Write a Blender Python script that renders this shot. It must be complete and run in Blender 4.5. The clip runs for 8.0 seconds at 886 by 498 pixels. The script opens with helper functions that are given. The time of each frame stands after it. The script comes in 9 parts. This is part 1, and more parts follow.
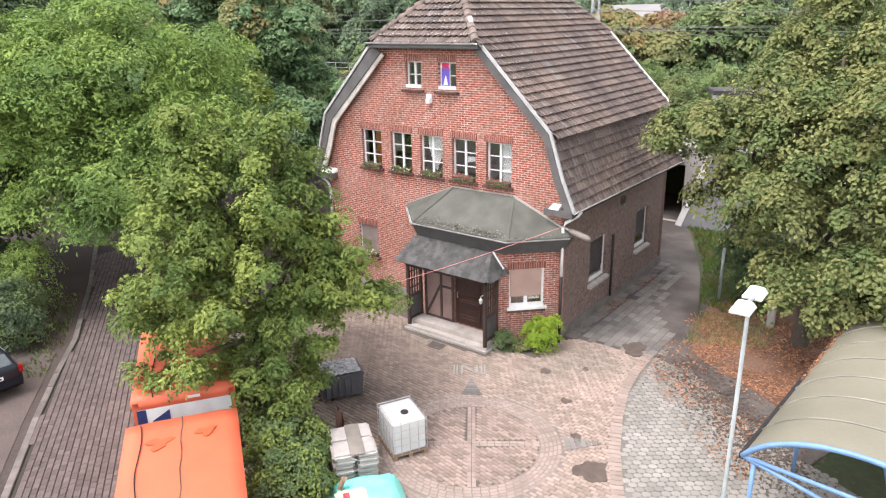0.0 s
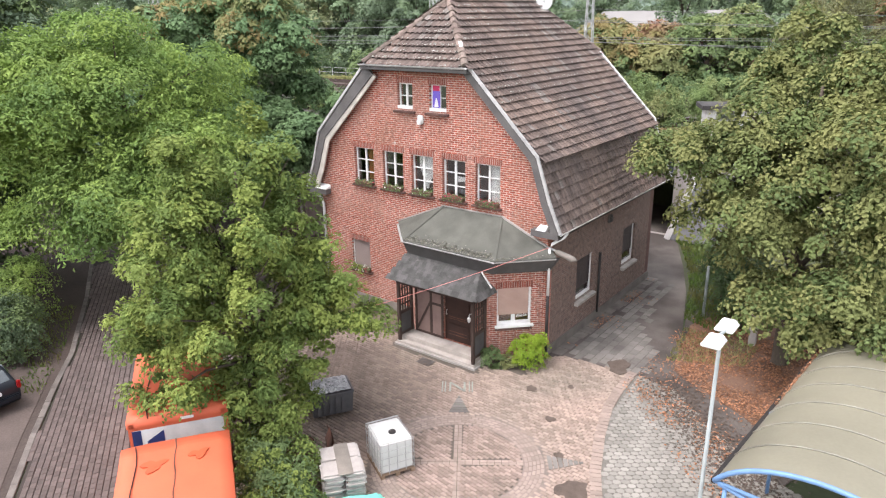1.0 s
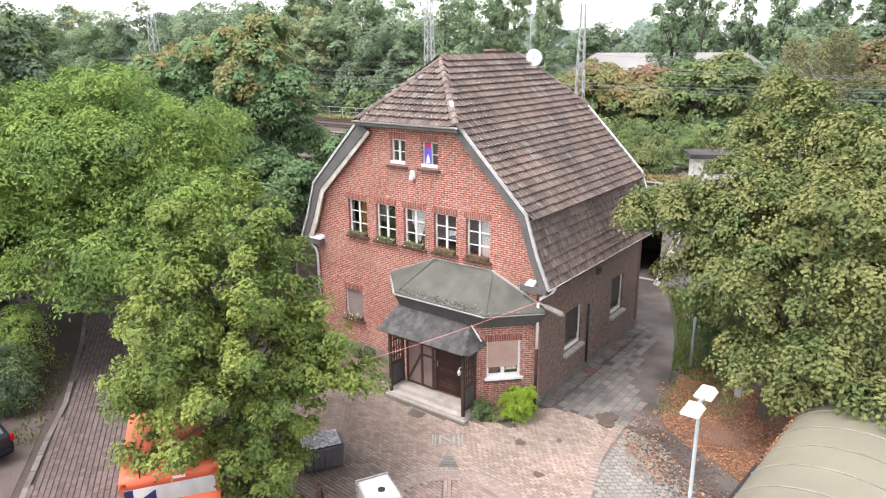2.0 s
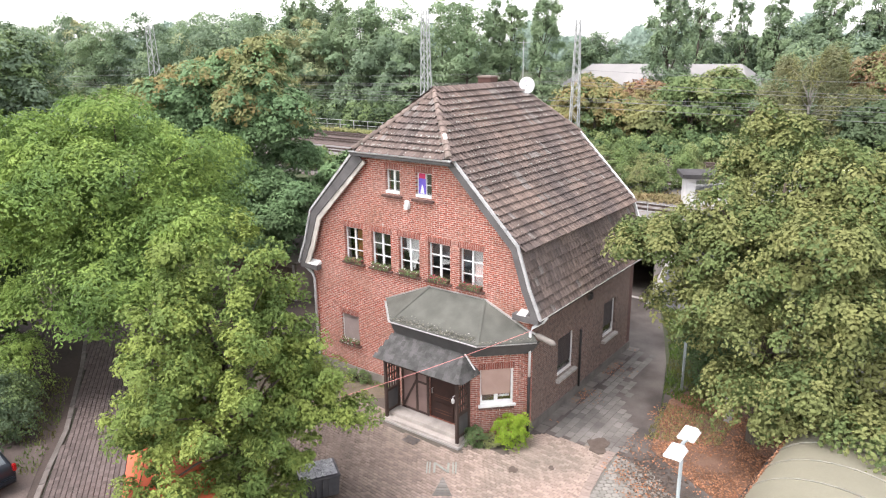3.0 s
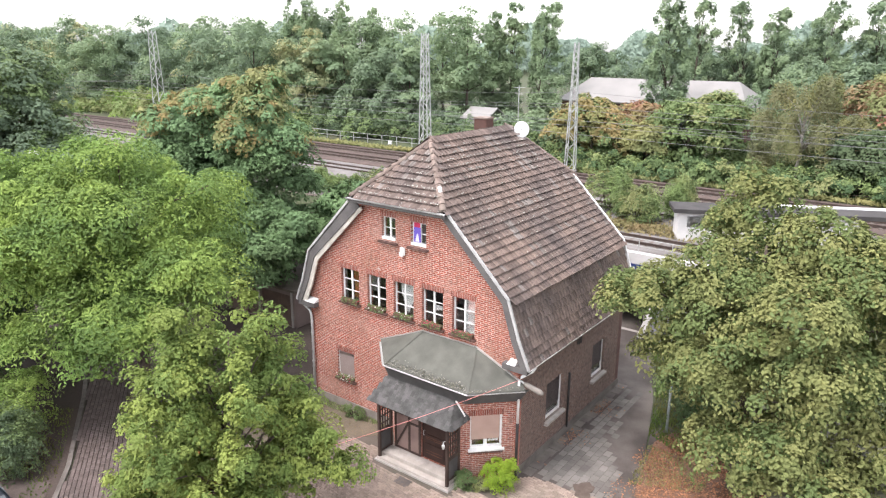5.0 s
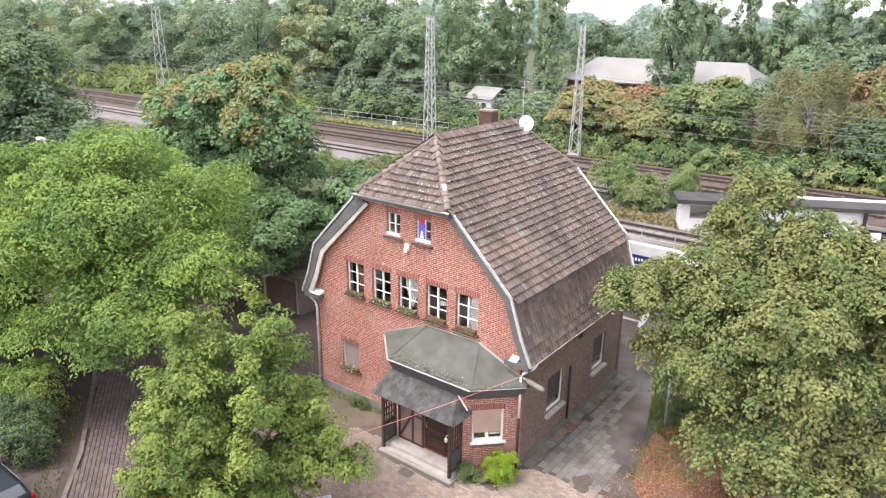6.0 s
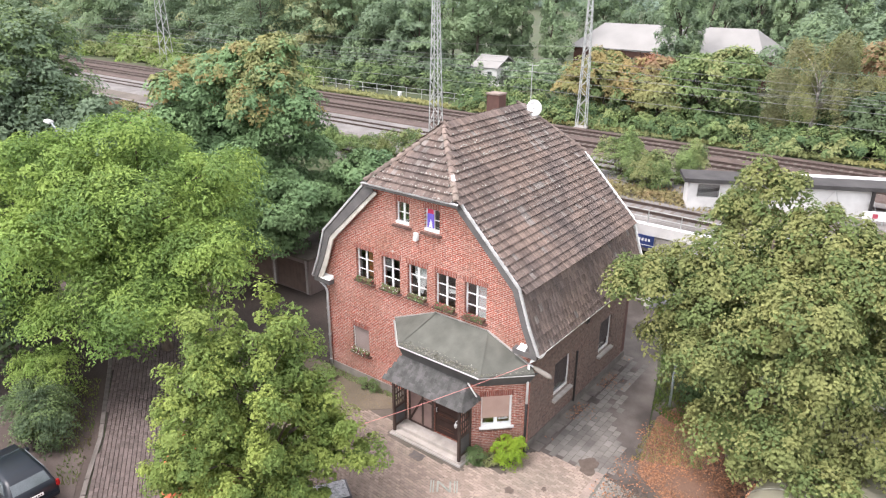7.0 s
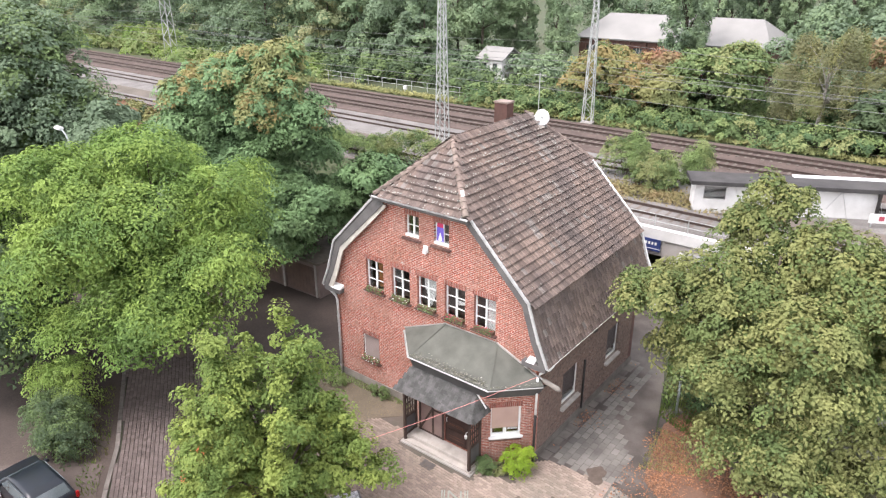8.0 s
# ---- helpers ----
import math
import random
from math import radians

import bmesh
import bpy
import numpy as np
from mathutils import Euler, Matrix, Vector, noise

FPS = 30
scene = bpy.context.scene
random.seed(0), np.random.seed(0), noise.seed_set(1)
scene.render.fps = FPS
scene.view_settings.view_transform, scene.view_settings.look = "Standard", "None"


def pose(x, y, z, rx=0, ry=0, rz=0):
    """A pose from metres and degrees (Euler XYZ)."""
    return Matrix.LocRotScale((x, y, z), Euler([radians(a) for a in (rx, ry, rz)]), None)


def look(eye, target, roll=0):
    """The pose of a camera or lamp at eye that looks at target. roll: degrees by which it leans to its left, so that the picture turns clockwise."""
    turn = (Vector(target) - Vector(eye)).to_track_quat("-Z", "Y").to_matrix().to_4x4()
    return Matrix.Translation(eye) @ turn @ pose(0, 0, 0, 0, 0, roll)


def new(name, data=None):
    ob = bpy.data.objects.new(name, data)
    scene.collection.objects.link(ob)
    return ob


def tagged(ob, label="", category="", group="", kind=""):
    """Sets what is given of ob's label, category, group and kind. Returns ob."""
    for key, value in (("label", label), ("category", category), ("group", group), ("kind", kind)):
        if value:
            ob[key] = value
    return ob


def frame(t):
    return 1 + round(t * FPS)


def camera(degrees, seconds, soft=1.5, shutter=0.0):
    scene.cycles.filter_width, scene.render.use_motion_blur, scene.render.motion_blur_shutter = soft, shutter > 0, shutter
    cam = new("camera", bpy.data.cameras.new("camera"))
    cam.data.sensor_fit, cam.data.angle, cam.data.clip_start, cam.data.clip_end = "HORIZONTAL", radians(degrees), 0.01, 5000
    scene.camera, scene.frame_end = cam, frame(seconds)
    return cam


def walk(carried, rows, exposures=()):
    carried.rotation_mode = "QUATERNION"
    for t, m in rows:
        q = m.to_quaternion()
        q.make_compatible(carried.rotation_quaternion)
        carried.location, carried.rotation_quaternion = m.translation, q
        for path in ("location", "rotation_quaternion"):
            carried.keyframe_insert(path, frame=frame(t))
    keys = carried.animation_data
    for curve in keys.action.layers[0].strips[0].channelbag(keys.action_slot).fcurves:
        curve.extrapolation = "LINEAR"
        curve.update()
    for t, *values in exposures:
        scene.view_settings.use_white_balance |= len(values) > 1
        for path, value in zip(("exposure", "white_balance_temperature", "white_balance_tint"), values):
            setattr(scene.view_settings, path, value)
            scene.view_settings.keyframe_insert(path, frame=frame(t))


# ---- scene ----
cam = camera(65.4, 8.0, soft=1.2)
PATH = [
    (0, (15.949, -20.797, 11.45), (14.792, -19.296, 10.809), -1.2),
    (0.5, (16.17, -20.882, 11.838), (15.028, -19.397, 11.138), -1.2),
    (1, (16.364, -20.876, 12.331), (15.215, -19.371, 11.687), -0.8),
    (1.5, (16.519, -20.915, 12.791), (15.365, -19.388, 12.212), -0.4),
    (3, (16.953, -21.01, 14.397), (15.799, -19.471, 13.848), -0.6),
    (3.5, (17.106, -21.029, 14.878), (15.951, -19.491, 14.332), -0.4),
    (4, (17.198, -21.073, 15.46), (16.046, -19.533, 14.913), -0.1),
    (4.5, (17.248, -21.062, 16.053), (16.098, -19.522, 15.499), 0.2),
    (5.8, (17.276, -21.129, 17.427), (16.128, -19.602, 16.838), 0.7),
    (6, (17.265, -21.142, 17.623), (16.122, -19.627, 16.991), 0.7),
    (6.5, (17.192, -21.166, 18.149), (16.059, -19.675, 17.447), 0.5),
    (7, (17.067, -21.166, 18.757), (15.936, -19.689, 18.023), 0.3),
    (7.5, (16.938, -21.171, 19.343), (15.807, -19.704, 18.588), 0.2),
    (8, (16.8, -21.173, 20.023), (15.67, -19.718, 19.246), -0.1),
]
walk(cam, [(t, look(eye, target, roll)) for t, eye, target, roll in PATH], [(0.0, 1.98, 6500, 16), (0.5, 1.88, 6500, 16), (1.0, 1.88, 6500, 16), (1.5, 1.96, 6500, 16), (3.0, 2.03, 6500, 16), (8.0, 2.06, 6500, 16)])

# ---- light ----
world = bpy.data.worlds.new("sky")
scene.world = world
world.use_nodes = True
wn, wl = world.node_tree.nodes, world.node_tree.links
wn.clear()
w_out = wn.new("ShaderNodeOutputWorld")
w_bg = wn.new("ShaderNodeBackground")
w_sky = wn.new("ShaderNodeTexSky")
w_sky.sky_type = "NISHITA"
w_sky.sun_disc = False
w_sky.sun_elevation = radians(66)
w_sky.sun_rotation = radians(205)
w_sky.air_density, w_sky.dust_density, w_sky.ozone_density = 1.0, 1.6, 1.0
w_hsv = wn.new("ShaderNodeHueSaturation")
w_hsv.inputs["Saturation"].default_value = 0.2
w_bg.inputs["Strength"].default_value = 0.15
wl.new(w_sky.outputs[0], w_hsv.inputs["Color"])
wl.new(w_hsv.outputs[0], w_bg.inputs["Color"])
wl.new(w_bg.outputs[0], w_out.inputs["Surface"])
sun = new("sun", bpy.data.lights.new("sun", "SUN"))
sun.data.energy, sun.data.angle, sun.data.color = 0.8, radians(25), (1.0, 0.925, 0.90)
sun.matrix_world = look((0, 0, 40), (9.5, 15, 0))


# ---- materials ----
def material(name, col, col2=None, rough=0.8, scale=1.2, fine=30.0, vary=0.25, bump=0.15, metal=0.0, island=0.0, each=0.0, spec=0.3,
             stretch=(1, 1, 1), sheer=0.0, low=0.35, high=0.7, stain=None):
    """A surface with stains at one scale, grain at another, and a spread from piece to piece."""
    m = bpy.data.materials.new(name)
    m.use_nodes = True
    n, l = m.node_tree.nodes, m.node_tree.links
    b = n["Principled BSDF"]
    b.inputs["Roughness"].default_value, b.inputs["Metallic"].default_value = rough, metal
    b.inputs["Specular IOR Level"].default_value = spec
    co = n.new("ShaderNodeNewGeometry")
    mp = n.new("ShaderNodeMapping")
    mp.inputs["Scale"].default_value = stretch
    l.new(co.outputs["Position"], mp.inputs["Vector"])
    big = n.new("ShaderNodeTexNoise")
    big.inputs["Scale"].default_value, big.inputs["Detail"].default_value = scale, 6
    l.new(mp.outputs[0], big.inputs["Vector"])
    small = n.new("ShaderNodeTexNoise")
    small.inputs["Scale"].default_value, small.inputs["Detail"].default_value = fine, 4
    l.new(mp.outputs[0], small.inputs["Vector"])
    ramp = n.new("ShaderNodeMapRange")
    ramp.inputs["From Min"].default_value, ramp.inputs["From Max"].default_value = low, high
    l.new(big.outputs["Fac"], ramp.inputs["Value"])
    mix = n.new("ShaderNodeMix")
    mix.data_type = "RGBA"
    mix.inputs["A"].default_value = (*col, 1)
    mix.inputs["B"].default_value = (*(col2 or [c * 0.6 for c in col]), 1)
    l.new(ramp.outputs[0], mix.inputs["Factor"])
    colour = mix.outputs["Result"]
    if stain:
        # a second colour about a place (x, y), out to a ragged rim
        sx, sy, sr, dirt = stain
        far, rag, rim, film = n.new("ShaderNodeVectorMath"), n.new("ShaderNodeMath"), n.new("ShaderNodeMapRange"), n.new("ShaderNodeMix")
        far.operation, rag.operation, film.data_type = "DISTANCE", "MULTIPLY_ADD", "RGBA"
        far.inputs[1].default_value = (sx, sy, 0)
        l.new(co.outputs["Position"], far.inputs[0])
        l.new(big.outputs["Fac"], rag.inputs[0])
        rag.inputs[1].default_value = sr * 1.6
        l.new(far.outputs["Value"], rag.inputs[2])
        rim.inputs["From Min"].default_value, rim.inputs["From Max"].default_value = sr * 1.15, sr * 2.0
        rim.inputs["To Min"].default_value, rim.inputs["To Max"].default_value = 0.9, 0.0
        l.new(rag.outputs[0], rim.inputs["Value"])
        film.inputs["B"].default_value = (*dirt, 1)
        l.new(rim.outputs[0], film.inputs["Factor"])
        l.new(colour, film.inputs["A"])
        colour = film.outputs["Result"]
    grain = n.new("ShaderNodeMapRange")
    grain.inputs["To Min"].default_value, grain.inputs["To Max"].default_value = 1 - vary, 1 + vary
    l.new(small.outputs["Fac"], grain.inputs["Value"])
    value = grain.outputs[0]
    spread = max(island, each)
    if spread:
        # one random number a piece, whether it is an object or an island of a joined mesh
        r1, r2, add, frac, rr, mul = [n.new(k) for k in ("ShaderNodeNewGeometry", "ShaderNodeObjectInfo", "ShaderNodeMath", "ShaderNodeMath", "ShaderNodeMapRange", "ShaderNodeMath")]
        add.operation, frac.operation, mul.operation = "ADD", "FRACT", "MULTIPLY"
        l.new(r1.outputs["Random Per Island"], add.inputs[0])
        l.new(r2.outputs["Random"], add.inputs[1])
        l.new(add.outputs[0], frac.inputs[0])
        rr.inputs["To Min"].default_value, rr.inputs["To Max"].default_value = 1 - spread, 1 + spread
        l.new(frac.outputs[0], rr.inputs["Value"])
        l.new(value, mul.inputs[0])
        l.new(rr.outputs[0], mul.inputs[1])
        value = mul.outputs[0]
    tint = n.new("ShaderNodeVectorMath")
    tint.operation = "SCALE"
    l.new(colour, tint.inputs[0])
    l.new(value, tint.inputs["Scale"])
    l.new(tint.outputs[0], b.inputs["Base Color"])
    if bump:
        bp = n.new("ShaderNodeBump")
        bp.inputs["Strength"].default_value, bp.inputs["Distance"].default_value = bump, 0.02
        l.new(small.outputs["Fac"], bp.inputs["Height"])
        l.new(bp.outputs[0], b.inputs["Normal"])
    if sheer:
        tr = n.new("ShaderNodeBsdfTranslucent")
        l.new(tint.outputs[0], tr.inputs["Color"])
        ms = n.new("ShaderNodeMixShader")
        ms.inputs[0].default_value = sheer
        l.new(b.outputs[0], ms.inputs[1])
        l.new(tr.outputs[0], ms.inputs[2])
        l.new(ms.outputs[0], n["Material Output"].inputs["Surface"])
    return m


def brickwork(name, col, col2, mortar, along, stain, dirt=0.45):
    """Brick in stretcher bond with mortar joints; along: the axis (a vector) in which a course runs."""
    m = bpy.data.materials.new(name)
    m.use_nodes = True
    n, l = m.node_tree.nodes, m.node_tree.links
    b = n["Principled BSDF"]
    b.inputs["Roughness"].default_value = 0.88
    b.inputs["Specular IOR Level"].default_value = 0.2
    co = n.new("ShaderNodeNewGeometry")
    dot = n.new("ShaderNodeVectorMath")
    dot.operation = "DOT_PRODUCT"
    dot.inputs[1].default_value = along
    l.new(co.outputs["Position"], dot.inputs[0])
    sep = n.new("ShaderNodeSeparateXYZ")
    l.new(co.outputs["Position"], sep.inputs[0])
    com = n.new("ShaderNodeCombineXYZ")
    l.new(dot.outputs["Value"], com.inputs[0])
    l.new(sep.outputs["Z"], com.inputs[1])
    br = n.new("ShaderNodeTexBrick")
    br.inputs["Scale"].default_value = 1
    br.inputs["Brick Width"].default_value, br.inputs["Row Height"].default_value = 0.26, 0.083
    br.inputs["Mortar Size"].default_value, br.inputs["Mortar Smooth"].default_value = 0.011, 0.2
    br.inputs["Bias"].default_value = -0.1
    br.inputs["Color1"].default_value, br.inputs["Color2"].default_value = (*col, 1), (*col2, 1)
    br.inputs["Mortar"].default_value = (*mortar, 1)
    l.new(com.outputs[0], br.inputs["Vector"])
    big = n.new("ShaderNodeTexNoise")
    big.inputs["Scale"].default_value, big.inputs["Detail"].default_value = 0.55, 7
    l.new(co.outputs["Position"], big.inputs["Vector"])
    ramp = n.new("ShaderNodeMapRange")
    ramp.inputs["From Min"].default_value, ramp.inputs["From Max"].default_value = 0.42, 0.72
    ramp.inputs["To Max"].default_value = dirt
    l.new(big.outputs["Fac"], ramp.inputs["Value"])
    mix = n.new("ShaderNodeMix")
    mix.data_type = "RGBA"
    mix.inputs["B"].default_value = (*stain, 1)
    l.new(ramp.outputs[0], mix.inputs["Factor"])
    l.new(br.outputs["Color"], mix.inputs["A"])
    band = n.new("ShaderNodeTexNoise")
    band.inputs["Scale"].default_value, band.inputs["Detail"].default_value = 1.0, 8
    wide = n.new("ShaderNodeMapping")
    wide.inputs["Scale"].default_value = (0.35, 0.35, 0.75)
    wide.inputs["Location"].default_value = (3.1, 0.0, 1.9)
    l.new(co.outputs["Position"], wide.inputs["Vector"])
    l.new(wide.outputs[0], band.inputs["Vector"])
    pale = n.new("ShaderNodeMapRange")
    pale.inputs["From Min"].default_value, pale.inputs["From Max"].default_value, pale.inputs["To Max"].default_value = 0.5, 0.72, 0.5
    l.new(band.outputs["Fac"], pale.inputs["Value"])
    worn = n.new("ShaderNodeMix")
    worn.data_type = "RGBA"
    worn.inputs["B"].default_value = (*[(a + b) * 0.5 for a, b in zip(mortar, col)], 1)
    l.new(pale.outputs[0], worn.inputs["Factor"])
    l.new(mix.outputs["Result"], worn.inputs["A"])
    small = n.new("ShaderNodeTexNoise")
    small.inputs["Scale"].default_value, small.inputs["Detail"].default_value = 7, 6
    l.new(co.outputs["Position"], small.inputs["Vector"])
    grain = n.new("ShaderNodeMapRange")
    grain.inputs["From Min"].default_value, grain.inputs["From Max"].default_value = 0.25, 0.75
    grain.inputs["To Min"].default_value, grain.inputs["To Max"].default_value = 0.55, 1.42
    l.new(small.outputs["Fac"], grain.inputs["Value"])
    tint = n.new("ShaderNodeVectorMath")
    tint.operation = "SCALE"
    l.new(worn.outputs["Result"], tint.inputs[0])
    l.new(grain.outputs[0], tint.inputs["Scale"])
    l.new(tint.outputs[0], b.inputs["Base Color"])
    bp = n.new("ShaderNodeBump")
    bp.invert = True
    bp.inputs["Strength"].default_value, bp.inputs["Distance"].default_value = 0.5, 0.01
    l.new(br.outputs["Fac"], bp.inputs["Height"])
    l.new(bp.outputs[0], b.inputs["Normal"])
    return m


def glazing(name):
    """A clear pane that mirrors more at a slant."""
    m = bpy.data.materials.new(name)
    m.use_nodes = True
    n, l = m.node_tree.nodes, m.node_tree.links
    n.remove(n["Principled BSDF"])
    clear, shine, mix, fres = n.new("ShaderNodeBsdfTransparent"), n.new("ShaderNodeBsdfGlossy"), n.new("ShaderNodeMixShader"), n.new("ShaderNodeLayerWeight")
    clear.inputs["Color"].default_value = (0.94, 0.96, 0.96, 1)
    shine.inputs["Roughness"].default_value = 0.03
    fres.inputs["Blend"].default_value = 0.5
    steep, fac = n.new("ShaderNodeMath"), n.new("ShaderNodeMath")
    steep.operation, fac.operation = "POWER", "MULTIPLY_ADD"
    steep.inputs[1].default_value, fac.inputs[1].default_value, fac.inputs[2].default_value = 4.0, 0.6, 0.16
    l.new(fres.outputs["Facing"], steep.inputs[0])
    l.new(steep.outputs[0], fac.inputs[0])
    l.new(fac.outputs[0], mix.inputs[0])
    l.new(clear.outputs[0], mix.inputs[1])
    l.new(shine.outputs[0], mix.inputs[2])
    l.new(mix.outputs[0], n["Material Output"].inputs["Surface"])
    return m


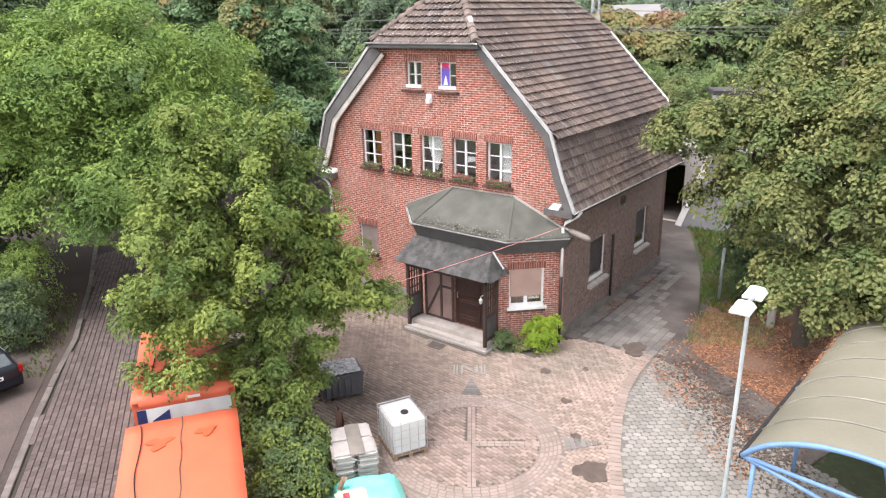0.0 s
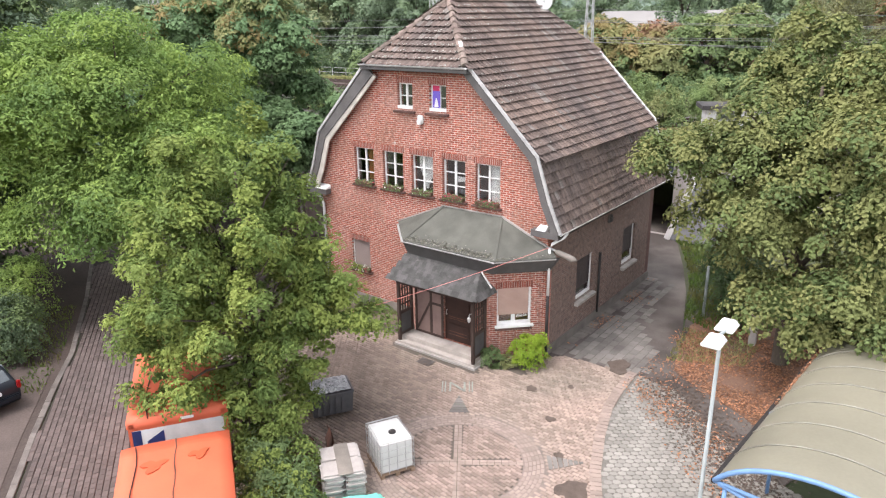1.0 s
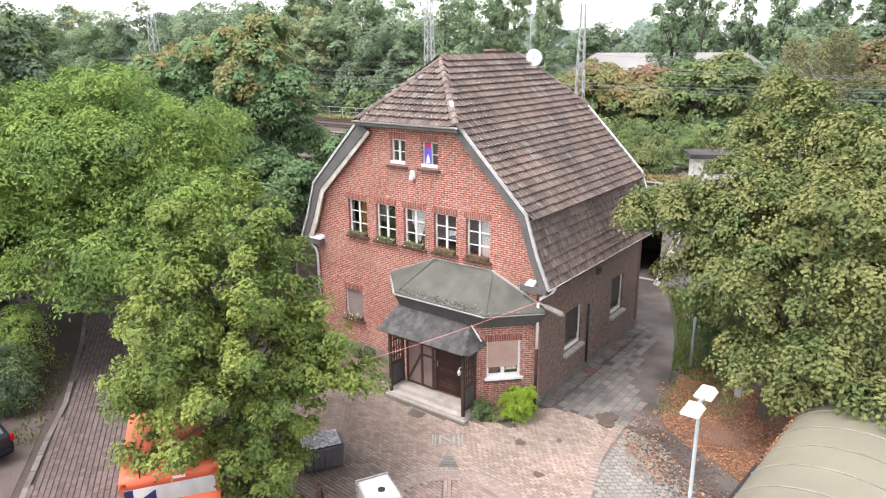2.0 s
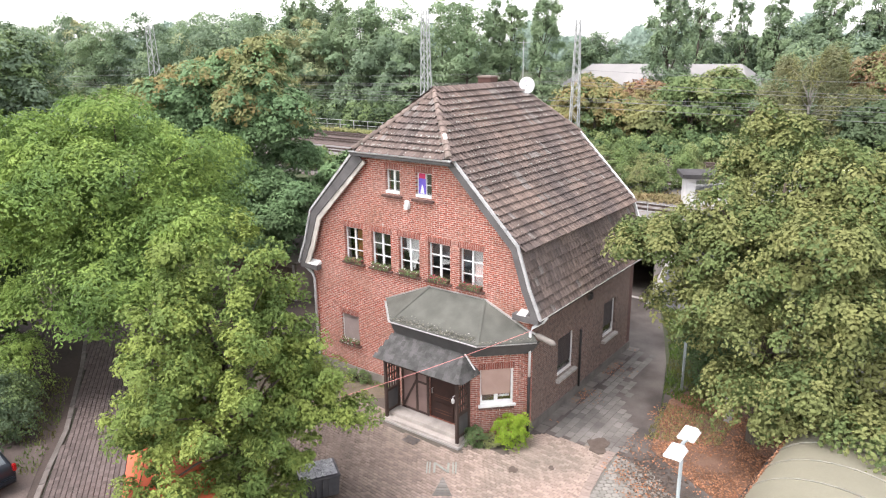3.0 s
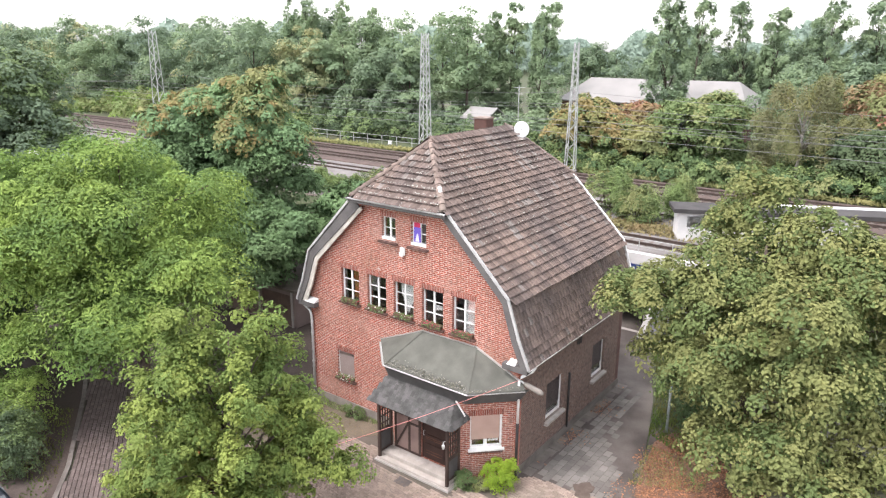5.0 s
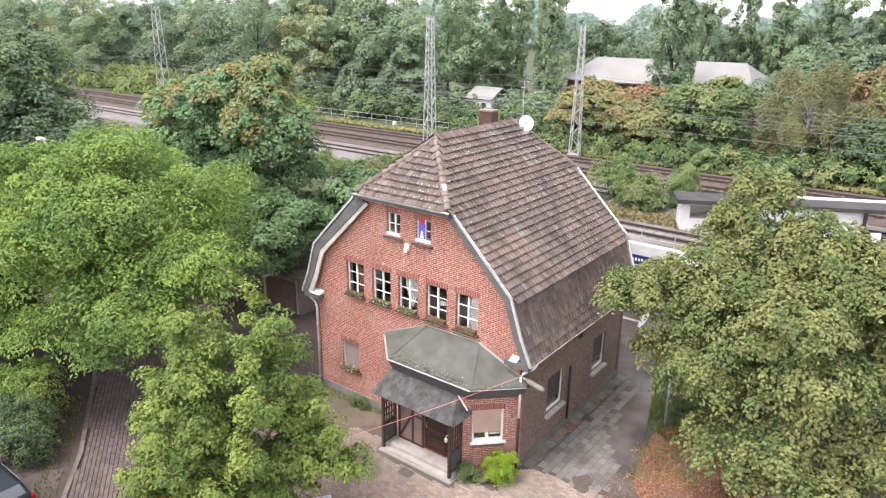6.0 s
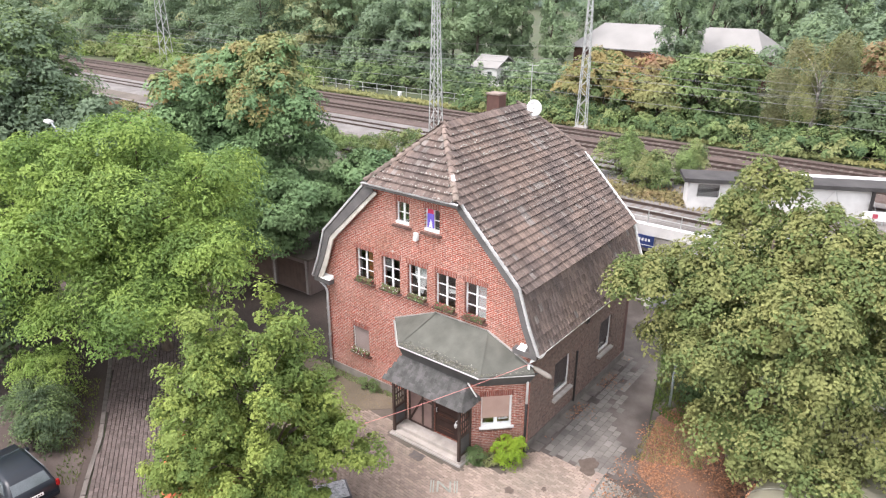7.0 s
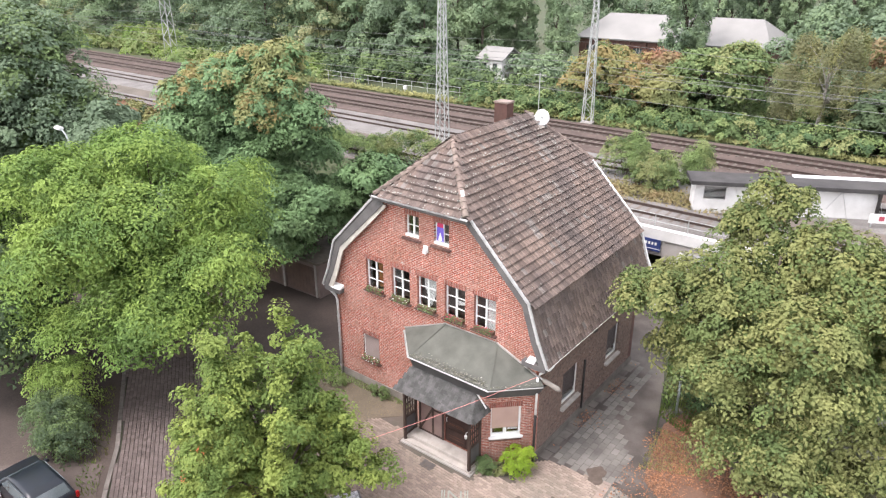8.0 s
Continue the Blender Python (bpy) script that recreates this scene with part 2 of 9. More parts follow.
RED, RED2 = (0.35, 0.092, 0.06), (0.24, 0.063, 0.043)
M = dict(
    brick_front=brickwork("brick_front", RED, RED2, (0.5, 0.42, 0.36), (1, 0, 0), (0.235, 0.125, 0.088), 0.7),
    # dirty side brick, darkened further to carry the wall's shade
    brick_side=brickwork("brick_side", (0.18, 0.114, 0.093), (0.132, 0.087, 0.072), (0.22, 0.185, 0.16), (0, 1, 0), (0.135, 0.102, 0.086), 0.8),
    brick_skew=brickwork("brick_skew", (0.32, 0.1, 0.068), (0.235, 0.072, 0.052), (0.5, 0.42, 0.36), (0.7071, 0.7071, 0), (0.2, 0.1, 0.08)),
    brick_skew_b=brickwork("brick_skew_b", (0.27, 0.095, 0.066), (0.2, 0.068, 0.05), (0.5, 0.42, 0.36), (0.7071, -0.7071, 0), (0.2, 0.1, 0.08)),
    mortar=material("mortar", (0.47, 0.40, 0.35), (0.34, 0.29, 0.25), 0.95, 3, 40, 0.15, 0.2),
    brick_one=material("brick_one", (0.26, 0.084, 0.06), (0.18, 0.06, 0.043), 0.9, 4, 40, 0.2, 0.3, each=0.25, island=0.25),
    brick_dark=material("brick_dark", (0.13, 0.075, 0.06), (0.09, 0.05, 0.045), 0.9, 4, 40, 0.2, 0.3, island=0.2),
    plinth=material("plinth", (0.256, 0.232, 0.2), (0.16, 0.144, 0.124), 0.92, 1.5, 25, 0.25, 0.4),
    tile=material("tile", (0.158, 0.118, 0.097), (0.09, 0.074, 0.068), 0.88, 0.5, 22, 0.28, 0.4, each=0.26, island=0.26),
    tile_pale=material("tile_pale", (0.19, 0.168, 0.15), (0.13, 0.112, 0.1), 0.9, 3, 22, 0.3, 0.4, each=0.2, island=0.2),
    lichen=material("lichen", (0.3, 0.29, 0.26), (0.2, 0.195, 0.165), 0.95, 5, 40, 0.2, 0.2, island=0.4),
    ridge=material("ridge", (0.221, 0.169, 0.143), (0.13, 0.1105, 0.091), 0.9, 2, 25, 0.3, 0.5, island=0.3),
    deck=material("deck", (0.06, 0.05, 0.045), None, 0.9),
    felt=material("felt", (0.115, 0.118, 0.1), (0.076, 0.078, 0.066), 0.92, 1.3, 45, 0.22, 0.3),
    moss=material("moss", (0.125, 0.125, 0.085), (0.3, 0.29, 0.26), 0.95, 6, 40, 0.4, 0.5, island=0.4),
    slate=material("slate", (0.088, 0.086, 0.082), (0.05, 0.051, 0.047), 0.8, 2.6, 30, 0.35, 0.4, each=0.25, island=0.25),
    fascia=material("fascia", (0.085, 0.082, 0.078), (0.06, 0.058, 0.056), 0.7, 2, 30, 0.2, 0.1),
    barge=material("barge", (0.1248, 0.1196, 0.1144), (0.0884, 0.0832, 0.0811), 0.75, 2, 30, 0.25, 0.15),
    cream=material("cream", (0.528, 0.504, 0.44), (0.368, 0.344, 0.296), 0.7, 2.0, 30, 0.15, 0.1),
    white=material("white", (0.738, 0.738, 0.72), (0.594, 0.594, 0.567), 0.45, 2.5, 40, 0.06, 0.03),
    zinc=material("zinc", (0.493, 0.493, 0.476), (0.357, 0.357, 0.3485), 0.5, 3, 40, 0.15, 0.05, metal=0.2),
    black=material("black", (0.022, 0.021, 0.02), (0.035, 0.03, 0.028), 0.6, 3, 40, 0.2, 0.05),
    timber=material("timber", (0.045, 0.030, 0.024), (0.075, 0.05, 0.04), 0.75, 4, 60, 0.3, 0.25, stretch=(1, 1, 0.2)),
    door=material("door", (0.050, 0.026, 0.020), (0.035, 0.02, 0.016), 0.5, 3, 50, 0.25, 0.15),
    panel=material("panel", (0.24, 0.168, 0.144), (0.192, 0.132, 0.116), 0.85, 2, 30, 0.12, 0.1),
    shutter=material("shutter", (0.448, 0.32, 0.264), (0.4, 0.28, 0.232), 0.6, 2, 30, 0.06, 0.05),
    shutter_grey=material("shutter_grey", (0.252, 0.204, 0.186), (0.216, 0.174, 0.156), 0.6, 2, 30, 0.06, 0.05),
    shutter_dark=material("shutter_dark", (0.07, 0.055, 0.05), (0.05, 0.04, 0.038), 0.6, 2, 30, 0.1, 0.05),
    glass=glazing("glass"),
    room=material("room", (0.15, 0.13, 0.115), (0.085, 0.075, 0.065), 0.9),
    curtain=material("curtain", (0.84, 0.83, 0.8), (0.74, 0.73, 0.71), 0.9, 5, 50, 0.06, 0.05, sheer=0.08),
    curtain_grey=material("curtain_grey", (0.30, 0.29, 0.28), (0.2, 0.19, 0.185), 0.9, 5, 50, 0.1, 0.05, sheer=0.3),
    curtain_red=material("curtain_red", (0.42, 0.14, 0.06), (0.3, 0.2, 0.07), 0.9, 5, 50, 0.2, 0.05),
    banner_blue=material("banner_blue", (0.13, 0.10, 0.45), (0.20, 0.12, 0.5), 0.8, 2, 40, 0.08, 0.02),
    banner_red=material("banner_red", (0.55, 0.05, 0.12), None, 0.8, 2, 40, 0.08, 0.02),
    stone=material("stone", (0.416, 0.384, 0.344), (0.288, 0.264, 0.232), 0.9, 2.2, 35, 0.2, 0.25),
    concrete=material("concrete", (0.368, 0.344, 0.32), (0.256, 0.24, 0.216), 0.9, 0.9, 25, 0.2, 0.25),
    wing=material("wing", (0.24, 0.245, 0.26), (0.2, 0.2, 0.21), 0.85, 0.8, 25, 0.1, 0.15),
    garage_wall=material("garage_wall", (0.2, 0.155, 0.138), (0.15, 0.118, 0.104), 0.9, 1.2, 20, 0.15, 0.2),
    garage_door=material("garage_door", (0.12, 0.082, 0.066), (0.09, 0.063, 0.052), 0.85, 2, 30, 0.2, 0.2),
    leafy_roof=material("leafy_roof", (0.15, 0.128, 0.105), (0.09, 0.078, 0.062), 0.95, 1.6, 14, 0.4, 0.5),
    soil=material("soil", (0.075, 0.058, 0.049), (0.05, 0.04, 0.034), 0.95, 0.35, 12, 0.35, 0.6),
    ground=material("ground", (0.07, 0.075, 0.042), (0.045, 0.068, 0.028), 0.95, 0.12, 6, 0.35, 0.6),
    asphalt=material("asphalt", (0.07, 0.06, 0.053), (0.14, 0.124, 0.109), 0.9, 0.45, 30, 0.3, 0.3, low=0.4, high=0.64),
    lane=material("lane", (0.15, 0.135, 0.13), (0.24, 0.22, 0.205), 0.9, 0.9, 26, 0.3, 0.3),
    joint=material("joint", (0.115, 0.095, 0.08), (0.085, 0.077, 0.06), 0.95, 1.0, 20, 0.3, 0.4),
    ring_bed=material("ring_bed", (0.22, 0.178, 0.155), (0.16, 0.134, 0.115), 0.95, 1.4, 30, 0.25, 0.3),
    bare_earth=material("bare_earth", (0.15, 0.122, 0.088), (0.095, 0.082, 0.056), 0.95, 0.6, 14, 0.35, 0.6),
    parking=material("parking", (0.108, 0.086, 0.074), (0.075, 0.061, 0.053), 0.95, 0.7, 16, 0.3, 0.5),
    joint_pale=material("joint_pale", (0.185, 0.175, 0.155), (0.13, 0.122, 0.105), 0.95, 1.0, 20, 0.3, 0.4),
    joint_dark=material("joint_dark", (0.05, 0.04, 0.035), (0.038, 0.031, 0.027), 0.95, 1.0, 20, 0.3, 0.4),
    # red pavers turn darker about (-0.6, -5.6)
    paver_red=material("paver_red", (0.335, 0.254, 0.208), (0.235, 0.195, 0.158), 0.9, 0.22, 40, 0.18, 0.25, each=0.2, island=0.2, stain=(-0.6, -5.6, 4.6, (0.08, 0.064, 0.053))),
    paver_old=material("paver_old", (0.285, 0.218, 0.182), (0.225, 0.178, 0.145), 0.9, 0.8, 40, 0.2, 0.25, each=0.25, island=0.25),
    paver_band=material("paver_band", (0.3, 0.238, 0.2), (0.235, 0.19, 0.158), 0.9, 1.5, 40, 0.15, 0.2, each=0.12, island=0.12),
    paver_grey=material("paver_grey", (0.275, 0.262, 0.23), (0.195, 0.187, 0.162), 0.9, 0.6, 40, 0.16, 0.25, each=0.15, island=0.15),
    paver_road=material("paver_road", (0.122, 0.097, 0.087), (0.088, 0.071, 0.064), 0.88, 0.35, 40, 0.2, 0.3, each=0.2, island=0.2),
    flag=material("flag", (0.19, 0.178, 0.16), (0.125, 0.116, 0.103), 0.9, 1.0, 30, 0.2, 0.25, each=0.18, island=0.18),
    letter_stone=material("letter_stone", (0.26, 0.275, 0.235), (0.2, 0.21, 0.18), 0.9, 3, 30, 0.2, 0.2),
    kerb=material("kerb", (0.165, 0.148, 0.132), (0.11, 0.097, 0.085), 0.9, 2, 30, 0.2, 0.3, each=0.2),
    iron=material("iron", (0.10, 0.095, 0.09), (0.15, 0.12, 0.10), 0.6, 5, 40, 0.3, 0.3, metal=0.4),
    damp=material("damp", (0.078, 0.06, 0.048), (0.115, 0.09, 0.072), 0.7, 3, 30, 0.3, 0.2),
    litter=material("litter", (0.34, 0.165, 0.088), (0.24, 0.128, 0.075), 0.9, 0.9, 20, 0.2, 0.0, island=0.5),
    chip=material("chip", (0.2, 0.118, 0.08), (0.13, 0.085, 0.062), 0.95, 0.6, 14, 0.4, 0.6),
    orange=material("orange", (0.6, 0.13, 0.062), (0.52, 0.112, 0.055), 0.5, 0.9, 20, 0.06, 0.05),
    orange_stain=material("orange_stain", (0.4, 0.085, 0.035), (0.44, 0.095, 0.04), 0.5, 3, 20, 0.06, 0.05),
    rubber=material("rubber", (0.03, 0.022, 0.02), None, 0.8),
    panel_white=material("panel_white", (0.66, 0.70, 0.68), (0.5, 0.54, 0.52), 0.5, 2, 30, 0.1, 0.05),
    navy=material("navy", (0.03, 0.05, 0.16), None, 0.5, bump=0.02),
    plastic=material("plastic", (0.663, 0.6715, 0.646), (0.578, 0.5865, 0.5525), 0.42, 2, 30, 0.04, 0.04, sheer=0.12),
    pallet=material("pallet", (0.288, 0.2, 0.136), (0.192, 0.136, 0.096), 0.9, 3, 40, 0.2, 0.2, stretch=(1, 6, 6)),
    bag=material("bag", (0.48, 0.448, 0.416), (0.368, 0.336, 0.312), 0.6, 3, 40, 0.15, 0.3, island=0.15),
    tarp=material("tarp", (0.16, 0.62, 0.53), (0.24, 0.70, 0.60), 0.5, 2.5, 20, 0.1, 0.3),
    tarp_cream=material("tarp_cream", (0.72, 0.60, 0.36), (0.62, 0.5, 0.3), 0.6, 3, 20, 0.1, 0.1),
    skip=material("skip", (0.055, 0.056, 0.06), (0.09, 0.085, 0.085), 0.6, 3, 30, 0.25, 0.15),
    gravel=material("gravel", (0.42, 0.42, 0.42), (0.3, 0.3, 0.3), 0.95, 4, 30, 0.3, 0.4, island=0.5),
    rust=material("rust", (0.152, 0.072, 0.048), (0.08, 0.048, 0.036), 0.85, 3, 30, 0.3, 0.3),
    lamp_white=material("lamp_white", (0.64, 0.64, 0.625), (0.55, 0.55, 0.535), 0.4, 4, 40, 0.05, 0.02),
    pole=material("pole", (0.31, 0.345, 0.335), (0.25, 0.28, 0.272), 0.5, 3, 40, 0.1, 0.05),
    blue=material("blue", (0.15, 0.27, 0.46), (0.12, 0.22, 0.39), 0.4, 3, 40, 0.06, 0.02),
    acryl=material("acryl", (0.336, 0.32, 0.24), (0.288, 0.276, 0.208), 0.4, 0.5, 14, 0.08, 0.05, sheer=0.35),
    seam=material("seam", (0.2728, 0.264, 0.2112), None, 0.5),
    car=material("car", (0.010, 0.014, 0.02), (0.010, 0.013, 0.016), 0.3, 2, 30, 0.05, 0.0, spec=0.35),
    car_glass=material("car_glass", (0.09, 0.11, 0.115), None, 0.08, bump=0.0, spec=0.8),
    car_red=material("car_red", (0.35, 0.012, 0.012), None, 0.3, bump=0.0),
    rope=material("rope", (0.62, 0.27, 0.24), (0.55, 0.2, 0.18), 0.7, 30, 60, 0.1, 0.1),
    steel=material("steel", (0.42, 0.44, 0.42), (0.32, 0.325, 0.31), 0.6, 3, 30, 0.2, 0.1, metal=0.3),
    rail=material("rail", (0.06, 0.044, 0.037), (0.085, 0.064, 0.054), 0.6, 3, 30, 0.2, 0.1, metal=0.3),
    sleeper=material("sleeper", (0.1394, 0.1179, 0.1019), (0.1019, 0.0832, 0.0697), 0.9, 2, 30, 0.2, 0.2, island=0.2),
    cinder=material("cinder", (0.1339, 0.1144, 0.0949), (0.0893, 0.0781, 0.0614), 0.95, 0.4, 8, 0.45, 0.8),
    ballast=material("ballast", (0.105, 0.078, 0.066), (0.072, 0.054, 0.046), 0.95, 0.8, 9, 0.5, 0.8),
    ballast_pale=material("ballast_pale", (0.185, 0.175, 0.163), (0.12, 0.112, 0.103), 0.95, 0.5, 9, 0.45, 0.8),
    plaster=material("plaster", (0.64, 0.632, 0.608), (0.496, 0.488, 0.464), 0.8, 0.9, 20, 0.08, 0.1),
    roof_grey=material("roof_grey", (0.255, 0.25, 0.235), (0.215, 0.21, 0.2), 0.85, 0.3, 10, 0.08, 0.1),
    roof_dark=material("roof_dark", (0.042, 0.04, 0.039), (0.068, 0.065, 0.062), 0.9, 0.8, 20, 0.2, 0.2),
    hall_brick=material("hall_brick", (0.115, 0.058, 0.045), (0.08, 0.045, 0.037), 0.9, 0.6, 6, 0.25, 0.2),
    bark=material("bark", (0.10, 0.08, 0.06), (0.06, 0.05, 0.04), 0.95, 3, 25, 0.35, 0.8, stretch=(1, 1, 0.3)),
    bark_pale=material("bark_pale", (0.42, 0.39, 0.35), (0.2, 0.18, 0.16), 0.9, 3, 20, 0.3, 0.4, stretch=(1, 1, 2)),
    wire=material("wire", (0.21, 0.215, 0.21), (0.16, 0.165, 0.16), 0.5, 3, 40, 0.1, 0.0, metal=0.3),
    petals=material("petals", (0.341, 0.0275, 0.0495), (0.4125, 0.1375, 0.165), 0.8, 8, 40, 0.2, 0.0, island=0.3),
    petals_white=material("petals_white", (0.8, 0.78, 0.74), None, 0.8, 8, 40, 0.1, 0.0),
    trough=material("trough", (0.12, 0.075, 0.05), (0.09, 0.06, 0.04), 0.8, 5, 40, 0.2, 0.2),
)


def leafage(name, col, col2, scale=0.5, sheer=0.24, island=0.14):
    return material(name, col, col2, 0.68, scale, 6, 0.18, 0.0, island=island, spec=0.16, sheer=sheer, low=0.38, high=0.62)


M.update(
    leaf_near=leafage("leaf_near", (0.225, 0.28, 0.07), (0.165, 0.222, 0.058)),
    leaf_near_b=leafage("leaf_near_b", (0.15, 0.21, 0.054), (0.11, 0.165, 0.046)),
    leaf_lime=leafage("leaf_lime", (0.235, 0.245, 0.092), (0.165, 0.192, 0.07), 0.8),
    leaf_lime_b=leafage("leaf_lime_b", (0.135, 0.175, 0.06), (0.1, 0.14, 0.052), 0.8),
    leaf_locust=leafage("leaf_locust", (0.245, 0.34, 0.085), (0.165, 0.26, 0.068), 0.35),
    leaf_locust_b=leafage("leaf_locust_b", (0.16, 0.24, 0.064), (0.115, 0.19, 0.056), 0.35),
    leaf_deep=leafage("leaf_deep", (0.178, 0.28, 0.125), (0.13, 0.215, 0.1), 0.3),
    leaf_deep_b=leafage("leaf_deep_b", (0.1, 0.16, 0.068), (0.075, 0.13, 0.06), 0.3),
    leaf_dark=leafage("leaf_dark", (0.095, 0.135, 0.066), (0.07, 0.105, 0.058), 0.3),
    leaf_mid=leafage("leaf_mid", (0.155, 0.215, 0.085), (0.115, 0.17, 0.07), 0.2),
    leaf_olive=leafage("leaf_olive", (0.275, 0.265, 0.108), (0.19, 0.215, 0.09), 0.2),
    leaf_autumn=leafage("leaf_autumn", (0.3, 0.23, 0.1), (0.245, 0.215, 0.09), 0.25),
    leaf_rust=leafage("leaf_rust", (0.3, 0.155, 0.1), (0.24, 0.19, 0.1), 0.25),
    leaf_birch=leafage("leaf_birch", (0.235, 0.235, 0.125), (0.175, 0.19, 0.1), 0.3),
    leaf_bright=leafage("leaf_bright", (0.27, 0.38, 0.04), (0.19, 0.3, 0.034), 0.8),
    leaf_scrub=leafage("leaf_scrub", (0.2, 0.28, 0.105), (0.235, 0.26, 0.11), 0.3),
    # far trees: distance haze is mixed into these paler, greyer leaf colours
    haze_mid=leafage("haze_mid", (0.25, 0.33, 0.185), (0.195, 0.275, 0.155), 0.2, 0.35, 0.1),
    haze_dark=leafage("haze_dark", (0.19, 0.26, 0.155), (0.155, 0.215, 0.137), 0.2, 0.35, 0.1),
    haze_olive=leafage("haze_olive", (0.4, 0.4, 0.21), (0.3, 0.34, 0.185), 0.2, 0.35, 0.1),
    haze_poplar=leafage("haze_poplar", (0.28, 0.365, 0.205), (0.22, 0.305, 0.175), 0.2, 0.35, 0.1),
    haze_rust=leafage("haze_rust", (0.42, 0.27, 0.18), (0.33, 0.29, 0.17), 0.2, 0.35, 0.1),
    haze_far=leafage("haze_far", (0.24, 0.315, 0.2475), (0.195, 0.2625, 0.21), 0.05, 0.2, 0.15),
    grass_dry=leafage("grass_dry", (0.25, 0.19, 0.10), (0.19, 0.18, 0.08), 0.6),
    grass=leafage("grass", (0.1, 0.17, 0.035), (0.15, 0.15, 0.05), 0.6),
)


# ---- building blocks ----
def B():
    return bmesh.new()


def part(name, bm, mat, parent=None, label="", smooth=False):
    """Links a bmesh as one mesh object, under a thing or a part."""
    me = bpy.data.meshes.new(name)
    bm.normal_update()
    bm.to_mesh(me)
    bm.free()
    if smooth:
        me.shade_smooth()
    for m in (mat if isinstance(mat, (list, tuple)) else [mat]):
        me.materials.append(M[m])
    ob = new(name, me)
    if parent is not None:
        ob.parent = parent
    if label:
        ob["label"] = label
    return ob


def mesh_part(name, verts, faces, mat, parent=None, label=""):
    """The same from arrays of vertices (n, 3) and faces of one size (m, k)."""
    verts, faces = np.asarray(verts, dtype=np.float32), np.asarray(faces, dtype=np.int32)
    me = bpy.data.meshes.new(name)
    k = faces.shape[1]
    me.vertices.add(len(verts))
    me.vertices.foreach_set("co", verts.ravel())
    me.loops.add(faces.size)
    me.loops.foreach_set("vertex_index", faces.ravel())
    me.polygons.add(len(faces))
    me.polygons.foreach_set("loop_start", np.arange(0, faces.size, k, dtype=np.int32))
    me.update(calc_edges=True)
    me.shade_flat()
    me.materials.append(M[mat])
    ob = new(name, me)
    if parent is not None:
        ob.parent = parent
    if label:
        ob["label"] = label
    return ob


def thing(name, label, category, at=(0, 0, 0), turn=0.0, group="", kind=""):
    ob = new(name)
    ob.empty_display_size = 0.2
    ob.matrix_basis = pose(*at, 0, 0, turn)
    return tagged(ob, label, category, group, kind)


def hexa(bm, pts):
    """A solid from eight corners: four below, four above, both in turn."""
    v = [bm.verts.new(p) for p in pts]
    for f in ((3, 2, 1, 0), (4, 5, 6, 7), (0, 1, 5, 4), (1, 2, 6, 5), (2, 3, 7, 6), (3, 0, 4, 7)):
        bm.faces.new([v[i] for i in f])
    return bm


def box(bm, x0, x1, y0, y1, z0, z1, round_by=0.0):
    if round_by:
        tmp = bmesh.new()
        box(tmp, x0, x1, y0, y1, z0, z1)
        bmesh.ops.bevel(tmp, geom=tmp.edges[:], offset=round_by, segments=2, affect="EDGES", clamp_overlap=True)
        tmp.verts.index_update()
        vs = [bm.verts.new(v.co) for v in tmp.verts]
        for f in tmp.faces:
            bm.faces.new([vs[v.index] for v in f.verts])
        tmp.free()
        return bm
    return hexa(bm, [(x0, y0, z0), (x1, y0, z0), (x1, y1, z0), (x0, y1, z0), (x0, y0, z1), (x1, y0, z1), (x1, y1, z1), (x0, y1, z1)])


def tube(bm, pts, radii, seg=8, caps=True):
    """A round bar along a line of points."""
    pts = [Vector(p) for p in pts]
    radii = [radii] * len(pts) if isinstance(radii, (int, float)) else radii
    rings = []
    up = Vector((0.31, 0.17, 0.93)).normalized()
    for i, p in enumerate(pts):
        d = (pts[min(i + 1, len(pts) - 1)] - pts[max(i - 1, 0)]).normalized()
        a = d.cross(up)
        a = a.normalized() if a.length > 1e-4 else d.orthogonal().normalized()
        b = d.cross(a)
        rings.append([bm.verts.new(p + (a * math.cos(6.28319 * k / seg) + b * math.sin(6.28319 * k / seg)) * radii[i]) for k in range(seg)])
    for r, s in zip(rings, rings[1:]):
        for k in range(seg):
            bm.faces.new((r[k], r[(k + 1) % seg], s[(k + 1) % seg], s[k]))
    if caps:
        bm.faces.new(rings[0][::-1])
        bm.faces.new(rings[-1])
    return bm


def beam(bm, p, q, w, h, up=(0, 0, 1)):
    """A square bar from p to q, w wide and h high."""
    p, q = Vector(p), Vector(q)
    d = (q - p).normalized()
    side = d.cross(Vector(up))
    side = side.normalized() if side.length > 1e-4 else Vector((1, 0, 0))
    top = side.cross(d)
    a, b = side * w / 2, top * h / 2
    return hexa(bm, [p - a - b, p + a - b, p + a + b, p - a + b, q - a - b, q + a - b, q + a + b, q - a + b])


def prism(bm, ring, z0, z1):
    """A standing solid over a ring of (x, y)."""
    lo, hi = [bm.verts.new((x, y, z0)) for x, y in ring], [bm.verts.new((x, y, z1)) for x, y in ring]
    bm.faces.new(lo[::-1])
    bm.faces.new(hi)
    for i in range(len(ring)):
        j = (i + 1) % len(ring)
        bm.faces.new((lo[i], lo[j], hi[j], hi[i]))
    return bm


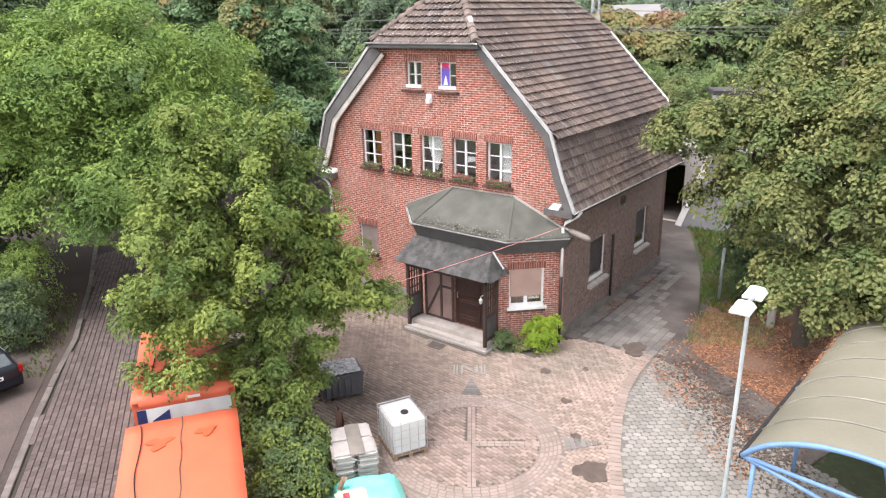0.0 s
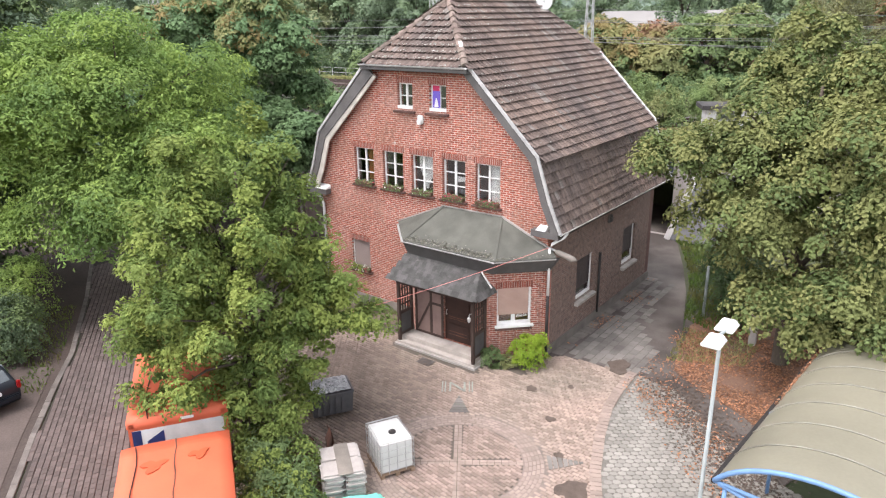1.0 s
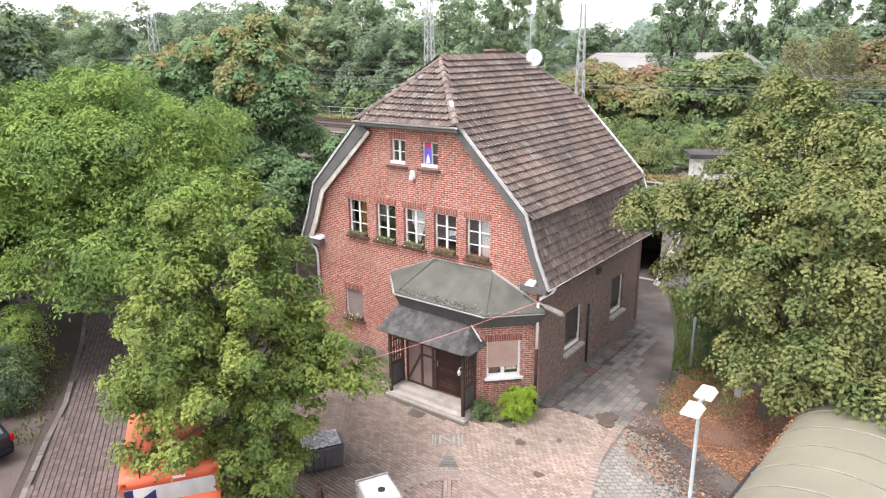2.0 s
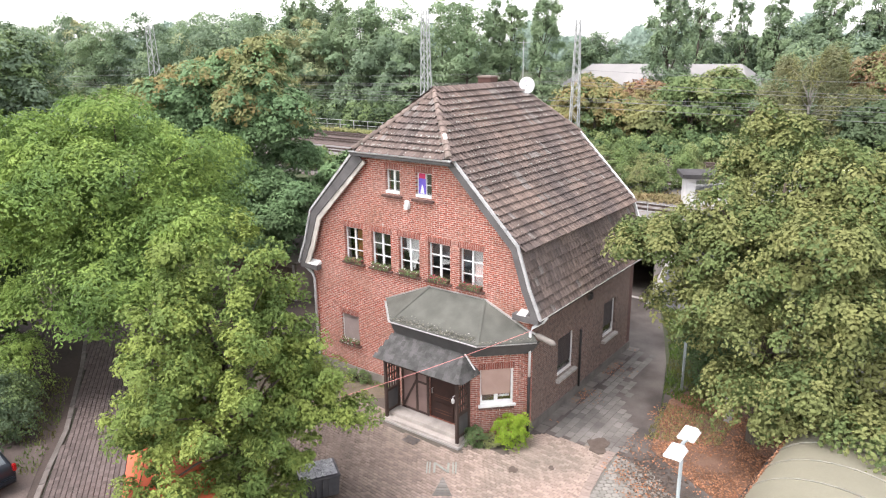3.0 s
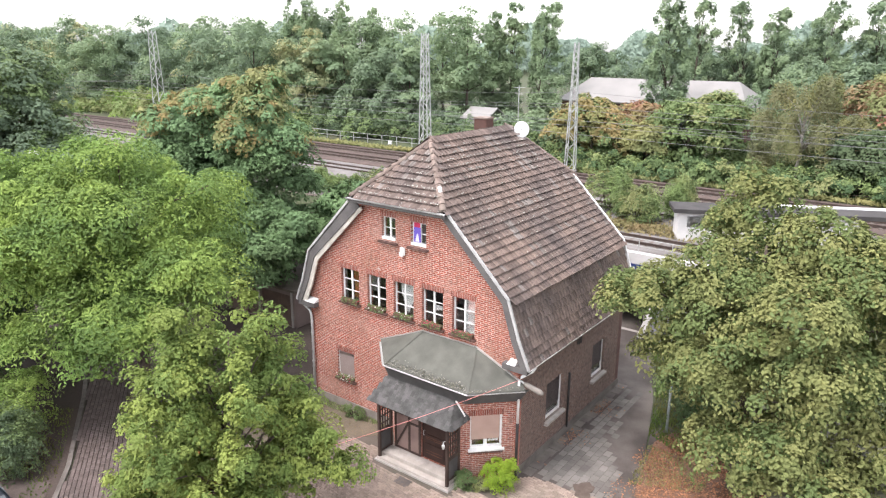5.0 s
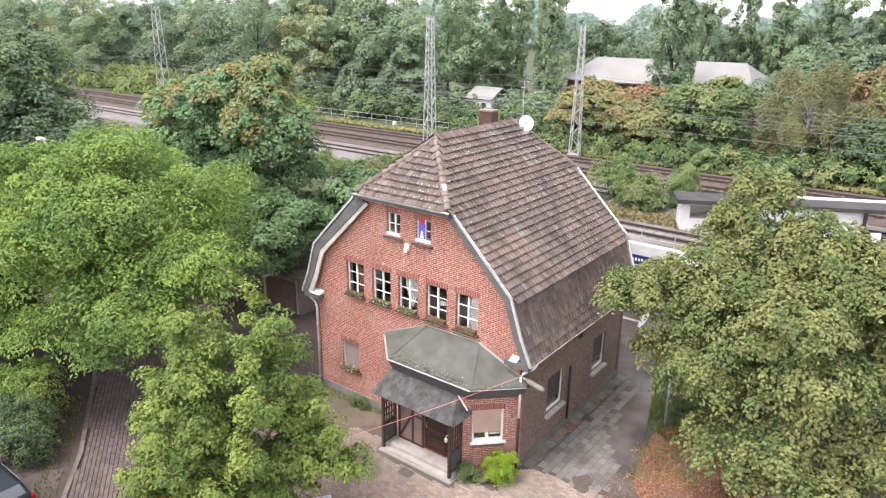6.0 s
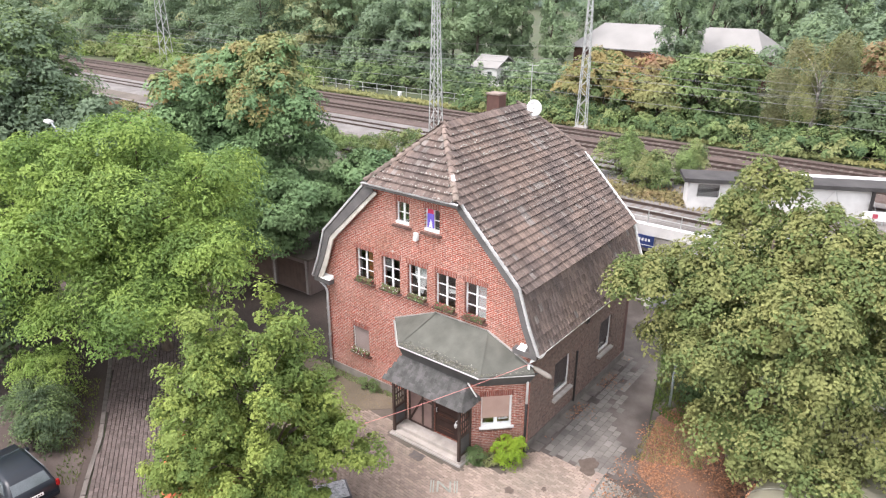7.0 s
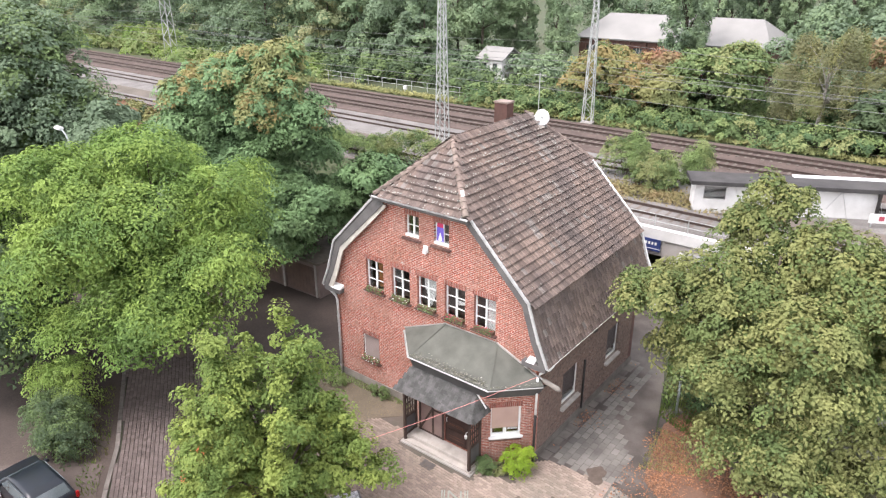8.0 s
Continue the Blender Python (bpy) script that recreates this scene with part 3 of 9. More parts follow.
def slab(bm, pts, depth):
    """A plate under a face of points, depth thick along the face's normal."""
    pts = [Vector(p) for p in pts]
    n = (pts[1] - pts[0]).cross(pts[2] - pts[0]).normalized() * depth
    hi, lo = [bm.verts.new(p) for p in pts], [bm.verts.new(p - n) for p in pts]
    bm.faces.new(hi)
    bm.faces.new(lo[::-1])
    for i in range(len(pts)):
        j = (i + 1) % len(pts)
        bm.faces.new((hi[j], hi[i], lo[i], lo[j]))
    return bm


def wall(bm, outline, holes, place, inward):
    """A wall with openings that go through it. outline, holes: rings of (a, b); place(a, b): the point; inward: its thickness as a vector."""
    edges = []
    for ring in [outline] + holes:
        vs = [bm.verts.new(place(a, b)) for a, b in ring]
        edges += [bm.edges.new((vs[i], vs[(i + 1) % len(vs)])) for i in range(len(vs))]
    got = bmesh.ops.triangle_fill(bm, edges=edges, use_beauty=True)
    faces = [g for g in got["geom"] if isinstance(g, bmesh.types.BMFace)]
    ext = bmesh.ops.extrude_face_region(bm, geom=faces)
    bmesh.ops.translate(bm, vec=Vector(inward), verts=[g for g in ext["geom"] if isinstance(g, bmesh.types.BMVert)])
    bmesh.ops.recalc_face_normals(bm, faces=bm.faces[:])
    return bm


def rect(a0, a1, b0, b1):
    return [(a0, b0), (a1, b0), (a1, b1), (a0, b1)]


def inside(x, y, ring):
    """Which of the points (arrays) lie in a ring of corners."""
    hit = np.zeros(np.shape(x), dtype=bool)
    for (x0, y0), (x1, y1) in zip(ring, ring[1:] + ring[:1]):
        if y0 != y1:
            hit ^= ((y0 > y) != (y1 > y)) & (x < (x1 - x0) * (y - y0) / (y1 - y0) + x0)
    return hit


def lay(name, verts, faces, mats4, mat, parent, near, rest_name):
    """Many alike pieces: those marked near are objects on one mesh, the rest one joined mesh."""
    mats4 = np.asarray(mats4, dtype=np.float64)
    near = np.asarray(near, dtype=bool)
    picks = np.flatnonzero(near)[:300]
    rest = np.ones(len(mats4), dtype=bool)
    rest[picks] = False
    me = bpy.data.meshes.new(name)
    me.from_pydata([tuple(v) for v in verts], [], [tuple(f) for f in faces])
    me.materials.append(M[mat])
    for i in picks:
        ob = new(name, me)
        ob.parent = parent
        ob.matrix_basis = Matrix([list(r) for r in mats4[i]])
    far = mats4[rest]
    if len(far):
        v = np.asarray(verts, dtype=np.float64)
        w = np.einsum("nij,kj->nki", far[:, :3, :3], v) + far[:, None, :3, 3]
        f = np.asarray(faces, dtype=np.int64)
        ff = f[None] + (np.arange(len(far)) * len(v))[:, None, None]
        tagged(mesh_part(rest_name, w.reshape(-1, 3), ff.reshape(-1, f.shape[1]), mat, parent), kind="stuff")


# ---- leaves and trees ----
def leaf_mesh(rng, centres, outward, size, spread=0.3, shape=0.5):
    """A leaf at each centre, turned roughly to outward: folded, with four corners, or a plain three-cornered one where leaves are large and far off."""
    n = len(centres)
    d = outward / (np.linalg.norm(outward, axis=1, keepdims=True) + 1e-9) + rng.normal(0, spread, (n, 3))
    d /= np.linalg.norm(d, axis=1, keepdims=True) + 1e-9
    a = np.cross(d, rng.normal(0, 1, (n, 3)))
    a /= np.linalg.norm(a, axis=1, keepdims=True) + 1e-9
    b = np.cross(d, a)
    s = (size * rng.uniform(0.6, 1.35, n))[:, None]
    if size >= 0.2:
        tri = np.stack([centres - a * s * 0.62 - b * s * shape * 0.5, centres + b * s * shape * 0.9, centres + a * s * 0.62 - b * s * shape * 0.5], axis=1)
        return tri.reshape(-1, 3), np.arange(n * 3, dtype=np.int32).reshape(-1, 3)
    quad = np.stack([centres - a * s * 0.5, centres + b * s * shape * 0.5 + d * s * 0.12, centres + a * s * 0.5, centres - b * s * shape * 0.5 + d * s * 0.12], axis=1)
    return quad.reshape(-1, 3), np.arange(n * 4, dtype=np.int32).reshape(-1, 4)


def crown_points(rng, lobes, clumps, each, clump, flat=0.6, skin=0.55, under=0.25, rising=0.5, long=1.7, droop=0.35):
    """Leaf places and their outward ways: domed sprays, each lit on its back and hollow below, over lobes (x, y, z, rx, ry, rz) of a crown."""
    lobes = np.asarray(lobes, dtype=float)
    weight = (lobes[:, 3] * lobes[:, 4] + lobes[:, 4] * lobes[:, 5]) ** 0.85
    if lobes.shape[1] > 6:
        weight = weight * lobes[:, 6]
    pick = rng.choice(len(lobes), clumps, p=weight / weight.sum())
    way = rng.normal(0, 1, (clumps, 3))
    way /= np.linalg.norm(way, axis=1, keepdims=True)
    low = (way[:, 2] < -0.25) & (rng.uniform(0, 1, clumps) > under)
    way[low, 2] *= -1
    r = skin + (1.02 - skin) * rng.uniform(0, 1, clumps) ** 0.6
    c = lobes[pick, :3] + way * lobes[pick, 3:6] * r[:, None]
    size = clump * rng.uniform(0.55, 1.45, clumps)
    lead = way * np.array([1, 1, 0.4]) + np.array([0, 0, rising]) + rng.normal(0, 0.22, (clumps, 3))
    lead /= np.linalg.norm(lead, axis=1, keepdims=True)
    dome = rng.normal(0, 1, (clumps, each, 3))
    dome /= np.linalg.norm(dome, axis=2, keepdims=True) + 1e-9
    dome += (lead * 0.45 + np.array([0, 0, 0.55]))[:, None]
    dome /= np.linalg.norm(dome, axis=2, keepdims=True) + 1e-9
    off = dome * (0.45 + 0.55 * rng.uniform(0, 1, (clumps, each, 1)) ** 0.5)
    off[:, :, 2] *= flat
    along = (off * lead[:, None]).sum(axis=2, keepdims=True)
    off = off + lead[:, None] * along * (long - 1)
    off[:, :, 2] -= droop * (off[:, :, 0] ** 2 + off[:, :, 1] ** 2)
    p = c[:, None] + off * size[:, None, None]
    out = way[:, None] * 0.35 + dome * 0.8 + np.array([0, 0, 0.45])
    return p.reshape(-1, 3), out.reshape(-1, 3), c


def trunk_mesh(rng, base, top, r, targets, forks=0.35, thin=0.22):
    """A tapered, slightly bent trunk with limbs to some places in the crown."""
    bm = B()
    base, top = Vector(base), Vector(top)
    h = (top - base).length
    bend = Vector((rng.normal(0, 0.025 * h), rng.normal(0, 0.025 * h), 0))
    line = [base.lerp(top, k / 7) + bend * math.sin(math.pi * k / 7) for k in range(8)]
    tube(bm, [line[0] - Vector((0, 0, 0.15))] + line, [r * 1.5] + [r * (1.15 - 0.95 * k / 7) for k in range(8)], 9)
    for q in targets:
        q = Vector(q)
        k = min(max((q.z - base.z) / h * 0.62, forks), 0.92)
        i = min(int(k * 7), 6)
        s = line[i].lerp(line[i + 1], k * 7 - i)
        mid = s.lerp(q, 0.5) + Vector((rng.normal(0, 0.1), rng.normal(0, 0.1), 0.14 * (q - s).length))
        rr = r * (1.1 - 0.9 * k) * 0.6
        tube(bm, [s, s.lerp(mid, 0.5) + Vector((0, 0, 0.05)), mid, mid.lerp(q, 0.55), q], [rr, rr * 0.8, rr * 0.6, rr * 0.38, rr * thin], 6)
    return bm


def lumpy(rng, lobes, each, size):
    """Smaller lobes over the upper side of larger ones, so that a crown has hollows and an uneven outline; the last number is a share of the leaves."""
    got = []
    for x, y, z, rx, ry, rz in lobes:
        got.append((x, y, z, rx * 0.68, ry * 0.68, rz * 0.68, 0.4))
        n = max(int(each * rx * (ry + rz) / 2), 2)
        for i in range(n):
            q = 1 - 1.75 * (i + rng.uniform(0, 1)) / n
            a = 2.39996 * i + rng.uniform(-0.5, 0.5)
            s = math.sqrt(max(1 - q * q, 0.0))
            k = min(size, 0.6 * rx) * rng.uniform(0.65, 1.3)
            got.append((x + rx * s * math.cos(a) * 0.84, y + ry * s * math.sin(a) * 0.84, z + rz * q * 0.84, k, k, k * 0.72, 1.0))
    return got


def tree(name, label, base, height, lobes, clumps, each, clump, leaf, mats, r=0.2, limbs=12, flat=0.6, seed=1, bark="bark", shape=0.5, skin=0.55,
         group="", under=0.25, spread=0.28, category="tree", rising=0.5, long=1.4, lumps=(0, 0), droop=0.35):
    """A tree: a trunk with limbs and one crown of leaves for each of its tints. lobes stand from the foot of the tree."""
    rng = np.random.default_rng(seed)
    root = thing(name, label, category, base, group=group)
    done = []
    share = clumps
    if lumps[0]:
        lobes = lumpy(rng, lobes, *lumps)
    for i, (m, part_of) in enumerate(mats):
        n = max(int(share * part_of), 1)
        p, out, c = crown_points(rng, lobes, n, each, clump, flat, skin, under, rising, long, droop)
        done.append(c)
        v, f = leaf_mesh(rng, p, out, leaf, spread, shape)
        mesh_part("crown", v, f, m, root)
    c = np.concatenate(done)
    targets = c[rng.choice(len(c), min(limbs, len(c)), replace=False)]
    part("trunk", trunk_mesh(rng, (0, 0, 0), (0, 0, height * 0.86), r, targets), bark, root, smooth=True)
    return root


# ---- ground and paving ----
def sheet(name, label, category, pts, mat, z, thick=0.05, kind="structure"):
    bm = B()
    prism(bm, pts, z - thick, z)
    return tagged(part(name, bm, mat), label, category, kind=kind)


bm = B()
step = {-0.5: 24.0, 5.0: 24.0}
cols = [-2500, -60, -8, -0.52, -0.5, 5.0, 5.02, 16, 60, 2000]
grid = []
for k in range(6):
    row = []
    for x in cols:
        y = step.get(x, 17.5)
        foot = y - (9.0 if x <= -60 else 6.0 if x <= -8 or x >= 16 else 0.02)
        row.append(bm.verts.new(((x, -1500, -0.07), (x, 8.0, -0.07), (x, foot, -0.07), (x, y, 4.72), (x, 60, 4.72), (x, 2500, 4.72))[k]))
    grid.append(row)
for a, b in zip(grid, grid[1:]):
    for i in range(len(cols) - 1):
        bm.faces.new((a[i], a[i + 1], b[i + 1], b[i]))
tagged(part("ground", bm, "ground"), "bare earth and rough grass, dark and damp", "ground", kind="structure")

BAND = [(8.35, 0.75), (8.42, -0.6), (8.6, -1.9), (9.08, -3.55), (9.72, -5.2), (10.5, -6.75), (11.6, -8.6), (13.2, -11.0), (15.5, -14.0)]
YARD = [(-0.5, -0.05), (5.2, -0.05), (5.6, 0.55), *BAND, (10, -18), (4.5, -16.8), (-0.5, -10.2), (-3.2, -5.2), (-2.4, -2.0)]
ROAD = [(-26, -1.2), (-15.2, -7.0), (-9.9, -10.25), (-7.7, -11.95), (-5.25, -13.7), (-2.35, -15.65), (2.5, -18.9), (12, -24.5), (14, -20), (4.5, -16.8), (-0.5, -10.2),
        (-4.2, -5.6), (-11, -2.0), (-24, 2.5)]
GREYS = [*BAND, (20, -14), (20, -6), (13.2, -2.2), (11.2, -0.6), (9.9, 0.55)]
LANE = [(5.6, 0.55), (8.35, 0.75), (9.9, 0.55), (10.2, 1.4), (9.2, 3.2), (8.1, 7.0), (7.3, 9.6), (6.1, 12.7), (4.6, 16.2), (3.7, 17.3), (3.7, 23.8), (-0.3, 23.8), (-0.3, 17.3), (1.0, 12.5), (4.6, 11.2), (5.15, 10.2), (5.15, 0.0)]
yard = sheet("pavement", "red-brown concrete pavers with moss in the joints", "paving", YARD, "joint", -0.022)
road = sheet("road", "worn purple-grey block paving in long rows", "road", ROAD, "joint_dark", -0.026)
greys = sheet("pavement_grey", "light grey concrete block paving", "paving", GREYS, "joint_pale", -0.018)
lane = sheet("lane", "old patched grey asphalt lane beside the house", "road", LANE, "asphalt", -0.012)
sheet("yard_earth", "trodden brown earth under the trees", "earth", [(-48, 8), (-48, -30), (-4, -30), (2.4, -19.2), (-2.4, -15.95), (-5.3, -13.95), (-7.75, -12.2), (-9.95, -10.5), (-15.2, -7.25), (-24, -2.3), (-24, 2.5), (-11, -2.0), (-4.2, -5.6), (-3.2, -5.2), (-2.4, -2.0), (-0.5, 0.02), (-6.5, 0.02), (-6.5, 10.5), (1, 12.5), (0.2, 17.3), (-30, 11)], "soil", -0.03)

sheet("bare_earth", "bare olive-brown earth with thin grass beside the porch", "earth", [(-8.6, -0.02), (-0.55, -0.02), (-0.55, -0.1), (-2.42, -2.0), (-3.22, -5.2), (-4.2, -5.55), (-7.2, -3.9)], "bare_earth", -0.012, 0.03)
sheet("gravel_parking", "brown-grey trodden gravel beside the kerb", "gravel", [(2.2, -19.4), (-2.5, -16.15), (-5.4, -14.2), (-7.85, -12.45), (-9.4, -11.4), (-12.2, -13.4), (-14.5, -17), (-14, -26), (0, -26)], "parking", -0.014, 0.03)
CX, CY = 6.3, -7.15          # middle of the compass rose in the yard
AXIS = radians(125)


def block(w, d, h=0.03, edge=0.008):
    """A paver with bevelled top edges, standing at its middle."""
    a, b, c, e = w / 2, d / 2, w / 2 - edge, d / 2 - edge
    v = [(-a, -b, -h), (a, -b, -h), (a, b, -h), (-a, b, -h), (-a, -b, -edge), (a, -b, -edge), (a, b, -edge), (-a, b, -edge), (-c, -e, 0), (c, -e, 0), (c, e, 0), (-c, e, 0)]
    f = [(8, 9, 10, 11)] + [(i, (i + 1) % 4, (i + 1) % 4 + 4, i + 4) for i in range(4)] + [(i + 4, (i + 1) % 4 + 4, (i + 1) % 4 + 8, i + 8) for i in range(4)]
    return v, f


def placed(x, y, z, turn, rng, tip=0.012):
    """Poses for pieces at arrays x, y, z, turned by an array of radians and a little uneven."""
    n = len(x)
    m = np.zeros((n, 4, 4))
    c, s = np.cos(turn), np.sin(turn)
    tx, ty = rng.normal(0, tip, n), rng.normal(0, tip, n)
    m[:, 0, 0], m[:, 0, 1], m[:, 1, 0], m[:, 1, 1], m[:, 2, 2], m[:, 3, 3] = c, -s, s, c, 1, 1
    m[:, 2, 0], m[:, 2, 1] = tx, ty
    m[:, 0, 3], m[:, 1, 3], m[:, 2, 3] = x, y, z + rng.normal(0, 0.0025, n)
    return m


def bond(ring, w, d, turn, shift=0.5):
    """Middles of a running bond that fills a ring, its courses turned by radians."""
    pts = np.array(ring)
    c, s = math.cos(turn), math.sin(turn)
    loc = pts @ np.array([[c, -s], [s, c]])
    u0, v0 = loc.min(axis=0)
    u1, v1 = loc.max(axis=0)
    u, v = np.meshgrid(np.arange(u0, u1, w), np.arange(v0, v1, d))
    u = u + (np.arange(len(u)) % 2)[:, None] * w * shift
    u, v = u.ravel(), v.ravel()
    x, y = u * c - v * s, u * s + v * c
    k = inside(x, y, list(ring))
    return x[k], y[k]


rng = np.random.default_rng(4)
x, y = bond(YARD, 0.232, 0.128, radians(-4))
rad = np.hypot(x - CX, y - CY)
edge = np.min([np.hypot(x - a, y - b) for a, b in BAND], axis=0)
keep = (rad > 2.56) & ~((y > -2.62) & (x > -0.3) & (x < 3.75)) & ~((y > -1.7) & (x < 5.2)) & (y > -15.5)
x, y = x[keep], y[keep]
v, f = block(0.216, 0.112, 0.03, 0.012)
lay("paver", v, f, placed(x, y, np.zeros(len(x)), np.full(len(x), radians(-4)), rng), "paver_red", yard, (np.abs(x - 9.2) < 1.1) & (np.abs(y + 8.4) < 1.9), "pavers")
disc = [(CX + 1.93 * math.cos(a), CY + 1.93 * math.sin(a)) for a in np.linspace(0, 2 * math.pi, 40)[:-1]]
x, y = bond(disc, 0.215, 0.118, AXIS + 0.8)
la, lb = np.abs((x - CX) * math.sin(AXIS) - (y - CY) * math.cos(AXIS)), np.abs((x - CX) * math.cos(AXIS) + (y - CY) * math.sin(AXIS))
k = (la > 0.13) & (lb > 0.13)
x, y = x[k], y[k]
v, f = block(0.200, 0.104, 0.03, 0.010)
lay("paver", v, f, placed(x, y, np.zeros(len(x)), np.full(len(x), AXIS + 0.8), rng), "paver_old", yard, np.zeros(len(x)), "pavers")
xs, ys, ts = [], [], []
for r in (2.0, 2.115, 2.23, 2.345, 2.46):
    n = int(2 * math.pi * r / 0.222)
    a = (np.arange(n) + (0.5 if int(r * 1000) % 2 else 0)) * 2 * math.pi / n
    xs.append(CX + r * np.cos(a)), ys.append(CY + r * np.sin(a)), ts.append(a + math.pi / 2)
x, y, t = np.concatenate(xs), np.concatenate(ys), np.concatenate(ts)
lay("paver", v, f, placed(x, y, np.zeros(len(x)), t, rng), "paver_band", yard, np.zeros(len(x)), "ring_pavers")
bm = B()
for i in range(60):
    a, b = 2 * math.pi * i / 60, 2 * math.pi * (i + 1) / 60
    c, d = [(CX + q * math.cos(e), CY + q * math.sin(e)) for q, e in ((1.9, a), (2.75, a))], [(CX + q * math.cos(e), CY + q * math.sin(e)) for q, e in ((1.9, b), (2.75, b))]
    prism(bm, [c[0], c[1], d[1], d[0]], -0.02, -0.007)
part("ring_bed", bm, "ring_bed", yard, "mortar bed round the compass rose")
# the cross of the rose, in pale channel stones, and its four tips
v, f = block(0.20, 0.11)
xs, ys, ts = [], [], []
for quarter in range(4):
    a = AXIS + quarter * math.pi / 2
    for i in range(9):
        for side in (-0.062, 0.062):
            xs.append(CX + (0.12 + 0.212 * i) * math.cos(a) - side * math.sin(a)), ys.append(CY + (0.12 + 0.212 * i) * math.sin(a) + side * math.cos(a)), ts.append(a)
x, y, t = np.array(xs), np.array(ys), np.array(ts)
lay("paver", v, f, placed(x, y, np.full(len(x), -0.006), t, rng), "paver_band", yard, np.zeros(len(x)), "cross_pavers")
for quarter in (0, 3):
    a = AXIS + quarter * math.pi / 2
    bm = B()
    c, s = math.cos(a), math.sin(a)
    for i in range(7):
        half = 0.34 * (1 - i / 7)
        r0 = 2.62 + 0.15 * i
        ring = [(CX + r0 * c - half * s, CY + r0 * s + half * c), (CX + r0 * c + half * s, CY + r0 * s - half * c), (CX + (r0 + 0.12) * c + half * 0.86 * s, CY + (r0 + 0.12) * s - half * 0.86 * c),
                (CX + (r0 + 0.12) * c - half * 0.86 * s, CY + (r0 + 0.12) * s + half * 0.86 * c)]
        prism(bm, ring, -0.02, 0.017)
    part("rose_tip", bm, "flag", yard, "grey stone point of the compass rose")
# the band of flat stones between the red and the grey paving
v, f = block(0.33, 0.17)
xs, ys, ts = [], [], []
for (x0, y0), (x1, y1) in zip(BAND, BAND[1:]):
    n = max(int(math.hypot(x1 - x0, y1 - y0) / 0.185), 1)
    for i in range(n):
        a = math.atan2(y1 - y0, x1 - x0)
        xs.append(x0 + (x1 - x0) * i / n), ys.append(y0 + (y1 - y0) * i / n), ts.append(a + math.pi / 2)
x, y, t = np.array(xs), np.array(ys), np.array(ts)
k = y > -12.5
lay("paver", v, f, placed(x[k], y[k], np.full(k.sum(), 0.008), t[k], rng), "paver_band", greys, (y[k] < -3) & (y[k] > -9), "band_pavers")
x, y = bond(GREYS, 0.245, 0.185, radians(38))
edge = np.min([np.hypot(x - (a0 + (a1 - a0) * q), y - (b0 + (b1 - b0) * q)) for (a0, b0), (a1, b1) in zip(BAND, BAND[1:]) for q in (0, 0.25, 0.5, 0.75)], axis=0)
k = (edge > 0.24) & (y > -14)
x, y = x[k], y[k]
a, b, q = 0.1175, 0.0875, 0.045
v = [(-a, 0, 0), (-a + q, -b, 0), (a - q, -b, 0), (a, 0, 0), (a - q, b, 0), (-a + q, b, 0)]
v = [(p[0] * 1.05, p[1] * 1.05, -0.025) for p in v] + [(p[0] * 1.0, p[1] * 1.0, 0) for p in v]
f4 = [(i, (i + 1) % 6, (i + 1) % 6 + 6, i + 6) for i in range(6)] + [(6, 7, 8, 9), (6, 9, 10, 11)]
lay("paver", v, f4, placed(x, y, np.zeros(len(x)), np.full(len(x), radians(38)), rng), "paver_grey", greys, (np.abs(x - 11) < 1.4) & (np.abs(y + 7) < 2.4), "pavers")
# the road's rows
RT = math.atan2(-0.56, 0.83)
x, y = bond(ROAD, 0.24, 0.178, RT)
k = (x > -19) & (y > -19) & ~inside(x, y, YARD)
x, y = x[k], y[k]
v, f = block(0.236, 0.156, 0.03, 0.012)
lay("paver", v, f, placed(x, y, np.zeros(len(x)), np.full(len(x), RT), rng, 0.008), "paver_road", road, (np.abs(x + 1.0) < 2.4) & (np.abs(y + 14.4) < 1.2), "pavers")
# large grey flags at the mouth of the lane, and a rough strip along the wall
FLAGS = [(5.75, 0.62), (8.25, 0.85), (9.0, 1.3), (8.4, 2.8), (7.5, 4.2), (6.9, 6.5), (6.6, 10.2), (5.75, 10.2)]
x, y = bond(FLAGS, 0.44, 0.31, radians(90))
k = rng.random(len(x)) > np.clip((y - 3.0) * 0.05, 0, 0.3)
x, y = x[k], y[k]
v, f = block(0.428, 0.298, 0.03, 0.012)
lay("flagstone", v, f, placed(x, y, np.full(len(x), -0.004), np.full(len(x), radians(90)), rng, 0.008), "flag", lane, np.ones(len(x)), "flagstones")
bm = B()
for i in range(17):
    y0 = 0.5 + i * 0.58
    box(bm, 5.16, 5.16 + 0.48 + 0.08 * math.sin(i * 2.1), y0, y0 + 0.56, -0.02, 0.012 + 0.008 * math.sin(i * 1.7), 0.008)
part("edging", bm, "kerb", lane, "uneven grey edging slabs along the wall")
# kerb stones along the road
KERB = [(-24, -2.2), (-15.2, -7.15), (-9.95, -10.4), (-7.75, -12.1), (-5.3, -13.85), (-2.4, -15.8), (2.4, -19.0)]
kerb = thing("kerb", "low weathered stone kerb along the road", "kerb", kind="structure")
v, f = block(0.96, 0.20, 0.12, 0.02)
xs, ys, ts = [], [], []
for (x0, y0), (x1, y1) in zip(KERB, KERB[1:]):
    n = max(round(math.hypot(x1 - x0, y1 - y0) / 0.98), 1)
    for i in range(n):
        xs.append(x0 + (x1 - x0) * (i + 0.5) / n), ys.append(y0 + (y1 - y0) * (i + 0.5) / n), ts.append(math.atan2(y1 - y0, x1 - x0))
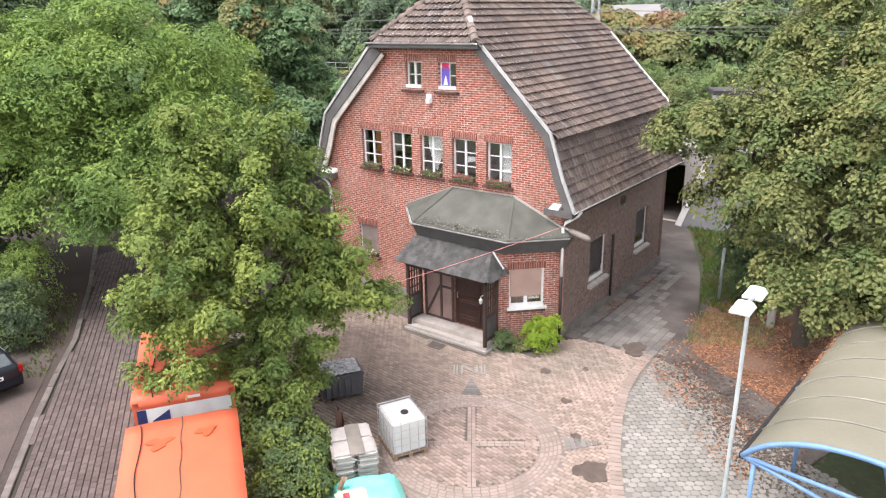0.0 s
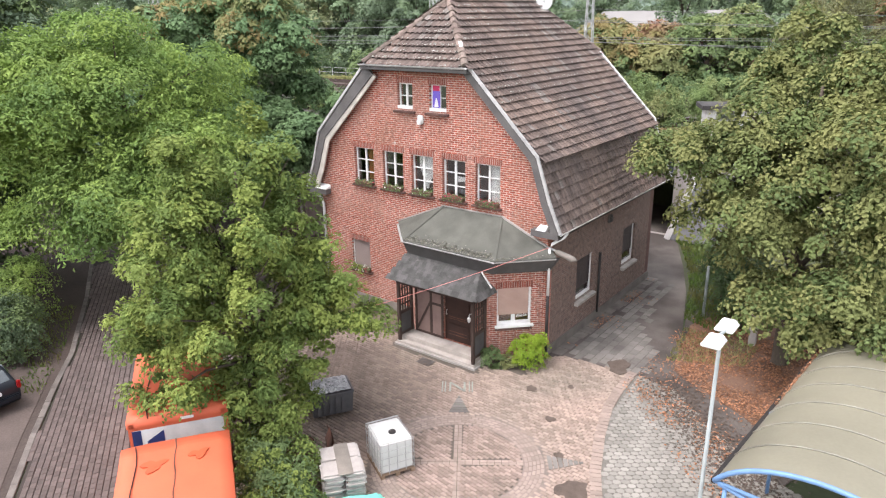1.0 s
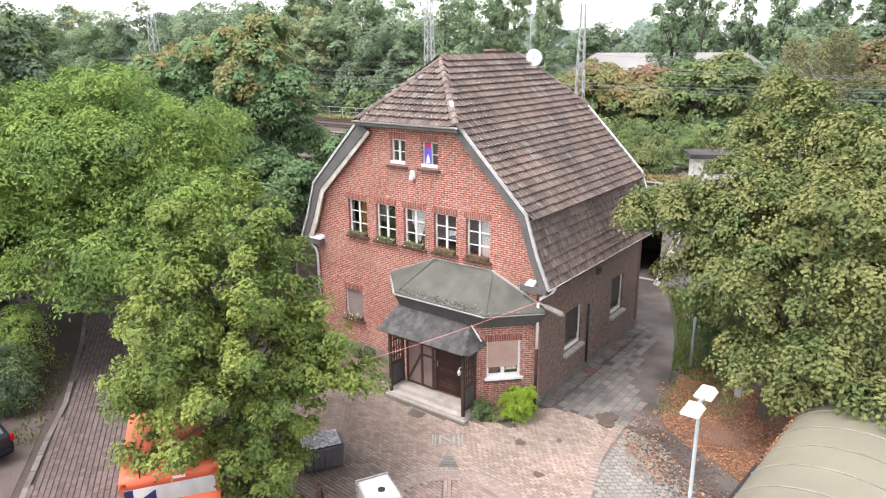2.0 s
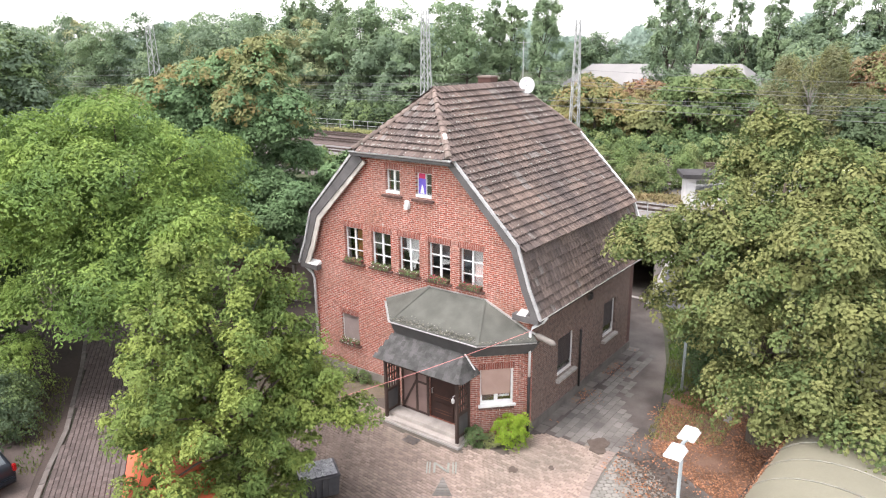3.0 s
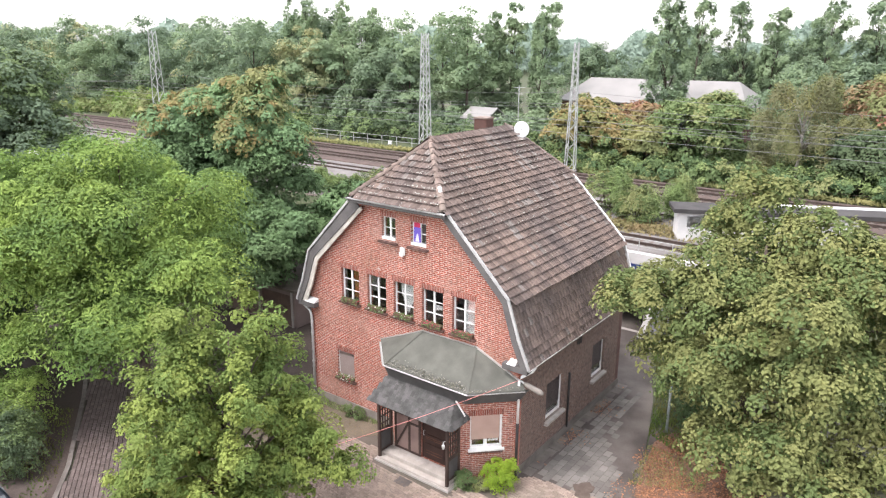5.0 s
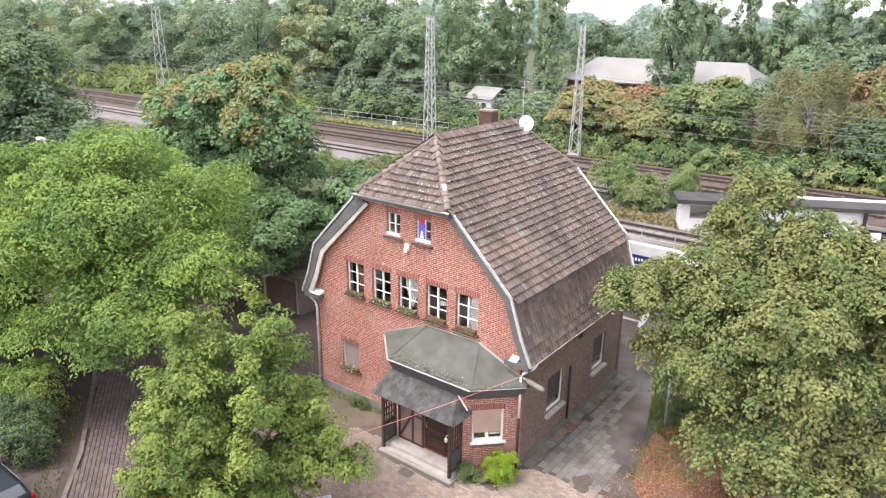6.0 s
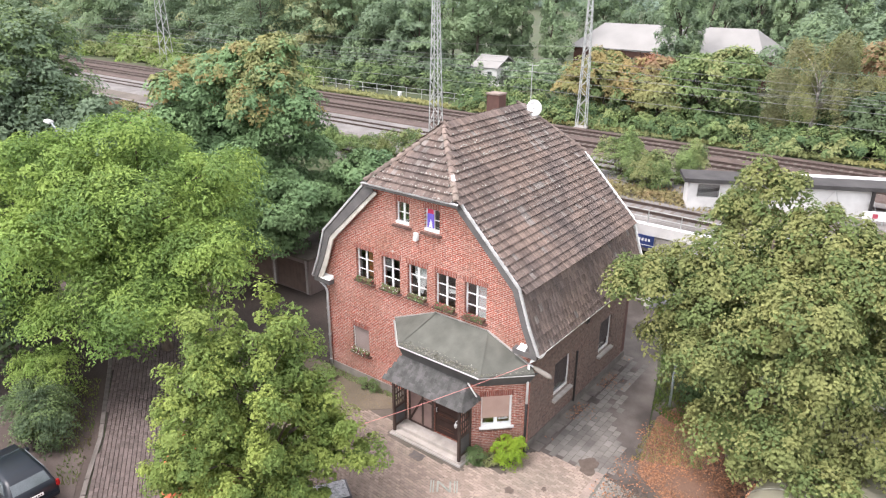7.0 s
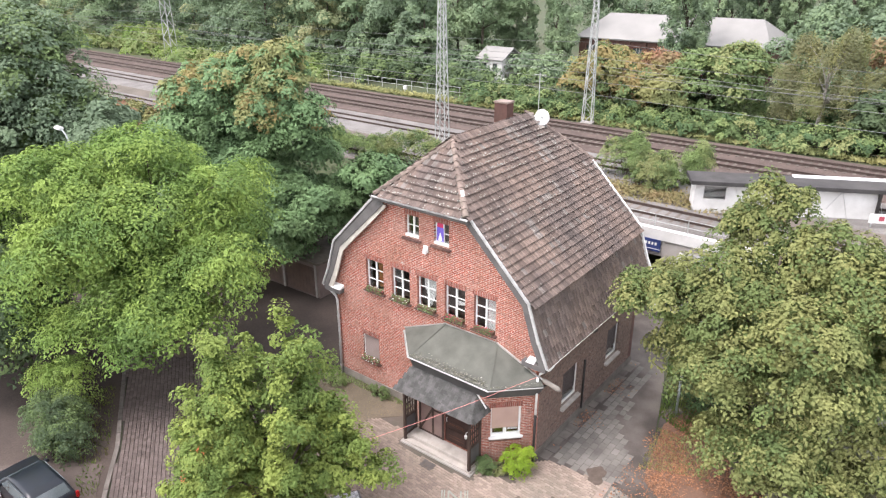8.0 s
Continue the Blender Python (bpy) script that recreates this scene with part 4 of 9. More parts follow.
lay("kerbstone", v, f, placed(np.array(xs), np.array(ys), np.full(len(xs), 0.015), np.array(ts), rng), "kerb", kerb, np.ones(len(xs)), "kerbstones")


def patch(name, label, category, cx, cy, rx, ry, mat, z, seed, thick=0.004):
    """A flat stain or heap with an uneven rim."""
    r = random.Random(seed)
    bm = B()
    ring = []
    k0 = [r.uniform(0, 6.28) for _ in range(4)]
    for i in range(36):
        a = 2 * math.pi * i / 36
        w = 1 + 0.16 * math.sin(2 * a + k0[0]) + 0.13 * math.sin(3 * a + k0[1]) + 0.09 * math.sin(5 * a + k0[2]) + 0.06 * math.sin(9 * a + k0[3])
        ring.append((cx + rx * w * math.cos(a), cy + ry * w * math.sin(a)))
    prism(bm, ring, z - thick, z)
    return tagged(part(name, bm, mat), label, category, kind="structure")


patch("stain", "dark damp stain on the red pavers", "stain", 9.6, -6.35, 0.38, 0.5, "damp", 0.012, 3, 0.03)
patch("stain", "dark damp stain at the edge of the flags", "stain", 7.75, 0.95, 0.42, 0.5, "damp", 0.022, 5, 0.03)
patch("stain", "small dark oil spot on the pavers", "stain", 5.95, -2.3, 0.16, 0.2, "damp", 0.012, 7, 0.03)
patch("stain", "small dark oil spot on the pavers", "stain", 7.4, -3.6, 0.15, 0.17, "damp", 0.012, 8, 0.03)
patch("stain", "small dark spot on the pavers", "stain", 7.0, -1.4, 0.1, 0.12, "damp", 0.012, 9, 0.03)
patch("stain", "small dark spot on the pavers", "stain", 8.55, -5.15, 0.16, 0.14, "damp", 0.012, 12, 0.03)
letter = thing("paving_letter", "letter N laid in grey-green stone strips in the pavers", "paving", (3.8, -3.7, 0.0), math.degrees(AXIS) - 90)
for nm, strips in (("strip", [((x, -0.34), (x, 0.34)) for x in (-0.52, -0.42, 0.42, 0.52)]), ("stroke", [((-0.25, -0.3), (-0.25, 0.3)), ((-0.25, 0.3), (0.25, -0.3)), ((0.25, -0.3), (0.25, 0.3))])):
    for (xa, ya), (xb, yb) in strips:
        bm = B()
        beam(bm, (xa, ya, 0.004), (xb, yb, 0.004), 0.05 if nm == "strip" else 0.075, 0.03)
        part(nm, bm, "letter_stone", letter)
cover = thing("gully_grate", "dark iron gully grate in the pavers", "drain grate", (1.75, -2.9, 0.0), 0)
bm = B()
box(bm, -0.32, 0.32, -0.22, 0.22, -0.02, 0.012, 0.008)
for i in range(6):
    box(bm, -0.27 + i * 0.1, -0.22 + i * 0.1, -0.18, 0.18, 0.0, 0.02)
part("grate", bm, "iron", cover)

# leaf litter and rough grass beside the lane
DIRT = [(9.9, 0.55), (10.2, 1.4), (9.2, 3.2), (8.2, 7.0), (9.5, 8.5), (14.7, 8.5), (14.7, -1.0), (13.6, -4.4), (13.2, -2.2), (11.2, -0.6)]
sheet("verge", "dark damp earth at the edge of the paving", "earth", DIRT, "asphalt", -0.006, 0.06)
LITTER = [(9.25, 2.6), (9.5, 1.8), (10.3, 1.25), (11.2, 0.75), (12.3, 0.15), (13.2, -0.6), (14.6, -0.9), (14.6, 8.5), (9.5, 8.5), (8.7, 6.0)]
sheet("litter_bed", "brown mulch under fallen leaves", "earth", LITTER, "chip", 0.015, 0.08)
rng = np.random.default_rng(11)
n = 26000
x, y = rng.uniform(8.4, 14.8, n), rng.uniform(-4.4, 6.8, n)
thick = np.sin(x * 2.1 + 1.3 * np.sin(y * 1.7)) + np.sin(y * 2.6 + x) > rng.uniform(-1.9, 0.9, n)
x, y = x[thick], y[thick]
n = len(x)
k = inside(x, y, LITTER) | ((rng.uniform(0, 1, n) < 0.22) & (x < 13) & (x + y > 8))
x, y = x[k], y[k]
v, f = leaf_mesh(rng, np.stack([x, y, 0.03 + 0.03 * rng.uniform(0, 1, len(x))], axis=1), np.tile((0, 0, 1.6), (len(x), 1)), 0.10)
tagged(mesh_part("fallen_leaves", v, f, "litter"), "fallen orange-brown leaves on the ground", "leaves", kind="stuff")
n = 3000
q = rng.uniform(0, 1, n)
x = 9.6 + 4.2 * q + rng.normal(0, 0.55, n)
y = 0.9 - 4.6 * q + rng.normal(0, 0.55, n)
v, f = leaf_mesh(rng, np.stack([x, y, np.full(n, 0.012)], axis=1), np.tile((0, 0, 3.0), (n, 1)), 0.085, 0.3, 0.8)
tagged(mesh_part("dirt_crumbs", v, f, "damp"), "dark crumbs of damp earth spilt over the paving", "dirt", kind="stuff")
n = 700
x, y = 5.3 + np.abs(rng.normal(0, 0.45, n)), rng.uniform(1.5, 10, n)
k = (np.sin(y * 1.9) > 0.1) & (x < 6.6)
v, f = leaf_mesh(rng, np.stack([x[k], y[k], np.full(k.sum(), 0.03)], axis=1), np.tile((0, 0, 1.6), (k.sum(), 1)), 0.085)
tagged(mesh_part("fallen_leaves", v, f, "litter"), "scattered dry leaves along the foot of the wall", "leaves", kind="stuff")


def tuft(name, label, ring, count, height, mat, seed, z=0.0):
    """Blades of grass over a ring of corners."""
    rng = np.random.default_rng(seed)
    p = np.array(ring)
    x, y = rng.uniform(p[:, 0].min(), p[:, 0].max(), count), rng.uniform(p[:, 1].min(), p[:, 1].max(), count)
    k = inside(x, y, list(ring))
    x, y = x[k], y[k]
    n = len(x)
    a = rng.uniform(0, 6.283, n)
    h = height * rng.uniform(0.4, 1.3, n)
    lean = rng.normal(0, 0.4, (n, 2)) * h[:, None]
    w = 0.10 * height + 0.012
    q = np.stack([np.stack([x - w * np.cos(a), y - w * np.sin(a), np.full(n, z)], 1), np.stack([x + w * np.cos(a), y + w * np.sin(a), np.full(n, z)], 1),
                  np.stack([x + lean[:, 0], y + lean[:, 1], z + h], 1)], axis=1)
    return tagged(mesh_part(name, q.reshape(-1, 3), np.arange(n * 3).reshape(-1, 3), mat), label, "grass", kind="stuff")


tuft("grass", "green grass verge beside the lane", [(8.3, 6.4), (10.2, 5.6), (12.5, 9), (9.5, 14), (7.6, 16.7), (4.2, 16.8), (4.9, 15.8), (6.2, 12.9), (7.35, 9.8)], 14000, 0.2, "grass", 3)
tuft("weeds", "straggling weeds at the edge of the lane", [(9.0, 2.4), (11.5, 3.5), (11.5, 5.5), (8.6, 5.6)], 2500, 0.12, "leaf_olive", 4)
tuft("weeds", "weeds along the foot of the kerb", [(-14.5, -7.9), (-9.9, -10.8), (-7.6, -12.6), (-8.4, -13.0), (-15.5, -9.4)], 2600, 0.14, "grass", 5)
tuft("grass", "thin trodden grass on bare earth", [(-8.0, -0.3), (-1.2, -0.5), (-2.5, -2.0), (-3.3, -4.9), (-7.0, -3.6)], 1000, 0.05, "grass_dry", 8)
tuft("weeds", "weeds at the foot of the brick wall", [(-6.2, -0.6), (-1.6, -0.35), (-1.6, -0.02), (-6.2, -0.02)], 500, 0.14, "leaf_scrub", 6)


# ---- the brick house ----
WL, WR, DEPTH, MID = -6.35, 5.15, 10.2, -0.6          # left and right walls, depth, middle line
house = thing("house", "red brick house with a half-hipped brown tile roof", "house")
PROFILE = [(6.32, 5.02), (5.84, 6.1), (5.34, 7.60), (2.46, 10.49), (0.0, 12.86)]     # half the roof's line: out from the middle, up


def outer(z):
    """How far from the middle the roof's line lies at height z."""
    for (a, z0), (b, z1) in zip(PROFILE, PROFILE[1:]):
        if z0 <= z <= z1:
            return a + (b - a) * (z - z0) / (z1 - z0)
    return PROFILE[0][0]


WIN_Z0, WIN_Z1, WIN_W = 5.52, 7.08, 1.10
ROW = [-3.69, -2.09, -0.56, 0.99, 2.55]
front_holes = [rect(c - WIN_W / 2, c + WIN_W / 2, WIN_Z0, WIN_Z1) for c in ROW]
front_holes += [rect(-1.72, -0.95, 8.85, 9.84), rect(-0.13, 0.68, 8.85, 9.84), rect(-4.68, -3.60, 1.55, 2.92)]
gable = [(WL, 0.0), (WR, 0.0), (WR, 5.15)]
gable += [(MID + outer(z) - 0.14, z) for z in (5.6, 6.1, 6.8, 7.6, 8.2, 9.2, 10.4)] + [(MID - outer(z) + 0.14, z) for z in (10.4, 9.2, 8.2, 7.6, 6.8, 6.1, 5.6)] + [(WL, 5.15)]
part("wall", wall(B(), gable, front_holes, lambda a, b: (a, 0.0, b), (0, 0.36, 0)), "brick_front", house, "red brick gable wall with weathered joints")
part("wall", wall(B(), gable, [], lambda a, b: (a, DEPTH, b), (0, -0.36, 0)), "brick_dark", house)
side_holes = [rect(2.45, 3.92, 1.42, 3.15), rect(6.88, 8.22, 1.58, 3.32)]
# this wall's colour holds both dirt and painted shade
part("wall", wall(B(), [(0.36, 0), (DEPTH - 0.36, 0), (DEPTH - 0.36, 5.3), (0.36, 5.3)], side_holes, lambda a, b: (WR, a, b), (-0.36, 0, 0)), "brick_side", house, "dirty brick side wall, its shade also in the brick colour")
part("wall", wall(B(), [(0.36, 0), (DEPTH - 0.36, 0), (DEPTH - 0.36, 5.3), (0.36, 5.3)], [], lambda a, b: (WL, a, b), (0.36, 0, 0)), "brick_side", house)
bm = B()
box(bm, WL - 0.04, -1.4, -0.05, -0.002, 0, 0.42)
part("plinth", bm, "plinth", house, "grey rendered plinth")
bm = B()
box(bm, WR + 0.002, WR + 0.05, 0.0, DEPTH, 0, 0.36)
part("plinth", bm, "kerb", house, "dark dirty rendered plinth")
for x0, x1, y0, y1, z0, z1 in ((WL + 0.37, WR - 0.37, 0.37, DEPTH - 0.37, 4.0, 4.2), (WL + 1.5, WR - 1.5, 0.37, DEPTH - 0.37, 7.6, 7.75), (WL + 0.6, WR - 0.6, 2.4, 2.5, 0.0, 3.99), (WL + 0.6, WR - 0.6, 2.4, 2.5, 4.21, 6.2),
                               (WL + 1.6, WR - 1.6, 2.4, 2.5, 6.2, 7.59), (-2.7, 1.5, 2.4, 2.5, 7.76, 10.0)):
    bm = B()
    box(bm, x0, x1, y0, y1, z0, z1)
    part("floor" if z1 - z0 < 0.3 else "partition", bm, "room", house)

# roof deck under the tiles
right = [(MID + a, z) for a, z in PROFILE]
left = [(MID - a, z) for a, z in PROFILE]
VY0, VY1, HY0, HY1, RY0, RY1 = -0.30, DEPTH + 0.12, -0.5, DEPTH + 0.3, 1.95, 8.25
def deck(name, rings, parent, label=""):
    """A bent plate under rings of points that share their corners."""
    bm = B()
    made = {}
    for ring in rings:
        for p in ring:
            if p not in made:
                made[p] = bm.verts.new(p)
        bm.faces.new([made[p] for p in ring])
    ext = bmesh.ops.extrude_face_region(bm, geom=bm.faces[:])
    bmesh.ops.translate(bm, vec=(0, 0, -0.17), verts=[g for g in ext["geom"] if isinstance(g, bmesh.types.BMVert)])
    bmesh.ops.recalc_face_normals(bm, faces=bm.faces[:])
    return part(name, bm, "deck", parent, label)


hl0, hr0, hl1, hr1 = (left[3][0], HY0, 10.49), (right[3][0], HY0, 10.49), (left[3][0], HY1, 10.49), (right[3][0], HY1, 10.49)
k0, k1 = (MID, RY0, 12.86), (MID, RY1, 12.86)
roof = deck("roof", [(hl0, hr0, k0), (hr0, hr1, k1, k0), (hr1, hl1, k1), (hl1, hl0, k0, k1)], house, "dark brown weathered concrete tile roof")
for prof in (right, left):
    deck("lower_slope", [((xa, VY0, za), (xa, VY1, za), (xb, VY1, zb), (xb, VY0, zb)) for (xa, za), (xb, zb) in zip(prof[:3], prof[1:4])], roof)

TW, TE = 0.235, 0.328
tile_v, tile_f = [], []
for u, h in ((0.0, 0.018), (0.045, 0.052), (0.095, 0.046), (0.15, 0.014), (0.229, 0.016)):
    tile_v += [(u, -0.03, h + 0.085), (u, TE + 0.03, h), (u, 0.03, h - 0.004)]
for k in range(4):
    a, b = 3 * k, 3 * k + 3
    tile_f += [(a, b, b + 1, a + 1), (a + 2, b + 2, b, a)]
tile_f += [(0, 1, 2, 2), (12, 14, 13, 13)]
tile_f = [t for t in tile_f if len(set(t)) == 4]


def tiling(o, u, v, ring, near, seed, pale=0.02, spots=()):
    """Courses of tiles on a plane with corner o, along u and up v, that fill a ring of (along, up)."""
    rng = np.random.default_rng(seed)
    o, u, v = np.array(o, dtype=float), np.array(u, dtype=float), np.array(v, dtype=float)
    u, v = u / np.linalg.norm(u), v / np.linalg.norm(v)
    n = np.cross(u, v)
    p = np.array(ring)
    a, b = np.meshgrid(np.arange(p[:, 0].min(), p[:, 0].max(), TW), np.arange(0, p[:, 1].max(), TE))
    a, b = a.ravel(), b.ravel()
    k = inside(a + TW / 2, b + TE / 2, list(ring))
    a, b = a[k], b[k]
    m = np.zeros((len(a), 4, 4))
    m[:, 3, 3] = 1
    wob = rng.normal(0, 0.012, (len(a), 2))
    m[:, :3, 0] = u + wob[:, :1] * n
    m[:, :3, 1] = v + wob[:, 1:] * n
    m[:, :3, 2] = n
    m[:, :3, 3] = o + a[:, None] * u + b[:, None] * v + rng.normal(0, 0.004, (len(a), 1)) * v
    light = rng.uniform(0, 1, len(a)) < pale
    for pa, pb, wa, wb in spots:
        light |= (np.abs(a - pa) < wa) & (np.abs(b - pb) < wb) & (rng.uniform(0, 1, len(a)) < 0.75)
    spot = near(a, b)
    lay("roof_tile", tile_v, tile_f, m[~light], "tile", roof, spot[~light], "roof_tiles")
    if light.any():
        lay("roof_tile", tile_v, tile_f, m[light], "tile_pale", roof, np.zeros(light.sum()), "pale_roof_tiles")


def lichen(o, u, v, ring, count, seed, high):
    """Pale flecks of lichen and bird lime along the lower edges of the tiles, thickest towards the top."""
    rng = np.random.default_rng(seed)
    o, u, v = np.array(o, dtype=float), np.array(u, dtype=float), np.array(v, dtype=float)
    u, v = u / np.linalg.norm(u), v / np.linalg.norm(v)
    n = np.cross(u, v)
    p = np.array(ring)
    a = rng.uniform(p[:, 0].min(), p[:, 0].max(), count)
    b = np.floor(p[:, 1].max() * rng.uniform(0, 1, count) ** high / TE) * TE + np.abs(rng.normal(0, 0.05, count))
    k = inside(a, b + 0.1, list(ring)) & (np.sin(a * 1.7 + 2 * np.sin(b * 1.1)) + np.sin(b * 2.3) > rng.uniform(-1.6, 1.2, count))
    a, b = a[k], b[k]
    c = o + a[:, None] * u + b[:, None] * v + n * (0.125 - 0.2 * (b % TE))[:, None]
    vv, ff = leaf_mesh(rng, c, np.tile(n, (len(a), 1)), 0.075, 0.15, 0.7)
    tagged(mesh_part("lichen", vv, ff, "lichen", roof, "pale flecks of lichen"), kind="stuff")


def slope_len(i):
    (a, z0), (b, z1) = PROFILE[i], PROFILE[i + 1]
    return math.hypot(a - b, z1 - z0), ((b - a), (z1 - z0))


none = lambda a, b: np.zeros(len(a), dtype=bool)
run = VY1 - VY0
for i in range(2):
    ln, (dx, dz) = slope_len(i)
    tiling((right[i][0], VY0 + 0.04, right[i][1]), (0, 1, 0), (dx, 0, dz), rect(0, run, 0, ln), none, 20 + i, 0.018)
    tiling((left[i][0], VY1, left[i][1]), (0, -1, 0), (-dx, 0, dz), rect(0, run, 0, ln), none, 30 + i)
l2, (dx, dz) = slope_len(2)
l3 = slope_len(3)[0]
over, lift = 0.30, 0.045
ox, oz = -dx / l2 * over + lift, -dz / l2 * over + lift
ya, yb, yc, yd, ye = VY0 + 0.04 - HY0, VY1 - HY0, HY1 - HY0, RY1 - HY0, RY0 - HY0
big = [(ya, 0), (yb, 0), (yb, l2 + over), (yc, l2 + over), (yd, l2 + l3 + over), (ye, l2 + l3 + over), (0, l2 + over), (ya, l2 + over)]
tiling((right[2][0] + ox, HY0, right[2][1] + oz), (0, 1, 0), (dx, 0, dz), big, lambda a, b: (a < 3.4) & (b > 0.8) & (b < 3.4), 22, 0.025,
       [(8.6, 7.2, 0.35, 0.5), (6.1, 6.8, 0.3, 0.5), (7.4, 5.4, 0.4, 0.3), (3.2, 2.5, 0.32, 0.5), (5.6, 3.6, 0.5, 0.3)])
flip = [(HY1 - HY0 - p, q) for p, q in big][::-1]
tiling((left[2][0] - ox, HY1, left[2][1] + oz), (0, -1, 0), (-dx, 0, dz), flip, none, 32)
hipw = right[3][0] - left[3][0]
hl = math.hypot(RY0 - HY0, 12.86 - 10.49)
tiling((left[3][0], HY0, 10.49), (1, 0, 0), (0, RY0 - HY0, 2.37), [(0, 0), (hipw, 0), (hipw / 2, hl)], lambda a, b: b < 1.4, 40, 0.06)
tiling((right[3][0], HY1, 10.49), (-1, 0, 0), (0, -(HY1 - RY1), 2.37), [(0, 0), (hipw, 0), (hipw / 2, hl)], none, 41)


lichen((right[2][0] + ox, HY0, right[2][1] + oz), (0, 1, 0), (dx, 0, dz), big, 2600, 51, 0.45)
lichen((left[3][0], HY0, 10.49), (1, 0, 0), (0, RY0 - HY0, 2.37), [(0, 0), (hipw, 0), (hipw / 2, hl)], 1100, 52, 0.8)


def capping(p, q, name="ridge_tile", size=0.13, mat="ridge", label="rounded ridge caps with pale mortar"):
    """Half-round caps from p up to q."""
    p, q = Vector(p), Vector(q)
    d = (q - p).normalized()
    n = int((q - p).length / 0.36)
    side = d.cross(Vector((0, 0, 1))).normalized()
    up = side.cross(d)
    bm = B()
    for i in range(n + 1):
        a = p + d * (0.36 * i)
        b = a + d * 0.40
        r0, r1 = size * 1.12, size * 0.94
        ra, rb = [], []
        for k in range(7):
            t = math.pi * k / 6
            ra.append(bm.verts.new(a + side * math.cos(t) * r0 + up * (math.sin(t) * r0 - 0.02)))
            rb.append(bm.verts.new(b + side * math.cos(t) * r1 + up * (math.sin(t) * r1 - 0.035)))
        for k in range(6):
            bm.faces.new((ra[k], ra[k + 1], rb[k + 1], rb[k]))
        bm.faces.new(ra[::-1])
    return part(name, bm, mat, roof, label)


capping((MID, RY0, 12.90), (MID, RY1, 12.90))
capping((right[3][0], HY0 + 0.05, 10.60), (MID, RY0, 12.88), "hip_tile")
capping((left[3][0], HY0 + 0.05, 10.60), (MID, RY0, 12.88), "hip_tile")
capping((right[3][0], HY1 - 0.05, 10.60), (MID, RY1, 12.88), "hip_tile")
p, q = Vector((right[3][0], HY0 + 0.05, 10.60)), Vector((MID, RY0, 12.88))
bm = B()
beam(bm, p.lerp(q, 0.22) + Vector((0, 0, 0.11)), p.lerp(q, 0.30) + Vector((0, 0, 0.11)), 0.15, 0.06)
bmesh.ops.bevel(bm, geom=bm.edges[:], offset=0.02, segments=2, affect="EDGES")
part("hip_patch", bm, "white", roof, "white mortar patch on the hip")


def ribbon(bm, prof, y0, y1, top, deep, closed=True):
    """A board that follows the roof's line between y0 and y1, from top to deep below it (square to the line; both may change from corner to corner)."""
    top, deep = [[q] * len(prof) if isinstance(q, (int, float)) else q for q in (top, deep)]
    rings = []
    for i, (x, z) in enumerate(prof):
        a, b = Vector(prof[max(i - 1, 0)]), Vector(prof[min(i + 1, len(prof) - 1)])
        d = (b - a).normalized()
        nx, nz = (d.y, -d.x)
        if nz > 0:
            nx, nz = -nx, -nz
        rings.append([bm.verts.new((x + nx * h, y, z + nz * h)) for y, h in ((y0, top[i]), (y0, deep[i]), (y1, deep[i]), (y1, top[i]))])
    for r, s in zip(rings, rings[1:]):
        for k in range(4):
            bm.faces.new((r[k], r[(k + 1) % 4], s[(k + 1) % 4], s[k]))
    bm.faces.new(rings[0])
    bm.faces.new(rings[-1][::-1])
    bmesh.ops.recalc_face_normals(bm, faces=bm.faces[:])
    return bm


for prof, nm in ((right[:4], "r"), (left[:4], "l")):
    part("bargeboard", ribbon(B(), prof, -0.31, -0.26, 0.02, 0.28 if nm == "r" else (0.24, 0.28, 0.36, 0.5)), "barge", house, "dark grey clad bargeboard")
    part("soffit", ribbon(B(), prof, -0.255, -0.003, 0.15, 0.19), "cream", house, "cream painted soffit under the verge")
    part("verge_trim", ribbon(B(), prof, -0.35, -0.27, -0.12, -0.02), "zinc", house, "pale metal verge trim")
    part("bargeboard", ribbon(B(), prof, DEPTH + 0.08, DEPTH + 0.13, 0.02, 0.36), "barge", house)
    part("verge_trim", ribbon(B(), prof, DEPTH + 0.06, DEPTH + 0.18, -0.17, -0.02), "white", house, "white metal verge trim")
# inner cream board that shows beside the far verge
bm = B()
ribbon(bm, left[:4], -0.27, -0.20, (0.245, 0.285, 0.365, 0.505), (0.50, 0.54, 0.60, 0.66))
part("soffit", bm, "cream", house, "cream painted board under the verge")
# eaves board and soffit of the half hip
bm = B()
box(bm, left[3][0] - 0.1, right[3][0] + 0.1, -0.5, -0.003, 10.33, 10.38)
part("soffit", bm, "barge", house, "grey eaves soffit")
bm = B()
box(bm, left[3][0] - 0.1, right[3][0] + 0.1, -0.53, -0.48, 10.34, 10.50)
part("soffit", bm, "barge", house, "grey eaves board")


